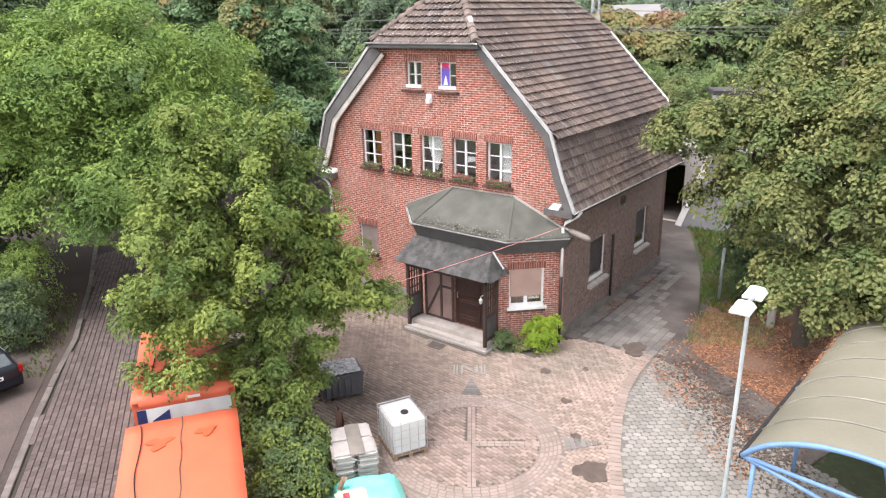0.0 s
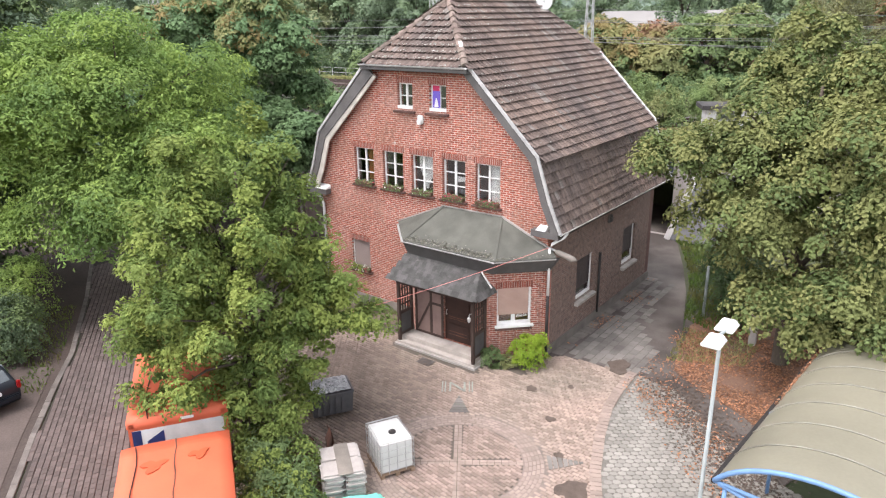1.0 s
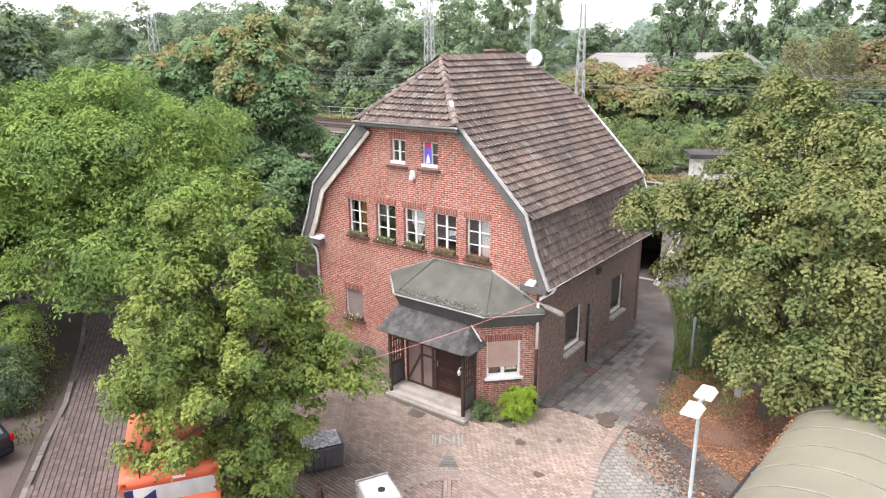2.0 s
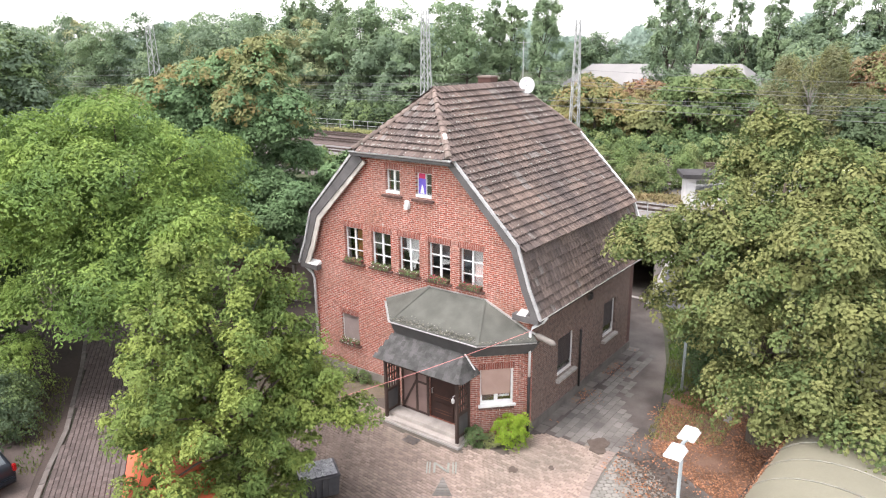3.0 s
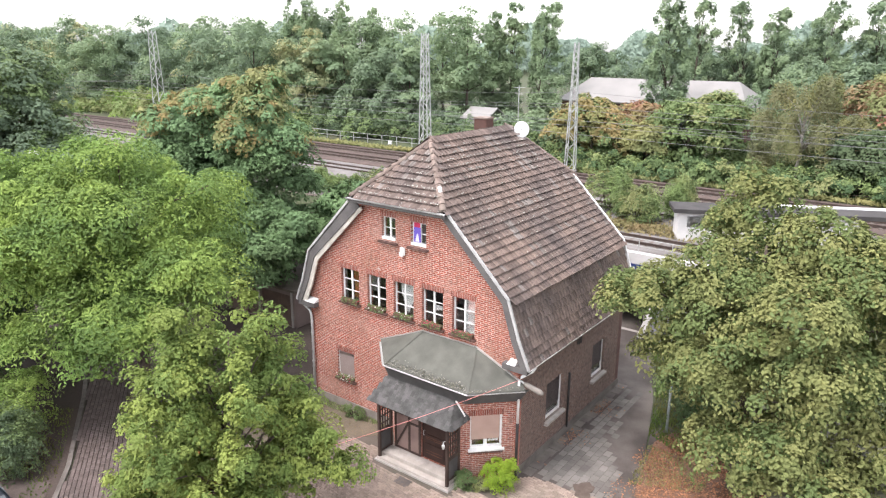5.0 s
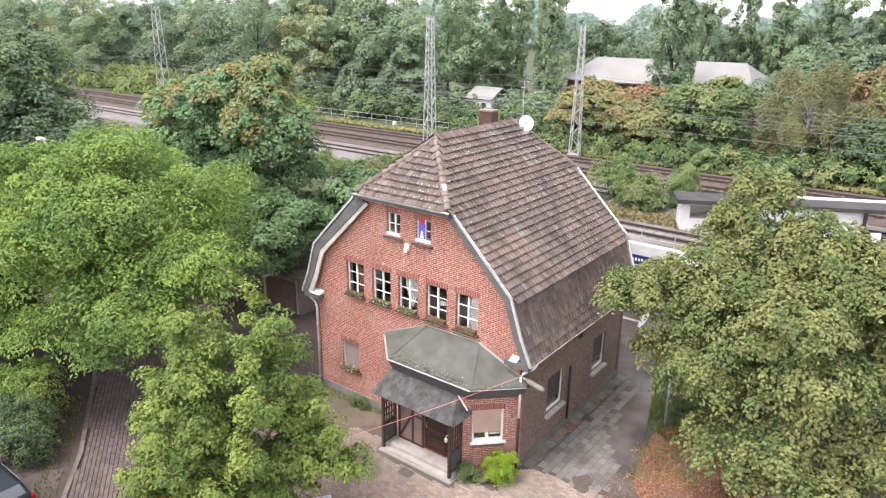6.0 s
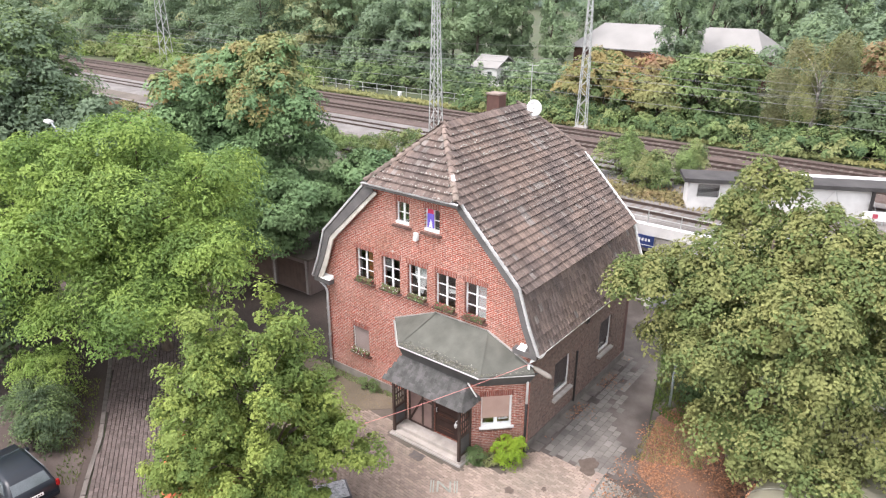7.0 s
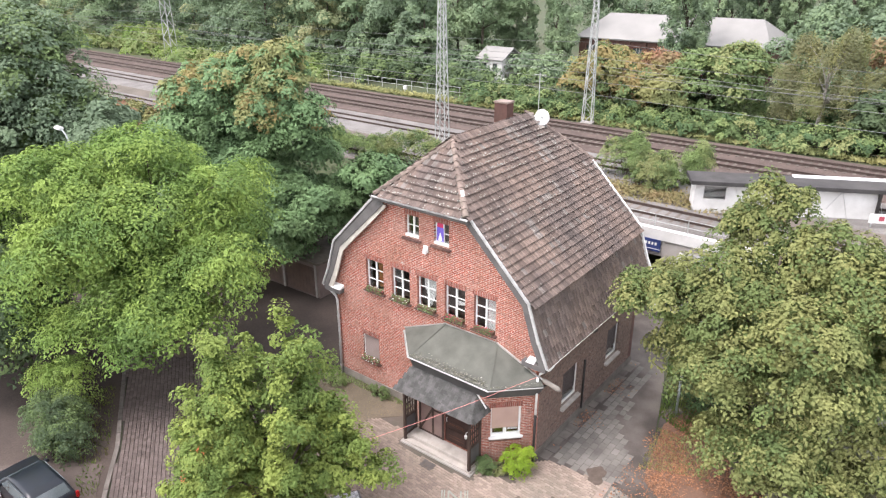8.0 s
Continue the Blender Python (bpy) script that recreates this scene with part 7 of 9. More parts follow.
barrel = thing("barrel", "rusty steel barrel with an open top", "barrel", (2.95, -9.95, 0))
bm = B()
tube(bm, [(0, 0, 0), (0, 0, 0.3), (0, 0, 0.32), (0, 0, 0.58), (0, 0, 0.60), (0, 0, 0.88)], [0.29, 0.29, 0.305, 0.305, 0.29, 0.29], 20, False)
tube(bm, [(0, 0, 0.88), (0, 0, 0.3)], [0.265, 0.265], 20, True)
part("drum", bm, "rust", barrel)
for k, (x, y, tz, ln) in enumerate(((3.25, -9.45, 35, 1.1), (3.0, -9.1, 70, 0.9))):
    s = thing("steel_sheet", "bent rusty steel sheet leaning in the yard", "scrap", (x, y, 0), tz)
    bm = B()
    prev = None
    for i in range(7):
        q = i / 6
        pts = [bm.verts.new((0.1 * math.sin(q * 2.4), -0.28 + 0.12 * q, ln * q * 0.9)), bm.verts.new((0.12 * math.sin(q * 2.4) + 0.02, 0.28, ln * q * 0.9 + 0.05 * q))]
        if prev:
            bm.faces.new((prev[0], prev[1], pts[1], pts[0]))
        prev = pts
    ext = bmesh.ops.extrude_face_region(bm, geom=bm.faces[:])
    bmesh.ops.translate(bm, vec=(0.012, 0, 0), verts=[g for g in ext["geom"] if isinstance(g, bmesh.types.BMVert)])
    bmesh.ops.recalc_face_normals(bm, faces=bm.faces[:])
    part("sheet", bm, "rust", s)

lamp = thing("street_lamp", "pale metal street lamp with two flat white heads", "street lamp", (12.95, -6.62, 0))
bm = B()
tube(bm, [(0, 0, 0), (0, 0, 0.9), (0, 0, 0.95), (0, 0, 5.75)], [0.075, 0.075, 0.05, 0.042], 12)
part("pole", bm, "pole", lamp, "", True)
bm = B()
tube(bm, [(-0.03, -0.34, 5.74), (0, 0, 5.76), (0.05, 0.3, 5.78)], 0.04, 8)
part("crossarm", bm, "pole", lamp)
for y0, y1, sg in ((-0.78, -0.20, -1), (0.14, 0.72, 1)):
    bm = B()
    hexa(bm, [(-0.22, y0, 5.74), (0.22, y0, 5.74), (0.22, y1, 5.74), (-0.22, y1, 5.74), (-0.14, y0 + 0.10, 5.88), (0.14, y0 + 0.10, 5.88), (0.14, y1 - 0.10, 5.90), (-0.14, y1 - 0.10, 5.90)])
    bmesh.ops.bevel(bm, geom=bm.edges[:], offset=0.025, segments=2, affect="EDGES")
    head = part("head", bm, "lamp_white", lamp)
    bm = B()
    box(bm, -0.18, 0.18, y0 + 0.05, y1 - 0.05, 5.715, 5.739)
    part("diffuser", bm, "plastic", head)

post = thing("sign_post", "plain galvanised post beside the lane", "post", (8.85, 7.1, 0))
bm = B()
tube(bm, [(0, 0, 0), (0, 0, 2.3)], 0.06, 10)
part("pole", bm, "pole", post, "", True)
post = thing("stone_post", "weathered concrete post under the tree", "post", (11.2, 5.6, 0))
bm = B()
box(bm, -0.13, 0.13, -0.13, 0.13, 0, 1.3, 0.02)
part("shaft", bm, "concrete", post)

# shelter with a vaulted translucent roof
shelter = thing("bike_shelter", "bicycle shelter with a vaulted translucent roof and blue steel arches", "shelter", (13.28, -6.95, 0), -5)
SW, SL, SH, RISE = 4.6, 14.4, 2.36, 0.95


def vault(q):
    """A point of the arch, from its near foot (0) to its far foot (1)."""
    a = math.pi * (0.12 + 0.76 * q)
    w = math.cos(math.pi * 0.12)
    return SW / 2 - SW / 2 * math.cos(a) / w, SH + RISE * (math.sin(a) - math.sin(math.pi * 0.12)) / (1 - math.sin(math.pi * 0.12))


bays = 12
for k in range(bays):
    y0, y1 = 0.04 + SL * k / bays, SL * (k + 1) / bays - 0.01
    bm = B()
    hi, lo = [], []
    for i in range(21):
        x, z = vault(i / 20)
        hi.append([bm.verts.new((x, y, z + 0.01)) for y in (y0, y1)])
        lo.append([bm.verts.new((x, y, z - 0.005)) for y in (y0, y1)])
    for i in range(20):
        bm.faces.new((hi[i][0], hi[i + 1][0], hi[i + 1][1], hi[i][1]))
        bm.faces.new((lo[i][1], lo[i + 1][1], lo[i + 1][0], lo[i][0]))
    bmesh.ops.recalc_face_normals(bm, faces=bm.faces[:])
    part("roof_panel", bm, "acryl", shelter, "", True)
    if k:
        bm = B()
        tube(bm, [(vault(i / 20)[0], y0 - 0.02, vault(i / 20)[1] + 0.02) for i in range(21)], 0.022, 6)
        part("seam_strip", bm, "seam", shelter, "", True)
for k in range(0, bays + 1, 3):
    y = SL * k / bays
    bm = B()
    tube(bm, [(vault(i / 20)[0], y, vault(i / 20)[1] - (0.0 if k == 0 else 0.08)) for i in range(21)], 0.06, 8)
    part("arch", bm, "blue", shelter, "blue steel arch", True)
    bm = B()
    tube(bm, [(0.0, y, SH), (SW, y, SH)], 0.05, 8)
    tube(bm, [(0.1, y + 0.0, SH - 0.02), (1.9, y, SH - 0.35), (2.5, y, 0.0)], 0.05, 8)
    part("brace", bm, "blue", shelter, "", True)
    for x in (0.25, SW - 0.2):
        bm = B()
        tube(bm, [(x, y + 0.02, 0), (x, y + 0.02, SH)], 0.05, 8)
        part("post", bm, "blue", shelter, "", True)
bm = B()
beam(bm, (-0.02, 0, SH - 0.02), (-0.02, SL, SH - 0.02), 0.10, 0.12)
part("eaves_rail", bm, "black", shelter, "dark eaves gutter full of leaves")
rng = np.random.default_rng(21)
n = 1500
y = SL - (SL - 4.0) * rng.uniform(0, 1, n) ** 1.6
v, f = leaf_mesh(rng, np.stack([np.abs(rng.normal(0, 0.10, n)) - 0.02, y, np.full(n, SH + 0.07) + 0.05 * rng.uniform(0, 1, n)], axis=1), np.tile((0, 0, 1.2), (n, 1)), 0.09)
tagged(mesh_part("leaf_drift", v, f, "litter", shelter, "fallen leaves along the eaves"), kind="stuff")
for k in range(3):
    bike = thing("bicycle", "bicycle parked under the vaulted roof", "bicycle", (14.6 + 0.55 * k, -6.2 + 0.1 * k, 0), 80 + 6 * k, "bicycles in the shelter")
    for x in (-0.52, 0.52):
        bm = B()
        tube(bm, [(x + 0.33 * math.cos(a), 0, 0.34 + 0.33 * math.sin(a)) for a in np.linspace(0, 2 * math.pi, 21)], 0.02, 6, False)
        part("wheel", bm, "rubber", bike, "", True)
    bm = B()
    for p, q in (((-0.52, 0, 0.34), (-0.12, 0, 0.32)), ((-0.12, 0, 0.32), (-0.25, 0, 0.88)), ((-0.25, 0, 0.80), (-0.52, 0, 0.34)), ((-0.22, 0, 0.80), (0.34, 0, 0.86)), ((-0.12, 0, 0.32), (0.36, 0, 0.78)), ((0.34, 0, 0.95), (0.52, 0, 0.34))):
        tube(bm, [p, q], 0.018, 6)
    part("bike_frame", bm, "black" if k != 1 else "rust", bike, "", True)
    bm = B()
    tube(bm, [(0.28, -0.28, 1.02), (0.34, 0, 1.0), (0.28, 0.28, 1.02)], 0.014, 6)
    part("handlebar", bm, "zinc", bike)
    bm = B()
    box(bm, -0.38, -0.14, -0.07, 0.07, 0.90, 0.95, 0.02)
    part("saddle", bm, "black", bike)

# parked car
car = thing("car", "black hatchback parked beside the road", "car", (-9.35, -14.1, 0), 180)
W2 = 0.84
SIDE = [(-2.02, 0.42), (-2.05, 0.62), (-1.98, 0.86), (-1.86, 0.98), (-1.52, 1.34), (-1.15, 1.43), (-0.3, 1.46), (0.35, 1.40), (1.05, 0.98), (1.75, 0.84), (2.02, 0.66), (2.06, 0.42), (1.95, 0.24), (-1.95, 0.24)]
bm = B()
cols_ = []
for q in (-1.0, -0.93, -0.75, 0.0, 0.75, 0.93, 1.0):
    col = []
    for x, z in SIDE:
        tuck = 1 - 0.20 * max(0.0, (z - 0.9) / 0.55)
        low = 0.06 * (abs(q) > 0.95)
        col.append(bm.verts.new((x * (1 - 0.02 * abs(q) ** 4), q * W2 * tuck, z - (low if z > 0.9 else 0))))
    cols_.append(col)
for a, b in zip(cols_, cols_[1:]):
    for i in range(len(SIDE)):
        j = (i + 1) % len(SIDE)
        bm.faces.new((a[i], a[j], b[j], b[i]))
bm.faces.new(cols_[0])
bm.faces.new(cols_[-1][::-1])
bmesh.ops.recalc_face_normals(bm, faces=bm.faces[:])
part("body", bm, "car", car, "", True)


def glass_plate(pts, out, name="window"):
    bm = B()
    pts = [Vector(p) for p in pts]
    n = Vector(out).normalized()
    v = [bm.verts.new(p + n * 0.012) for p in pts]
    w = [bm.verts.new(p - n * 0.02) for p in pts]
    bm.faces.new(v)
    bm.faces.new(w[::-1])
    for i in range(len(pts)):
        bm.faces.new((v[i], w[i], w[(i + 1) % len(pts)], v[(i + 1) % len(pts)]))
    bmesh.ops.recalc_face_normals(bm, faces=bm.faces[:])
    return part(name, bm, "car_glass", car)


glass_plate([(-1.83, -0.66, 1.0), (-1.83, 0.66, 1.0), (-1.55, 0.60, 1.31), (-1.55, -0.60, 1.31)], (-0.75, 0, 0.66), "rear_window")
glass_plate([(0.98, -0.68, 1.01), (0.98, 0.68, 1.01), (0.42, 0.58, 1.37), (0.42, -0.58, 1.37)], (0.55, 0, 0.85), "windscreen")
for s in (-1, 1):
    glass_plate([(-1.45, s * 0.815, 0.98), (0.75, s * 0.815, 0.98), (0.25, s * 0.705, 1.34), (-1.25, s * 0.705, 1.34)], (0, s, 0.3), "side_window")
    bm = B()
    box(bm, -2.05, -1.93, s * 0.80 - 0.09, s * 0.80 + 0.03, 0.70, 0.98, 0.03)
    part("tail_light", bm, "car_red", car, "red tail light")
    bm = B()
    box(bm, 0.62, 0.80, s * 0.90 - 0.09, s * 0.90 + 0.09, 0.95, 1.08, 0.03)
    part("mirror", bm, "car", car)
    for x in (-1.25, 1.28):
        bm = B()
        tube(bm, [(x, s * 0.86, 0.31), (x, s * 0.68, 0.31)], 0.31, 20)
        wheel = part("wheel", bm, "rubber", car)
        bm = B()
        tube(bm, [(x, s * 0.875, 0.31), (x, s * 0.85, 0.31)], 0.19, 16)
        part("rim", bm, "zinc", wheel)
bm = B()
box(bm, -2.065, -2.045, -0.26, 0.26, 0.66, 0.78)
part("number_plate", bm, "white", car, "white plate")
bm = B()
box(bm, -2.10, -1.98, -0.80, 0.80, 0.36, 0.56, 0.04)
part("bumper", bm, "car", car)
bm = B()
for i in range(5):
    box(bm, -2.068, -2.066, -0.2 + 0.09 * i, -0.15 + 0.09 * i, 0.69, 0.75)
part("plate_mark", bm, "black", car)

# garage behind the house
gar = thing("garage", "low rendered garage with brown doors under trees", "garage", (-16.6, 8.0, 0), 2)
bm = B()
wall(bm, rect(-3.6, 3.0, 0, 2.35), [rect(-3.2, -0.5, 0.02, 2.05), rect(-0.1, 2.6, 0.02, 2.05)], lambda a, b: (a, -3.0, b), (0, 0.25, 0))
part("wall", bm, "garage_wall", gar)
for x0 in (2.75, -3.6):
    bm = B()
    box(bm, x0, x0 + 0.25, -2.74, 2.0, 0, 2.35)
    part("wall", bm, "garage_wall", gar)
for x0 in (-0.32, 2.64):
    bm = B()
    box(bm, x0, x0 + 0.16, -3.06, -3.002, 0, 2.3, 0.01)
    part("post", bm, "concrete", gar, "pale concrete door post")
bm = B()
box(bm, -3.75, 3.15, -3.15, 2.1, 2.352, 2.5)
part("roof", bm, "leafy_roof", gar, "flat roof strewn with old leaves")
for x0 in (-3.2, -0.1):
    bm = B()
    box(bm, x0, x0 + 2.7, -2.86, -2.82, 0.02, 2.05)
    leaf = part("door", bm, "garage_door", gar, "brown boarded garage door")
    for i in range(9):
        bm = B()
        box(bm, x0 + 0.3 * i, x0 + 0.29 + 0.3 * i, -2.9, -2.861, 0.02, 2.05)
        part("board", bm, "garage_door", leaf)


# ---- railway on its embankment ----
ZR = 4.72
ret = thing("retaining_wall", "concrete retaining wall and bridge below the tracks", "wall", kind="structure")
bm = B()
wall(bm, rect(-8, 16, 0, 4.35), [rect(-2.6, 3.7, 0.02, 3.3)], lambda a, b: (a, 17.3, b), (0, 0.3, 0))
part("wall_face", bm, "concrete", ret)
bm = B()
box(bm, -8, 16, 17.22, 17.66, 4.352, 5.0)
part("parapet", bm, "plaster", ret, "white painted parapet")
bm = B()
box(bm, -0.52, 5.02, 17.6, 24.2, 3.4, ZR - 0.02)
part("bridge_deck", bm, "concrete", ret)
bm = B()
hexa(bm, [(3.72, 16.7, -0.02), (8.6, 16.7, -0.02), (8.6, 17.28, -0.02), (3.72, 17.28, -0.02), (5.0, 16.95, 3.9), (8.6, 16.95, 3.9), (8.6, 17.28, 3.9), (5.0, 17.28, 3.9)])
part("wing_wall", bm, "wing", ret, "smooth grey sloping wing wall")
bm = B()
beam(bm, (3.78, 16.66, 0.0), (5.06, 16.9, 3.95), 0.34, 0.06, (0, -1, 0))
part("wing_edge", bm, "plaster", ret, "white painted edge of the wing wall")
sign = thing("station_sign", "dark blue sign with worn white lettering under the parapet", "sign", (2.95, 17.2, 4.0))
bm = B()
box(bm, -0.65, 0.65, -0.05, 0.01, -0.42, 0.34)
part("board", bm, "navy", sign)
bm = B()
for i in range(5):
    box(bm, -0.5 + 0.2 * i, -0.38 + 0.2 * i, -0.058, -0.051, -0.02, 0.16)
box(bm, -0.65, 0.65, -0.058, -0.051, -0.28, -0.24)
part("lettering", bm, "white", sign)
fence = thing("railing", "low steel railing along the parapet", "railing", (0, 0, 0))
for x in np.arange(-7, 12, 2.0):
    bm = B()
    tube(bm, [(x, 17.45, 5.0), (x, 17.45, 5.85)], 0.03, 6)
    part("post", bm, "steel", fence)
bm = B()
for z in (5.4, 5.84):
    tube(bm, [(-8, 17.45, z), (14, 17.45, z)], 0.022, 6)
part("rail", bm, "steel", fence)


def bed(name, label, y, half, mat, z):
    bm = B()
    xs = [-420, -150, -80, -40, -10, 10, 40, 160]
    for x0, x1 in zip(xs, xs[1:]):
        hexa(bm, [(x0, y - half - 0.5, ZR - 0.1), (x1, y - half - 0.5, ZR - 0.1), (x1, y + half + 0.5, ZR - 0.1), (x0, y + half + 0.5, ZR - 0.1),
                  (x0, y - half, z), (x1, y - half, z), (x1, y + half, z), (x0, y + half, z)])
    return tagged(part(name, bm, mat), label, "ballast", kind="structure")


bed("ballast", "rust-brown track ballast", 36.3, 4.6, "ballast", 4.93)
bed("ballast", "pale stone ballast of a siding", 28.4, 2.9, "ballast_pale", 4.9)
bed("ballast", "pale stone ballast of the near siding", 20.4, 1.9, "ballast_pale", 4.88)
sheet("track_ground", "grey-brown cinder ground between the tracks", "ground", [(-300, 17.7), (120, 17.7), (120, 41.5), (-300, 41.5)], "cinder", ZR + 0.03, 0.06)
patch("gravel_patch", "pale gravel heap beside the siding", "gravel", -19.5, 24.2, 6.5, 1.6, "ballast_pale", 4.86, 31, 0.2)
sleeper_v, sleeper_f = block(0.24, 2.5, 0.12, 0.02)
for k, (y, nm) in enumerate(((38.45, "far"), (34.3, "second"), (28.75, "siding"), (20.4, "near"))):
    z = 4.93 if k < 2 else 4.845
    tr = thing("railway_track", "pair of rusty rails on sleepers", "railway track", (0, y, z + 0.04), group="railway tracks")
    for s in (-0.75, 0.75):
        bm = B()
        box(bm, -420, 160, s - 0.035, s + 0.035, 0.02, 0.17)
        box(bm, -420, 160, s - 0.07, s + 0.07, 0.0, 0.025)
        part("rail", bm, "rail", tr)
    x = np.arange(-130, 60, 0.66)
    m = np.tile(np.eye(4), (len(x), 1, 1))
    m[:, 0, 3] = x
    lay("sleeper", sleeper_v, sleeper_f, m, "sleeper", tr, (x > -14) & (x < 16), "sleeper_rest")


def mast(at, height, w0, w1, bar=0.075):
    t = thing("lattice_mast", "tall grey lattice mast of the overhead line", "mast", at, 12, "masts of the overhead line")
    for sx in (-1, 1):
        for sy in (-1, 1):
            bm = B()
            beam(bm, (sx * w0 / 2, sy * w0 / 2, 0), (sx * w1 / 2, sy * w1 / 2, height), bar, bar)
            part("leg", bm, "steel", t)
    bm = B()
    z, k = 0.0, 0
    while z < height - 0.5:
        a = w0 + (w1 - w0) * z / height
        z2 = min(z + a * 1.15, height)
        b = w0 + (w1 - w0) * z2 / height
        s = 1 if k % 2 else -1
        for side in (-1, 1):
            beam(bm, (s * a / 2, side * a / 2, z), (-s * b / 2, side * b / 2, z2), bar * 0.6, bar * 0.6)
            beam(bm, (side * a / 2, s * a / 2, z), (side * b / 2, -s * b / 2, z2), bar * 0.6, bar * 0.6)
        z, k = z2, k + 1
    tagged(part("bracing", bm, "steel", t), kind="stuff")
    bm = B()
    box(bm, -w0 / 2 - 0.15, w0 / 2 + 0.15, -w0 / 2 - 0.15, w0 / 2 + 0.15, -0.1, 0.25, 0.02)
    part("footing", bm, "concrete", t)
    return t


mast((-13.7, 41.55, ZR), 12.5, 0.95, 0.36)
mast((-19.9, 26.0, ZR), 13.1, 0.95, 0.42)
mast((-91, 44.5, ZR), 14.4, 1.5, 0.8, 0.115)
mast((40, 41.5, ZR), 12.5, 0.95, 0.36)
for k, (y, z, sag) in enumerate(((38.45, 10.2, 0.0), (38.45, 11.7, 0.7), (34.3, 10.2, 0.0), (34.3, 11.7, 0.7), (28.7, 10.3, 0.3), (42.0, 12.6, 0.9), (44.5, 9.6, 0.6))):
    w = thing("overhead_wire", "thin overhead line wire above the tracks", "wire", (0, y, 0), group="overhead wires")
    bm = B()
    pts = []
    for i in range(61):
        x = -260 + 6.5 * i
        pts.append((x, 0, z - sag * (1 - (2 * ((x + 13) % 70) / 70 - 1) ** 2)))
    tube(bm, pts, 0.014, 4, False)
    part("cable", bm, "wire", w)
far_fence = thing("railing", "grey steel railing at the foot of the wood", "railing", (0, 0, 0))
for x in np.arange(-75, -24, 2.5):
    bm = B()
    box(bm, x - 0.03, x + 0.03, 45.6, 45.66, ZR, ZR + 1.15)
    part("post", bm, "steel", far_fence)
bm = B()
for z in (0.5, 1.1):
    box(bm, -75, -24, 45.61, 45.65, ZR + z, ZR + z + 0.05)
part("rail", bm, "steel", far_fence)
relay = thing("relay_box", "small white relay cabinet beside the tracks", "cabinet", (-40.2, 44.6, ZR))
bm = B()
box(bm, -0.2, 0.2, -0.18, 0.18, 0, 0.7, 0.03)
part("cabinet", bm, "white", relay)

shed = thing("platform_shed", "long white platform building with a flat dark roof", "station building", (3.62, 22.3, ZR), 27)
SLN, SDP, SHT = 10.8, 1.7, 1.95
bm = B()
wall(bm, rect(0, SLN, 0, SHT), [rect(0.55, 1.9, 0.95, SHT - 0.15)], lambda a, b: (a, 0, b), (0, 0.2, 0))
part("wall", bm, "plaster", shed)
for x0, x1, y0, y1 in ((0, SLN, SDP - 0.2, SDP), (0, 0.2, 0.202, SDP - 0.202)):
    bm = B()
    box(bm, x0, x1, y0, y1, 0, SHT)
    part("wall", bm, "plaster", shed)
bm = B()
box(bm, -0.35, SLN + 3.6, -0.35, SDP + 0.35, SHT + 0.002, SHT + 0.26, 0.02)
part("roof", bm, "roof_dark", shed)
bm = B()
box(bm, 6.2, SLN + 3.62, SDP - 0.15, SDP + 0.37, SHT + 0.262, SHT + 0.33)
part("parapet", bm, "white", shed, "white roof edge")
for k in range(5):
    x = 2.4 + 2.1 * k
    for dx, z in ((0.55, 0.15), (-0.75, 0.75))[:1 + k % 2]:
        bm = B()
        beam(bm, (x, -0.012, SHT - 0.02), (x + dx, -0.012, z), 0.02, 0.05, (0, 1, 0))
        part("strut", bm, "zinc", shed, "thin grey strut on the wall")
bm = B()
box(bm, SLN - 0.08, SLN + 0.08, -0.3, -0.14, 0, SHT)
part("post", bm, "black", shed)
bm = B()
box(bm, 0.55, 1.9, 0.1, 0.106, 0.95, SHT - 0.15)
part("pane", bm, "glass", shed)

bar = thing("barrier", "white barrier board with a red mark beside the platform building", "barrier", (13.75, 25.9, ZR), 27)
bm = B()
box(bm, -0.7, 0.7, -0.03, 0.03, 0.45, 1.05, 0.01)
board = part("board", bm, "white", bar)
bm = B()
box(bm, -0.15, 0.15, -0.045, -0.031, 0.62, 0.9)
part("mark", bm, "petals", board, "red mark")
for x in (-0.5, 0.5):
    bm = B()
    box(bm, x - 0.04, x + 0.04, 0.031, 0.1, 0, 1.0)
    part("post", bm, "steel", bar)

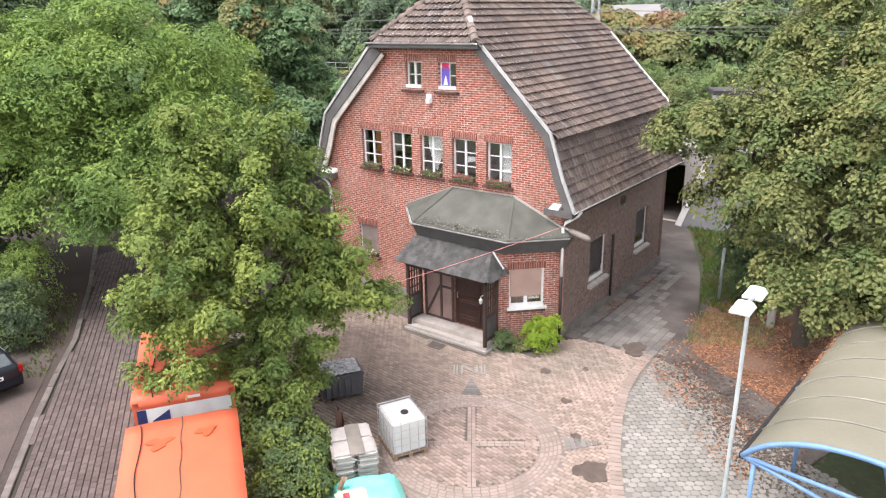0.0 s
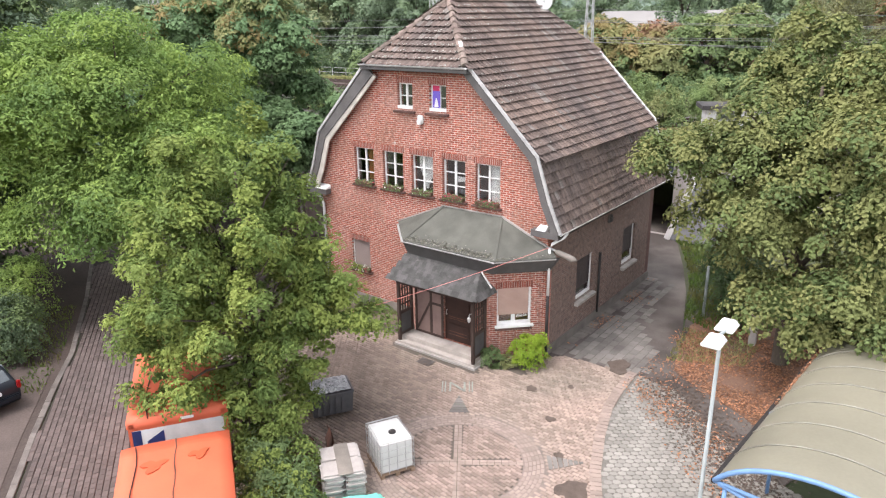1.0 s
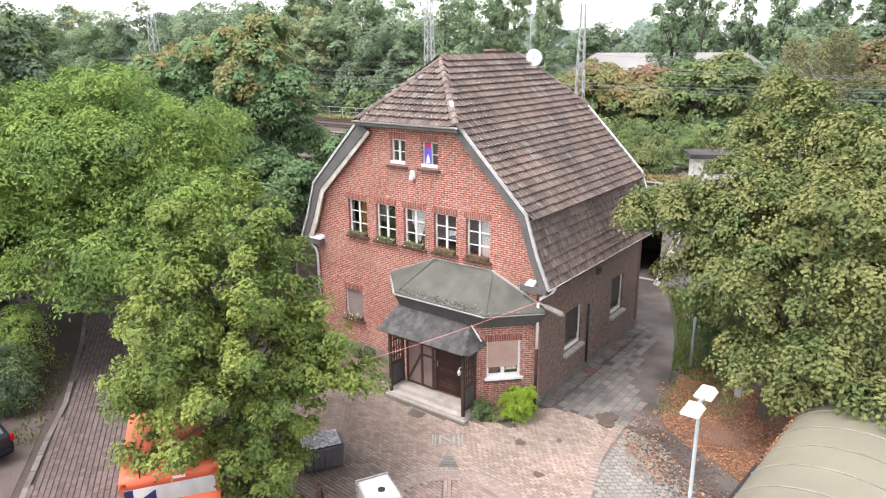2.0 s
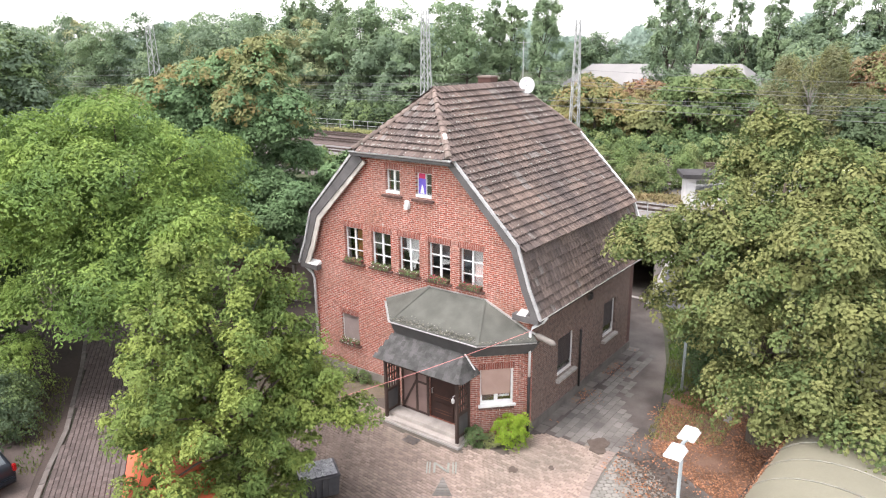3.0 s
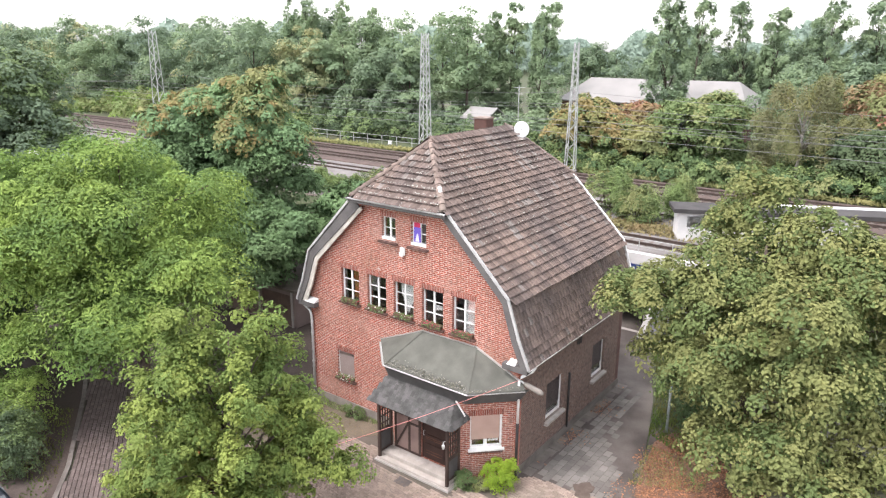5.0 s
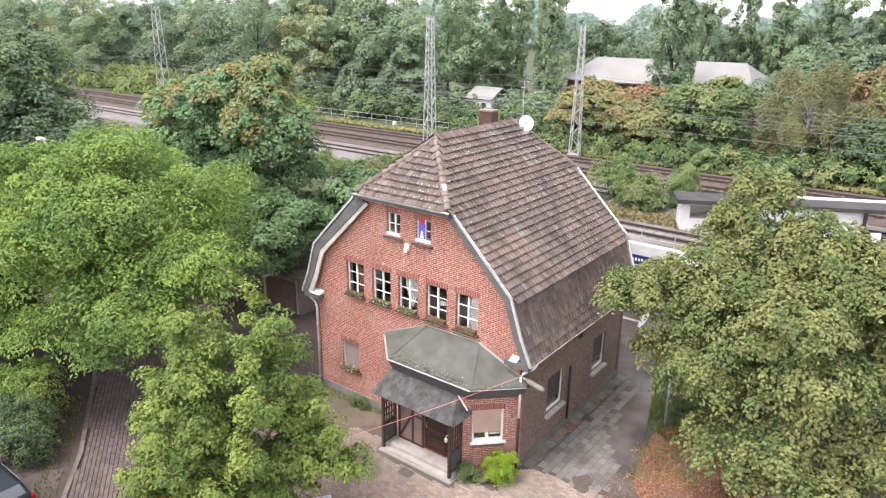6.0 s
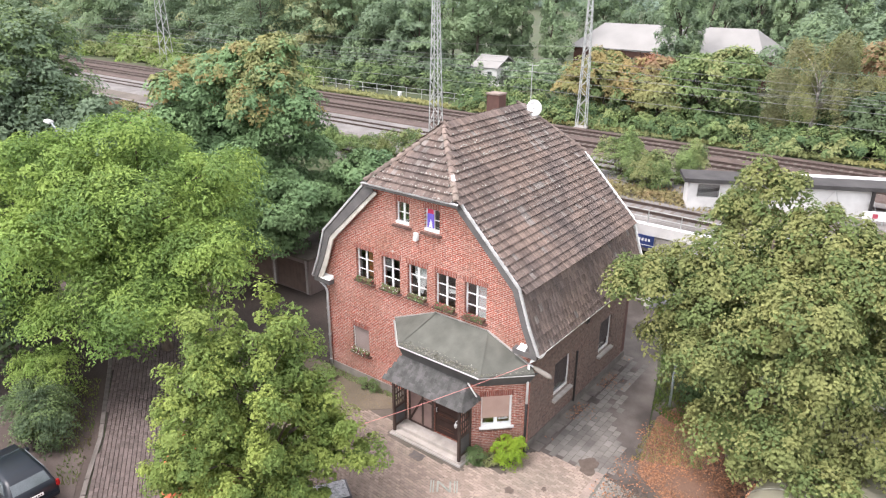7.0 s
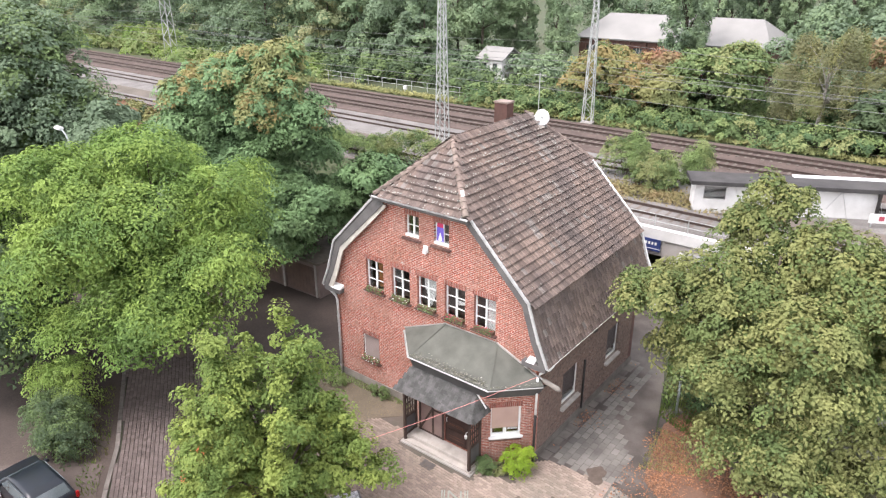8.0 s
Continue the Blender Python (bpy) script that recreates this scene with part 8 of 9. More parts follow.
hall = thing("hall", "long brick hall with a pale grey hipped roof", "building", (-19.2, 75, ZR - 0.9))
bm = B()
HW, HD, HH = 13.2, 12.0, 5.5
holes = [rect(-12 + 2.4 * i, -10.6 + 2.4 * i, 1.6, 4.4) for i in range(10)]
wall(bm, rect(-HW, HW, 0, HH), holes, lambda a, b: (a, 0.3, b), (0, 0.4, 0))
box(bm, -HW, -HW + 0.4, 0.702, HD, 0, HH)
box(bm, HW - 0.4, HW, 0.702, HD, 0, HH)
box(bm, -HW + 0.402, HW - 0.402, HD - 0.4, HD, 0, HH)
part("wall", bm, "hall_brick", hall)
for i in range(10):
    bm = B()
    box(bm, -12 + 2.4 * i, -10.6 + 2.4 * i, 0.5, 0.53, 1.6, 4.4)
    win = part("window", bm, "car_glass", hall)
    bm = B()
    for j in range(1, 3):
        box(bm, -12 + 2.4 * i + 0.467 * j - 0.03, -12 + 2.4 * i + 0.467 * j + 0.03, 0.46, 0.499, 1.6, 4.4)
    box(bm, -12 + 2.4 * i, -10.6 + 2.4 * i, 0.46, 0.499, 3.0, 3.06)
    part("glazing_bar", bm, "cream", win)
    bm = B()
    box(bm, -10.4 + 2.4 * i, -10.0 + 2.4 * i, 0.12, 0.298, 0, HH)
    part("pier", bm, "hall_brick", hall)
bm = B()
e = 0.5
ev = [(-HW - e, -e + 0.3, HH), (HW + e, -e + 0.3, HH), (HW + e, HD + e, HH), (-HW - e, HD + e, HH)]
r0, r1 = (-HW + 2.0, 6.0, 8.6), (HW - 2.4, 6.0, 8.6)
slab(bm, [ev[0], ev[1], r1, r0], 0.2)
slab(bm, [ev[1], ev[2], r1], 0.2)
slab(bm, [ev[2], ev[3], r0, r1], 0.2)
slab(bm, [ev[3], ev[0], r0], 0.2)
part("roof", bm, "roof_grey", hall, "pale grey sheet roof")
bm = B()
box(bm, 1.2, 2.2, 5.6, 6.4, 8.3, 9.3)
part("chimney", bm, "concrete", hall)
cot = thing("cottage", "small pale building among the trees", "house", (-38, 60, ZR - 0.3))
bm = B()
wall(bm, rect(-2.0, 2.0, 0, 2.8), [rect(-1.4, -0.6, 1.1, 2.2), rect(0.4, 1.2, 1.1, 2.2)], lambda a, b: (a, 0, b), (0, 0.3, 0))
box(bm, -2.0, -1.7, 0.302, 5, 0, 2.8)
box(bm, 1.7, 2.0, 0.302, 5, 0, 2.8)
part("wall", bm, "plaster", cot)
bm = B()
slab(bm, [(-2.3, -0.3, 2.75), (2.3, -0.3, 2.75), (2.3, 2.5, 4.2), (-2.3, 2.5, 4.2)], 0.15)
slab(bm, [(2.3, 5.3, 2.75), (-2.3, 5.3, 2.75), (-2.3, 2.5, 4.2), (2.3, 2.5, 4.2)], 0.15)
part("roof", bm, "roof_grey", cot)
for x in (-1.4, 0.4):
    bm = B()
    box(bm, x, x + 0.8, 0.15, 0.18, 1.1, 2.2)
    part("window", bm, "car_glass", cot)
board = thing("notice_board", "white board on posts beside the tracks", "sign", (-30.0, 50, ZR))
bm = B()
box(bm, -1.15, 1.15, -0.04, 0.04, 0.9, 2.0, 0.01)
part("panel", bm, "white", board)
for x in (-0.9, 0.9):
    bm = B()
    box(bm, x - 0.05, x + 0.05, 0.041, 0.13, 0, 1.9)
    part("post", bm, "steel", board)
lampc = thing("street_lamp", "curved grey street lamp rising above the trees", "street lamp", (-26.6, -2.4, 0))
bm = B()
tube(bm, [(0, 0, 0), (0, 0, 8.8), (-0.1, 0, 9.5), (-0.5, 0, 10.1), (-0.9, 0, 10.35)], [0.09, 0.06, 0.05, 0.05, 0.05], 8)
part("pole", bm, "pole", lampc, "", True)
bm = B()
box(bm, -1.6, -0.85, -0.17, 0.17, 10.28, 10.48, 0.06)
part("head", bm, "lamp_white", lampc)


# ---- trees and bushes ----
tree("tree", "young broad-leaved tree with light green leaves beside the containers", (0.95, -9.8, 0), 9.8,
     [(0.1, 0, 4.4, 2.6, 2.6, 2.1), (0.2, 0.1, 6.4, 2.1, 2.0, 1.9), (0.35, 0.45, 9.2, 0.3, 0.3, 1.0), (1.1, 1.1, 8.2, 0.3, 0.3, 0.9), (-0.4, -0.3, 8.6, 0.3, 0.3, 0.8), (-1.2, -1.2, 8.6, 0.3, 0.3, 0.7), (0.4, 0.4, 8.0, 0.8, 0.8, 1.1), (-1.0, -1.0, 7.8, 0.8, 0.7, 1.1), (1.0, 0.6, 6.3, 1.2, 1.2, 1.5), (1.8, 1.4, 4.2, 1.3, 1.3, 1.3), (-0.6, -1.9, 5.6, 1.6, 1.5, 1.9),
      (0.9, -0.4, 2.4, 1.7, 1.7, 1.3), (-1.3, -1.6, 6.9, 1.1, 1.1, 1.2), (-0.6, -1.6, 3.0, 2.0, 1.9, 1.7), (0.6, 1.2, 3.2, 1.8, 1.7, 1.5), (0.7, -0.3, 1.8, 1.3, 1.2, 1.5), (1.2, -1.0, 1.0, 0.85, 0.85, 1.0), (-0.9, -2.0, 4.2, 1.7, 1.6, 1.5)],
     900, 105, 0.34, 0.125, [("leaf_near", 0.66), ("leaf_near_b", 0.45)], 0.13, 26, 0.75, 101, shape=0.6, rising=1.3, long=2.1, lumps=(3.0, 0.4), droop=0.12)
tree("tree", "large lime tree with yellowing leaves beside the lane", (12.4, 4.6, 0), 11.6,
     [(0.7, 0.5, 6.0, 4.3, 4.0, 2.8), (1.7, -1.0, 8.2, 3.0, 2.8, 2.2), (-1.3, 1.5, 9.6, 2.3, 2.2, 2.4), (-2.6, 1.2, 8.0, 1.9, 1.8, 1.6), (-1.4, 1.7, 11.7, 0.42, 0.42, 1.3), (2.4, -0.3, 10.0, 1.7, 1.6, 1.2), (4.4, 0.2, 9.2, 2.3, 2.1, 1.8), (3.0, 1.2, 8.4, 2.3, 2.1, 1.8), (-1.2, 1.5, 10.6, 1.15, 1.1, 1.3), (0.3, 0.7, 9.4, 2.2, 2.1, 1.9), (-3.6, -0.5, 7.5, 1.45, 1.45, 1.3), (-1.25, -2.5, 6.0, 1.4, 1.35, 1.45), (-4.3, -1.4, 7.5, 0.95, 0.95, 0.9), (-2.1, 0.6, 7.1, 1.3, 1.3, 1.2),
      (1.4, -2.9, 5.4, 2.4, 1.8, 1.9), (3.6, -1.5, 6.2, 2.8, 2.4, 2.4), (1.3, -2.9, 3.6, 2.1, 1.5, 1.1), (0.5, -2.3, 3.7, 1.3, 1.2, 0.9), (3.4, -2.4, 3.6, 2.6, 2.2, 1.8), (0.9, -2.8, 3.0, 1.5, 1.2, 0.9), (2.4, -2.6, 3.0, 1.8, 1.5, 1.1), (-2.9, -0.7, 5.3, 0.95, 0.9, 0.8)],
     1750, 100, 0.5, 0.145, [("leaf_lime", 0.7), ("leaf_lime_b", 0.35)], 0.26, 26, 0.62, 102, shape=0.7, rising=0.05, long=1.35, lumps=(0.9, 1.05), droop=0.55)
tree("tree", "spreading feathery tree with yellow-green leaves over the road", (-14.6, -4.2, 0), 12.2,
     [(0, 0, 7.6, 5.6, 5.4, 3.6), (-1.8, -1.0, 10.2, 3.6, 3.4, 2.2), (2.6, 0.2, 9.6, 3.2, 3.0, 2.0), (1.0, -3.6, 7.6, 3.6, 2.6, 2.2), (4.4, -1.4, 6.6, 2.6, 2.6, 1.9), (-4.5, -3.5, 8.6, 3.2, 3.0, 2.4), (-2.5, -4.5, 5.2, 3.8, 2.8, 2.6), (2.6, -3.0, 4.8, 3.2, 2.4, 1.9), (-6.5, -3.0, 4.6, 3.0, 2.8, 3.0), (5.0, -0.8, 5.6, 2.2, 2.4, 2.3), (3.6, -3.2, 4.4, 2.6, 2.2, 1.8)],
     1350, 115, 0.88, 0.19, [("leaf_locust", 0.72), ("leaf_locust_b", 0.36)], 0.28, 24, 0.4, 103, shape=0.45, rising=0.05, long=1.45, lumps=(0.6, 1.55), droop=0.3)
tree("tree", "tall deep green tree, its top turning yellow-brown", (-20.6, 7.8, 0), 13.4,
     [(0, 0, 7.8, 4.8, 4.6, 4.0), (-1.0, -1.0, 11.0, 3.4, 3.2, 2.2), (2.6, -1.4, 8.0, 2.8, 2.6, 2.6), (3.6, -2.2, 5.2, 2.8, 2.6, 2.4), (-4.4, -1.0, 9.4, 2.8, 2.8, 2.6), (-3.4, -2.6, 8.6, 3.4, 3.2, 3.2), (-2.6, -3.2, 5.6, 3.2, 3.0, 2.6), (2.8, -0.6, 10.6, 2.2, 2.2, 1.7), (5.4, -1.6, 4.6, 2.6, 2.4, 2.2), (2.0, -4.0, 3.4, 2.8, 2.2, 2.2), (6.6, 1.4, 6.0, 2.2, 2.2, 2.2)],
     1300, 130, 0.85, 0.2, [("leaf_deep", 0.75), ("leaf_deep_b", 0.3)], 0.28, 20, 0.4, 104, shape=0.45, rising=0.1, long=1.4, lumps=(0.9, 1.15), droop=0.3)
tree("tree", "yellow-brown tree top behind the green crowns", (-21.4, 7.6, 0), 14.2,
     [(0, 0, 12.4, 3.6, 3.2, 1.9), (3.2, -0.8, 11.6, 2.6, 2.4, 1.8), (-3.4, -2.0, 12.0, 3.0, 2.6, 1.8), (1.6, 1.0, 13.8, 2.2, 2.2, 1.5), (-2.0, 1.0, 13.6, 2.0, 2.0, 1.4)],
     900, 50, 0.55, 0.22, [("leaf_olive", 0.5), ("leaf_autumn", 0.16), ("leaf_deep", 0.45)], 0.2, 12, 0.45, 105, shape=0.45, rising=0.1, long=1.4, lumps=(0.9, 1.0))
tree("tree", "dark green tree behind the garage", (-12.6, 11.6, 0), 7.4,
     [(0, 0, 5.0, 2.9, 2.6, 2.4), (-2.2, 0.8, 4.6, 2.2, 2.0, 2.2), (1.8, 1.6, 5.0, 2.0, 2.0, 2.0)],
     300, 90, 0.7, 0.2, [("leaf_deep", 0.6), ("leaf_dark", 0.45)], 0.14, 12, 0.6, 106)
tree("tree", "dark bushy tree beside the road", (-22.5, -9.5, 0), 8.6,
     [(0, 0, 5.0, 4.4, 4.0, 3.4), (3.5, -1.5, 3.4, 2.8, 2.4, 2.4)],
     360, 90, 0.9, 0.22, [("leaf_dark", 0.6), ("leaf_mid", 0.4)], 0.2, 12, 0.5, 107)


def bush(name, label, base, lobes, clumps, each, clump, leaf, mats, seed, flat=0.75, shape=0.5):
    """A bush: stems and a crown down to the ground."""
    rng = np.random.default_rng(seed)
    root = thing(name, label, "bush", base)
    done = []
    for m, part_of in mats:
        p, out, c = crown_points(rng, lobes, max(int(clumps * part_of), 1), each, clump, flat, 0.5, 0.5)
        p[:, 2] = np.maximum(p[:, 2], 0.03)
        v, f = leaf_mesh(rng, p, out, leaf, 0.3, shape)
        mesh_part("foliage", v, f, m, root)
        done.append(c)
    c = np.concatenate(done)
    bm = B()
    for q in c[rng.choice(len(c), min(9, len(c)), replace=False)]:
        q = Vector(q)
        q.z = max(q.z, 0.2)
        tube(bm, [(q.x * 0.12, q.y * 0.12, 0), (q.x * 0.5, q.y * 0.5, q.z * 0.6), q], [0.03, 0.02, 0.008], 5)
    part("stems", bm, "bark", root)
    return root


bush("bush", "tall dark green bush at the edge of the lane", (9.3, 8.4, 0), [(0, 0, 1.4, 1.0, 1.0, 1.4), (0.9, -0.8, 1.2, 1.0, 1.0, 1.2), (0.4, 0.9, 2.2, 0.9, 0.9, 1.2)], 190, 70, 0.34, 0.12, [("leaf_dark", 0.6), ("leaf_deep_b", 0.5)], 220)
bush("bush", "bright yellow-green bush at the foot of the bay", (4.95, -0.95, 0), [(0, 0, 0.55, 0.62, 0.55, 0.55), (0.25, 0.25, 0.8, 0.4, 0.35, 0.45)], 90, 60, 0.17, 0.075, [("leaf_bright", 1.0)], 201)
bush("bush", "small blue-green bush beside the porch", (3.95, -1.75, 0), [(0, 0, 0.32, 0.36, 0.34, 0.36)], 40, 55, 0.13, 0.07, [("leaf_mid", 1.0)], 202)
bush("bush", "low dark plants along the bay wall", (4.35, -1.35, 0), [(0, 0, 0.16, 0.4, 0.3, 0.22)], 26, 50, 0.12, 0.06, [("leaf_scrub", 1.0)], 203)
bush("bush", "rough green bush beside the containers", (4.1, -11.9, 0), [(0, 0, 0.7, 1.0, 0.9, 0.8), (-0.8, 0.7, 0.9, 0.9, 0.9, 0.9)], 150, 80, 0.3, 0.11, [("leaf_near", 0.5), ("leaf_mid", 0.5)], 204)
bush("bush", "dark grey-green bush beside the parked car", (-12.4, -11.6, 0), [(0, 0, 1.1, 1.5, 1.1, 1.1), (1.1, -0.4, 0.8, 1.0, 0.8, 0.8)], 170, 80, 0.36, 0.12, [("leaf_dark", 0.6), ("leaf_mid", 0.4)], 205)
bush("bush", "bright green bush rising above a darker one", (-13.2, -10.4, 0), [(0, 0, 1.9, 1.1, 0.9, 1.3), (-1.5, -0.3, 1.3, 1.1, 0.9, 1.1)], 110, 80, 0.36, 0.12, [("leaf_locust", 0.8), ("leaf_near_b", 0.3)], 208)
bush("bush", "green weedy bush at the corner of the house", (-5.9, -0.9, 0), [(0, 0, 0.25, 0.7, 0.35, 0.35)], 40, 50, 0.16, 0.07, [("leaf_scrub", 1.0)], 206)
bush("bush", "low weeds beside the brick wall", (-3.3, -0.45, 0), [(0, 0, 0.22, 0.5, 0.25, 0.3)], 30, 50, 0.14, 0.07, [("leaf_mid", 1.0)], 207)
for k, (x, y, w, h) in enumerate(((-3.2, 27.0, 1.9, 2.7), (-0.4, 25.8, 1.6, 2.0), (1.7, 28.2, 0.8, 2.5), (-22.5, 19.6, 3.2, 1.3), (-17.5, 18.8, 3.6, 2.6), (-13.0, 18.6, 2.4, 2.2), (-27.5, 19.5, 3.0, 1.5))):
    bush("bush", "loose green scrub beside the tracks", (x, y, ZR), [(0, 0, h * 0.5, w, 1.2, h * 0.62), (w * 0.3, 0.3, h * 0.7, w * 0.5, 0.9, h * 0.5)], 150, 70, 0.36, 0.14, [("leaf_scrub", 0.7), ("leaf_mid", 0.4)], 210 + k)
rng = np.random.default_rng(290)
n = 9000
x, y = rng.uniform(-60, 40, n), 42.0 + np.abs(rng.normal(0, 0.9, n))
v, f = leaf_mesh(rng, np.stack([x, y, np.full(n, ZR + 0.12) + rng.uniform(0, 0.2, n)], axis=1), np.tile((0, -0.3, 0.6), (n, 1)), 0.34, 0.7, 0.35)
tagged(mesh_part("grass", v, f, "leaf_olive"), "yellowish grass along the far track", "grass", kind="stuff")
n = 5200
x = rng.uniform(-12, 9, n)
y = 23.4 + 0.10 * (x + 4) + rng.normal(0, 1.0, n)
v, f = leaf_mesh(rng, np.stack([x, y, np.full(n, ZR + 0.1) + rng.uniform(0, 0.22, n)], axis=1), np.tile((0, -0.3, 0.6), (n, 1)), 0.26, 0.8, 0.3)
tagged(mesh_part("grass", v, f, "grass_dry"), "dry brown weeds between the siding and the platform", "grass", kind="stuff")
rng = np.random.default_rng(300)
lobes = [(x, rng.normal(0, 0.5), rng.uniform(0.5, 0.9), 2.2, 2.2 + rng.uniform(0, 0.8), rng.uniform(0.9, 1.5)) for x in np.arange(-24, 34, 1.5)]
bush("hedge", "long rampant green hedge along the railway", (-5, 44.6, ZR), lobes, 900, 64, 0.6, 0.21, [("leaf_scrub", 0.3), ("leaf_mid", 0.5), ("leaf_deep_b", 0.3)], 301)
lobes = [(x, rng.normal(0, 1.5), rng.uniform(0.6, 1.2), 2.8, 2.6, rng.uniform(1.0, 2.4)) for x in np.arange(-12, 32, 2.0)]
bush("hedge", "tall tangled shrubs behind the railway hedge", (-2, 51.5, ZR), lobes, 520, 64, 0.8, 0.28, [("leaf_scrub", 0.3), ("leaf_mid", 0.5), ("leaf_deep_b", 0.2)], 304)
lobes = [(x, rng.normal(0, 1.2), rng.uniform(0.3, 0.8), 3.2, 2.4, rng.uniform(0.6, 1.3)) for x in np.arange(-60, 8, 2.6)]
lobes += [(-42 + 3.2 * i, 0.5, 2.0, 4.0, 3.2, 2.6 - 0.5 * abs(i - 2)) for i in range(5)]
bush("hedge", "bright green brambles on the far bank", (-66, 46.5, ZR), lobes, 800, 56, 0.9, 0.32, [("leaf_scrub", 0.8), ("leaf_locust", 0.25)], 305)
lobes = [(x, rng.normal(0, 1.0), rng.uniform(0.6, 1.1), 3.0, 2.2, rng.uniform(1.0, 2.2)) for x in np.arange(-70, -1, 2.4)]
bush("hedge", "dark undergrowth at the edge of the wood", (-22, 49.5, ZR), lobes, 560, 56, 0.95, 0.32, [("leaf_mid", 0.5), ("leaf_dark", 0.5)], 302)
lobes = [(x, rng.normal(0, 1.0), rng.uniform(0.6, 1.4), 3.4, 2.4, rng.uniform(1.0, 2.6)) for x in np.arange(-120, -1, 3.0)]
bush("hedge", "brownish scrub on the near bank of the railway", (-26, 14.6, 2.2), lobes, 560, 60, 1.0, 0.32, [("leaf_olive", 0.4), ("leaf_mid", 0.4), ("leaf_dark", 0.3)], 303)
lobes = [(x, rng.normal(0, 2.0), rng.uniform(0.8, 1.8), 4.0, 3.4, rng.uniform(1.4, 2.8)) for x in np.arange(-70, 20, 3.2)]
bush("hedge", "tangled green undergrowth inside the wood", (-66, 55.5, ZR), lobes, 700, 56, 1.15, 0.38, [("haze_mid", 0.6), ("haze_dark", 0.5)], 306)
lobes = [(x, rng.normal(0, 1.5), rng.uniform(0.8, 1.4), 2.8, 2.4, rng.uniform(1.0, 2.2)) for x in np.arange(-16, 12, 2.2)]
bush("hedge", "rough green shrubs in front of the hall", (-29, 62.0, ZR), lobes, 340, 60, 0.95, 0.34, [("haze_mid", 0.6), ("haze_dark", 0.5)], 307)
tree("tree", "autumn tree with orange and red leaves", (-14.4, 47.5, ZR), 7.0, [(0, 0, 4.2, 3.6, 3.0, 2.8), (-2.2, -0.6, 3.2, 2.4, 2.2, 2.2), (2.6, 0, 3.6, 2.2, 2.2, 2.2)], 260, 70, 0.85, 0.28, [("leaf_autumn", 0.5), ("leaf_olive", 0.4), ("leaf_mid", 0.2)], 0.15, 10, 0.5, 401)
tree("tree", "dark red tree beside the hall", (-10.0, 49.5, ZR), 6.6, [(0, 0, 4.2, 2.4, 2.2, 2.4)], 130, 70, 0.8, 0.28, [("leaf_rust", 0.8), ("leaf_autumn", 0.3)], 0.14, 8, 0.5, 402)
tree("tree", "round green bushy tree behind the hedge", (-4.6, 49.0, ZR), 7.6, [(0, 0, 4.0, 4.2, 3.2, 3.0), (2.6, 0.5, 5.4, 2.6, 2.4, 2.2)], 300, 70, 0.9, 0.28, [("leaf_mid", 0.6), ("leaf_scrub", 0.5)], 0.16, 10, 0.5, 403)
tree("tree", "yellow-green bushy tree beside the hedge", (-8.0, 46.4, ZR), 5.0, [(0, 0, 2.8, 2.2, 2.0, 2.2)], 120, 70, 0.7, 0.25, [("leaf_olive", 0.9)], 0.12, 8, 0.5, 404)
tree("birch", "drooping birch with thin brownish leaves", (5.6, 47.5, ZR), 10.2, [(0, 0, 5.8, 3.8, 3.0, 4.2), (2.6, 0, 4.0, 2.4, 2.2, 2.8), (-2.4, 0.2, 3.8, 2.0, 2.0, 2.6)], 520, 80, 0.45, 0.17, [("leaf_birch", 0.75), ("leaf_olive", 0.3)], 0.16, 22, 1.9, 405, "bark_pale", category="tree", rising=-0.5, droop=0.8, lumps=(0.6, 0.9))
tree("tree", "rust-brown tree beyond the birch", (12.5, 52, ZR), 10.6, [(0, 0, 6.4, 4.0, 3.6, 3.6), (3.0, 0, 5.0, 3.0, 3.0, 3.0)], 260, 80, 1.0, 0.3, [("leaf_rust", 0.6), ("leaf_olive", 0.5)], 0.2, 10, 0.5, 406)
tree("tree", "dark green tree below the birch", (11.2, 47.0, ZR), 5.4, [(0, 0, 3.0, 3.2, 2.6, 2.6)], 160, 70, 0.8, 0.26, [("leaf_dark", 0.9)], 0.14, 8, 0.5, 407)


def poplar(x, y, top, w, seed, mats):
    h = top - ZR
    lobes = [(0, 0, h * q, w * r, w * r, h * 0.16) for q, r in ((0.08, 0.8), (0.2, 0.95), (0.36, 1.0), (0.5, 1.0), (0.64, 0.94), (0.77, 0.78), (0.88, 0.52))]
    return tree("poplar", "tall narrow poplar with dense green leaves", (x, y, ZR), h, lobes, int(135 * w), 62, 0.5, 0.26, mats, 0.24, 14, 1.5, seed, group="poplars behind the railway",
                rising=1.2, long=1.5, droop=0.1, lumps=(0.3, 0.6))


DUSK, PALE = [("haze_dark", 0.5), ("haze_poplar", 0.55)], [("haze_poplar", 0.8), ("haze_mid", 0.3)]
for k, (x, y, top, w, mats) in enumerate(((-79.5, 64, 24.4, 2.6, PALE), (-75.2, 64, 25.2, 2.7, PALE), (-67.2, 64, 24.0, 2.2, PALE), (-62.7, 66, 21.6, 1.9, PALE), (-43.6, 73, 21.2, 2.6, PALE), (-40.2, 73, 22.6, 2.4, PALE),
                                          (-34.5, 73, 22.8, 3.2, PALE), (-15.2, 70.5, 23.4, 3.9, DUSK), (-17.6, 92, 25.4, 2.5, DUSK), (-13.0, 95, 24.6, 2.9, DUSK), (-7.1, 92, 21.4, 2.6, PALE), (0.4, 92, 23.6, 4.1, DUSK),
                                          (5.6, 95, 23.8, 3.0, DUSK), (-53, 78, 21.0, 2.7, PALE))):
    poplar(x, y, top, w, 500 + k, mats)


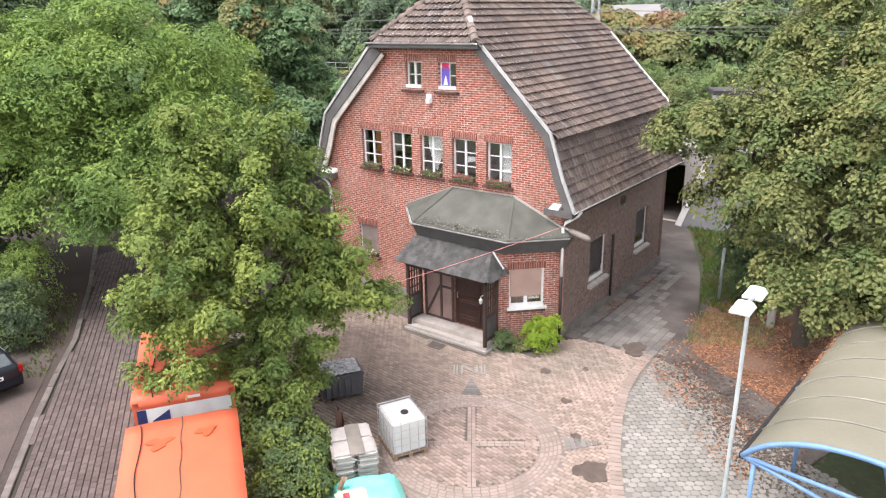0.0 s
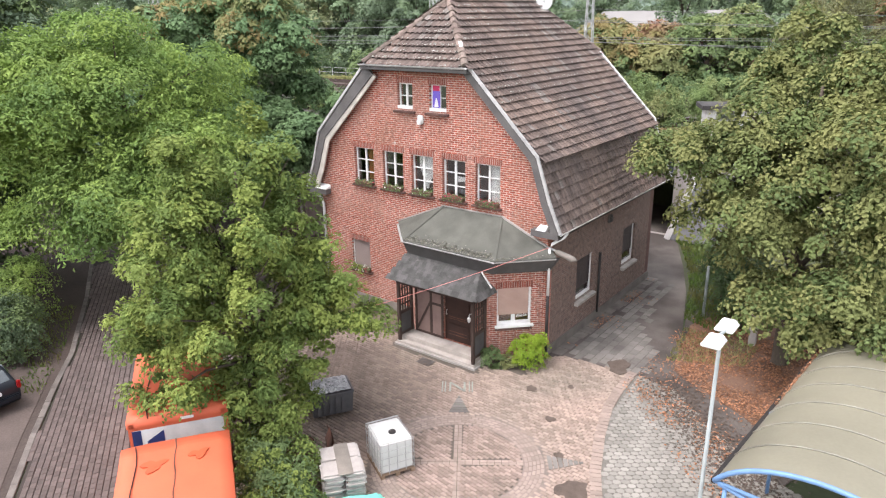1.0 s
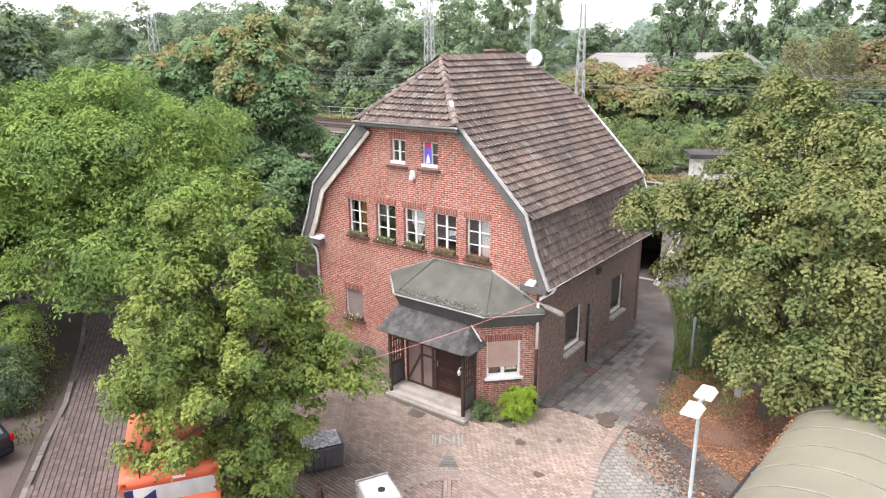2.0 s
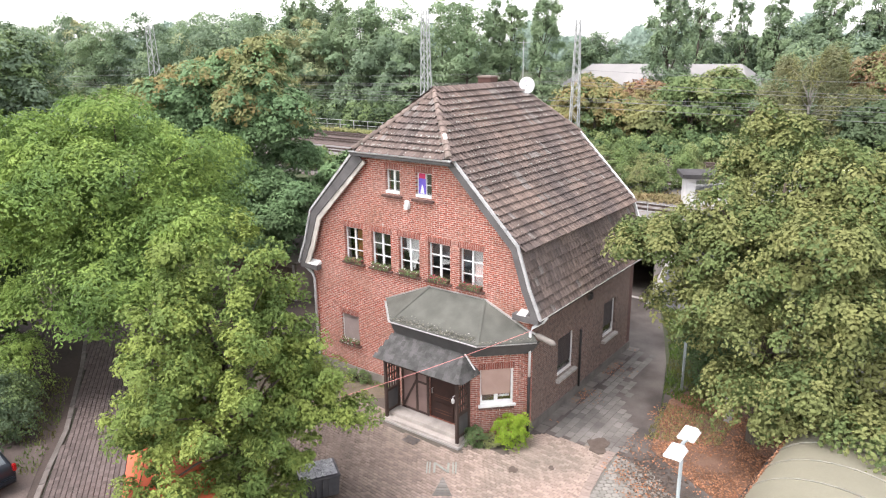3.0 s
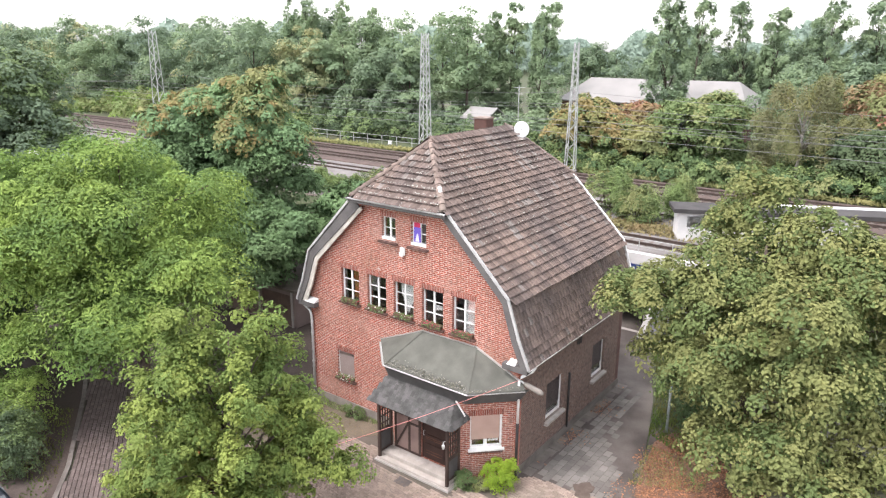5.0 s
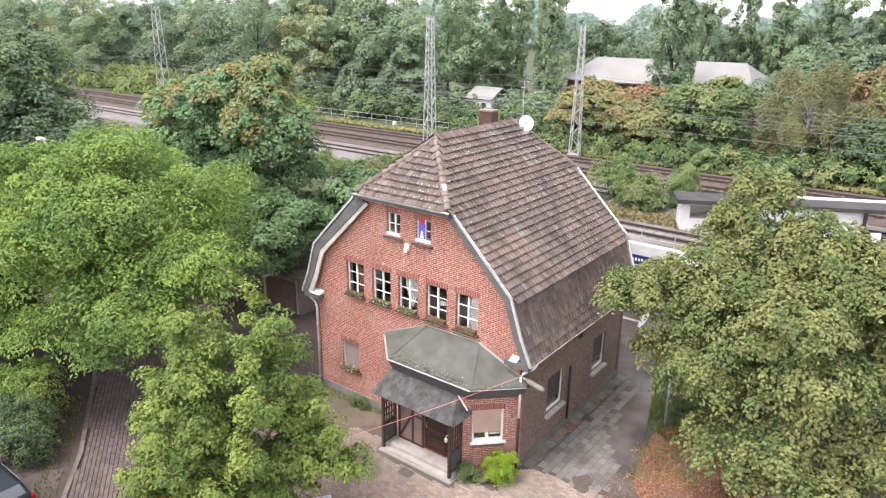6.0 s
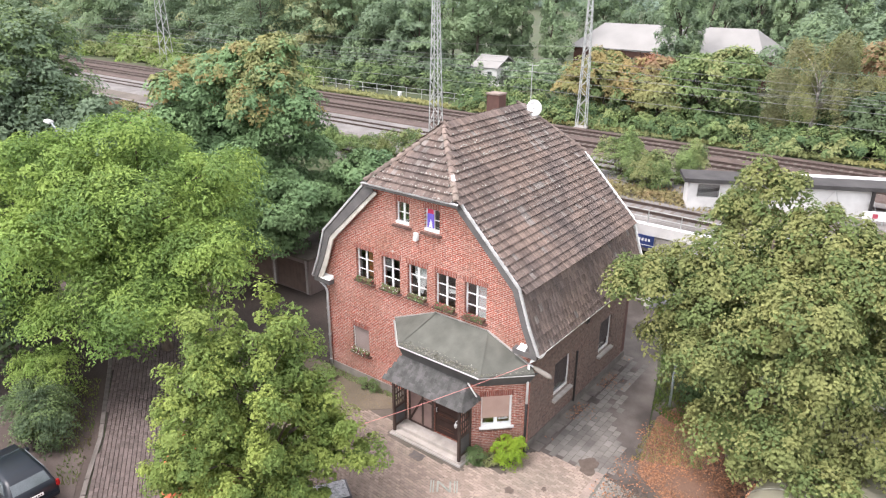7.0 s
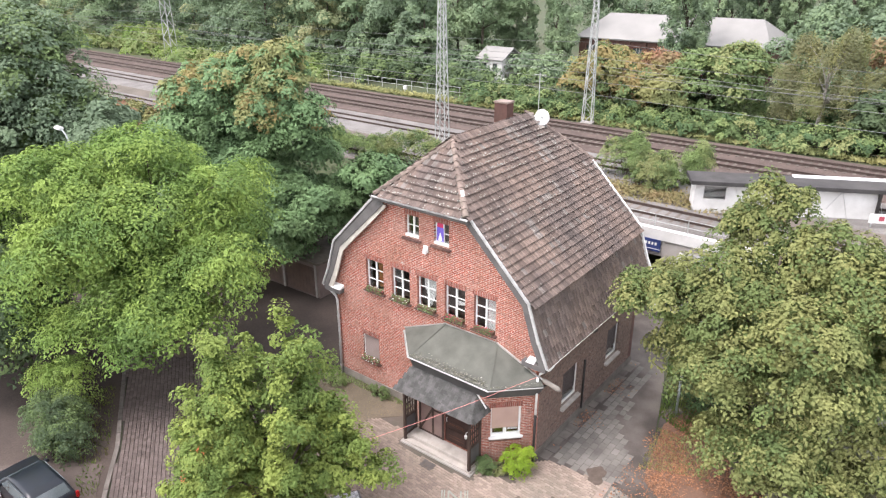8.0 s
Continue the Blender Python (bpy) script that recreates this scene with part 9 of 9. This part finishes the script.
def wood(spots, seed0, group):
    """Trees of a far wood, each an own one."""
    for k, (x, y, z, h, w, m1, m2) in enumerate(spots):
        r = random.Random(seed0 + k)
        lobes = [(0, 0, h * 0.46, w, w, h * 0.44), (w * r.uniform(-0.5, 0.5), w * r.uniform(-0.5, 0.2), h * 0.74, w * 0.66, w * 0.66, h * 0.24), (w * r.uniform(-0.7, 0.7), -w * 0.4, h * 0.26, w * 0.8, w * 0.6, h * 0.26)]
        label = {"haze_dark": "dark green tree of the wood", "haze_mid": "green woodland tree with a rounded crown", "haze_olive": "yellowish green tree of the wood",
                 "haze_rust": "brownish tree of the wood edge"}[m1]
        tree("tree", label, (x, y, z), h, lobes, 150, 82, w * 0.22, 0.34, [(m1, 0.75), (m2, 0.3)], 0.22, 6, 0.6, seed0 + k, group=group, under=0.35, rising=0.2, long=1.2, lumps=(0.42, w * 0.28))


r = random.Random(77)
kinds = ["haze_mid", "haze_dark", "haze_olive", "haze_mid", "haze_dark", "haze_mid"]
spots = []
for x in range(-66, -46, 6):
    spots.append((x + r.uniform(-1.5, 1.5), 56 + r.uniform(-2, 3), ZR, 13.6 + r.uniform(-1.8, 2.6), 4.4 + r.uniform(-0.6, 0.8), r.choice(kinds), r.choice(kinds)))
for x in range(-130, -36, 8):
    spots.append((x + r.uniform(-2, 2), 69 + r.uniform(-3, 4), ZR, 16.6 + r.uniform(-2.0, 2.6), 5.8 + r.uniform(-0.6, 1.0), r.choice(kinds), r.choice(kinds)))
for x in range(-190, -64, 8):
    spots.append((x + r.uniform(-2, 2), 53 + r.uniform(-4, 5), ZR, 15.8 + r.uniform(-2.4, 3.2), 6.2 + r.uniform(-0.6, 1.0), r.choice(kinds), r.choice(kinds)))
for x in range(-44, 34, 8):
    spots.append((x + r.uniform(-2, 2), 104 + r.uniform(-4, 6), ZR, 13.0 + r.uniform(-1.5, 2.0), 5.8, "haze_dark", r.choice(kinds)))
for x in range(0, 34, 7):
    spots.append((x + r.uniform(-2, 2), 68 + r.uniform(-4, 6), ZR, 10.5 + r.uniform(-1.5, 2.0), 4.8, "haze_dark", r.choice(["haze_dark", "haze_mid"])))
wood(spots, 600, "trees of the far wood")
spots = []
for i in range(11):
    spots.append((-46 - 7 * (i % 4) + r.uniform(-2, 2), -14 + 7.5 * (i // 4) + 3 * (i % 2) + r.uniform(-1.5, 1.5), 0, 12.4 + r.uniform(-1.5, 2.5), 4.8 + r.uniform(-0.5, 0.8), r.choice(["haze_mid", "haze_dark", "haze_dark"]), r.choice(kinds)))
for i in range(5):
    spots.append((-31 - 4.5 * i + r.uniform(-1, 1), 7 - 3.0 * (i % 2) + r.uniform(-1, 1), 0, 9.8 + r.uniform(-1, 1.2), 3.8, r.choice(["haze_mid", "haze_dark"]), "haze_dark"))
wood(spots, 800, "trees beside the road")
tree("tree", "tall dark green tree behind the street lamp", (-45.5, 3.0, 0), 17.0, [(0, 0, 9.5, 5.4, 5.2, 5.6), (1.2, 0.4, 13.6, 3.6, 3.6, 3.0), (3.4, 1.6, 7.2, 3.4, 3.2, 4.0), (-3.6, -2.0, 9.0, 4.0, 4.0, 4.6)],
     520, 90, 1.0, 0.26, [("haze_dark", 0.6), ("leaf_mid", 0.5)], 0.3, 14, 0.6, 871)
tree("tree", "broad olive-brown thicket below the railway", (-47.0, 11.5, 0), 8.0, [(0, 0, 4.6, 4.6, 3.6, 3.2), (4.5, 2.6, 4.0, 3.8, 3.2, 2.8)],
     300, 80, 0.9, 0.26, [("leaf_olive", 0.5), ("leaf_rust", 0.25), ("leaf_dark", 0.3)], 0.16, 10, 0.6, 872)

# woods on the horizon, with the haze put into their leaf colour
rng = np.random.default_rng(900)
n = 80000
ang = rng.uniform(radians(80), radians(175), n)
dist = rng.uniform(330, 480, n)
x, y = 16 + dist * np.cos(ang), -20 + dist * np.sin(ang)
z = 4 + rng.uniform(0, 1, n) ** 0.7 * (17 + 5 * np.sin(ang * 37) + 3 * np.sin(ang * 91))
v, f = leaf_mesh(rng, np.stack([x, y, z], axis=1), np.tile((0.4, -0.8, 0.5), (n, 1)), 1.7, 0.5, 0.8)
tagged(mesh_part("far_woods", v, f, "haze_far"), "pale woods on the horizon, haze mixed into their leaf colour", "woods", kind="stuff")
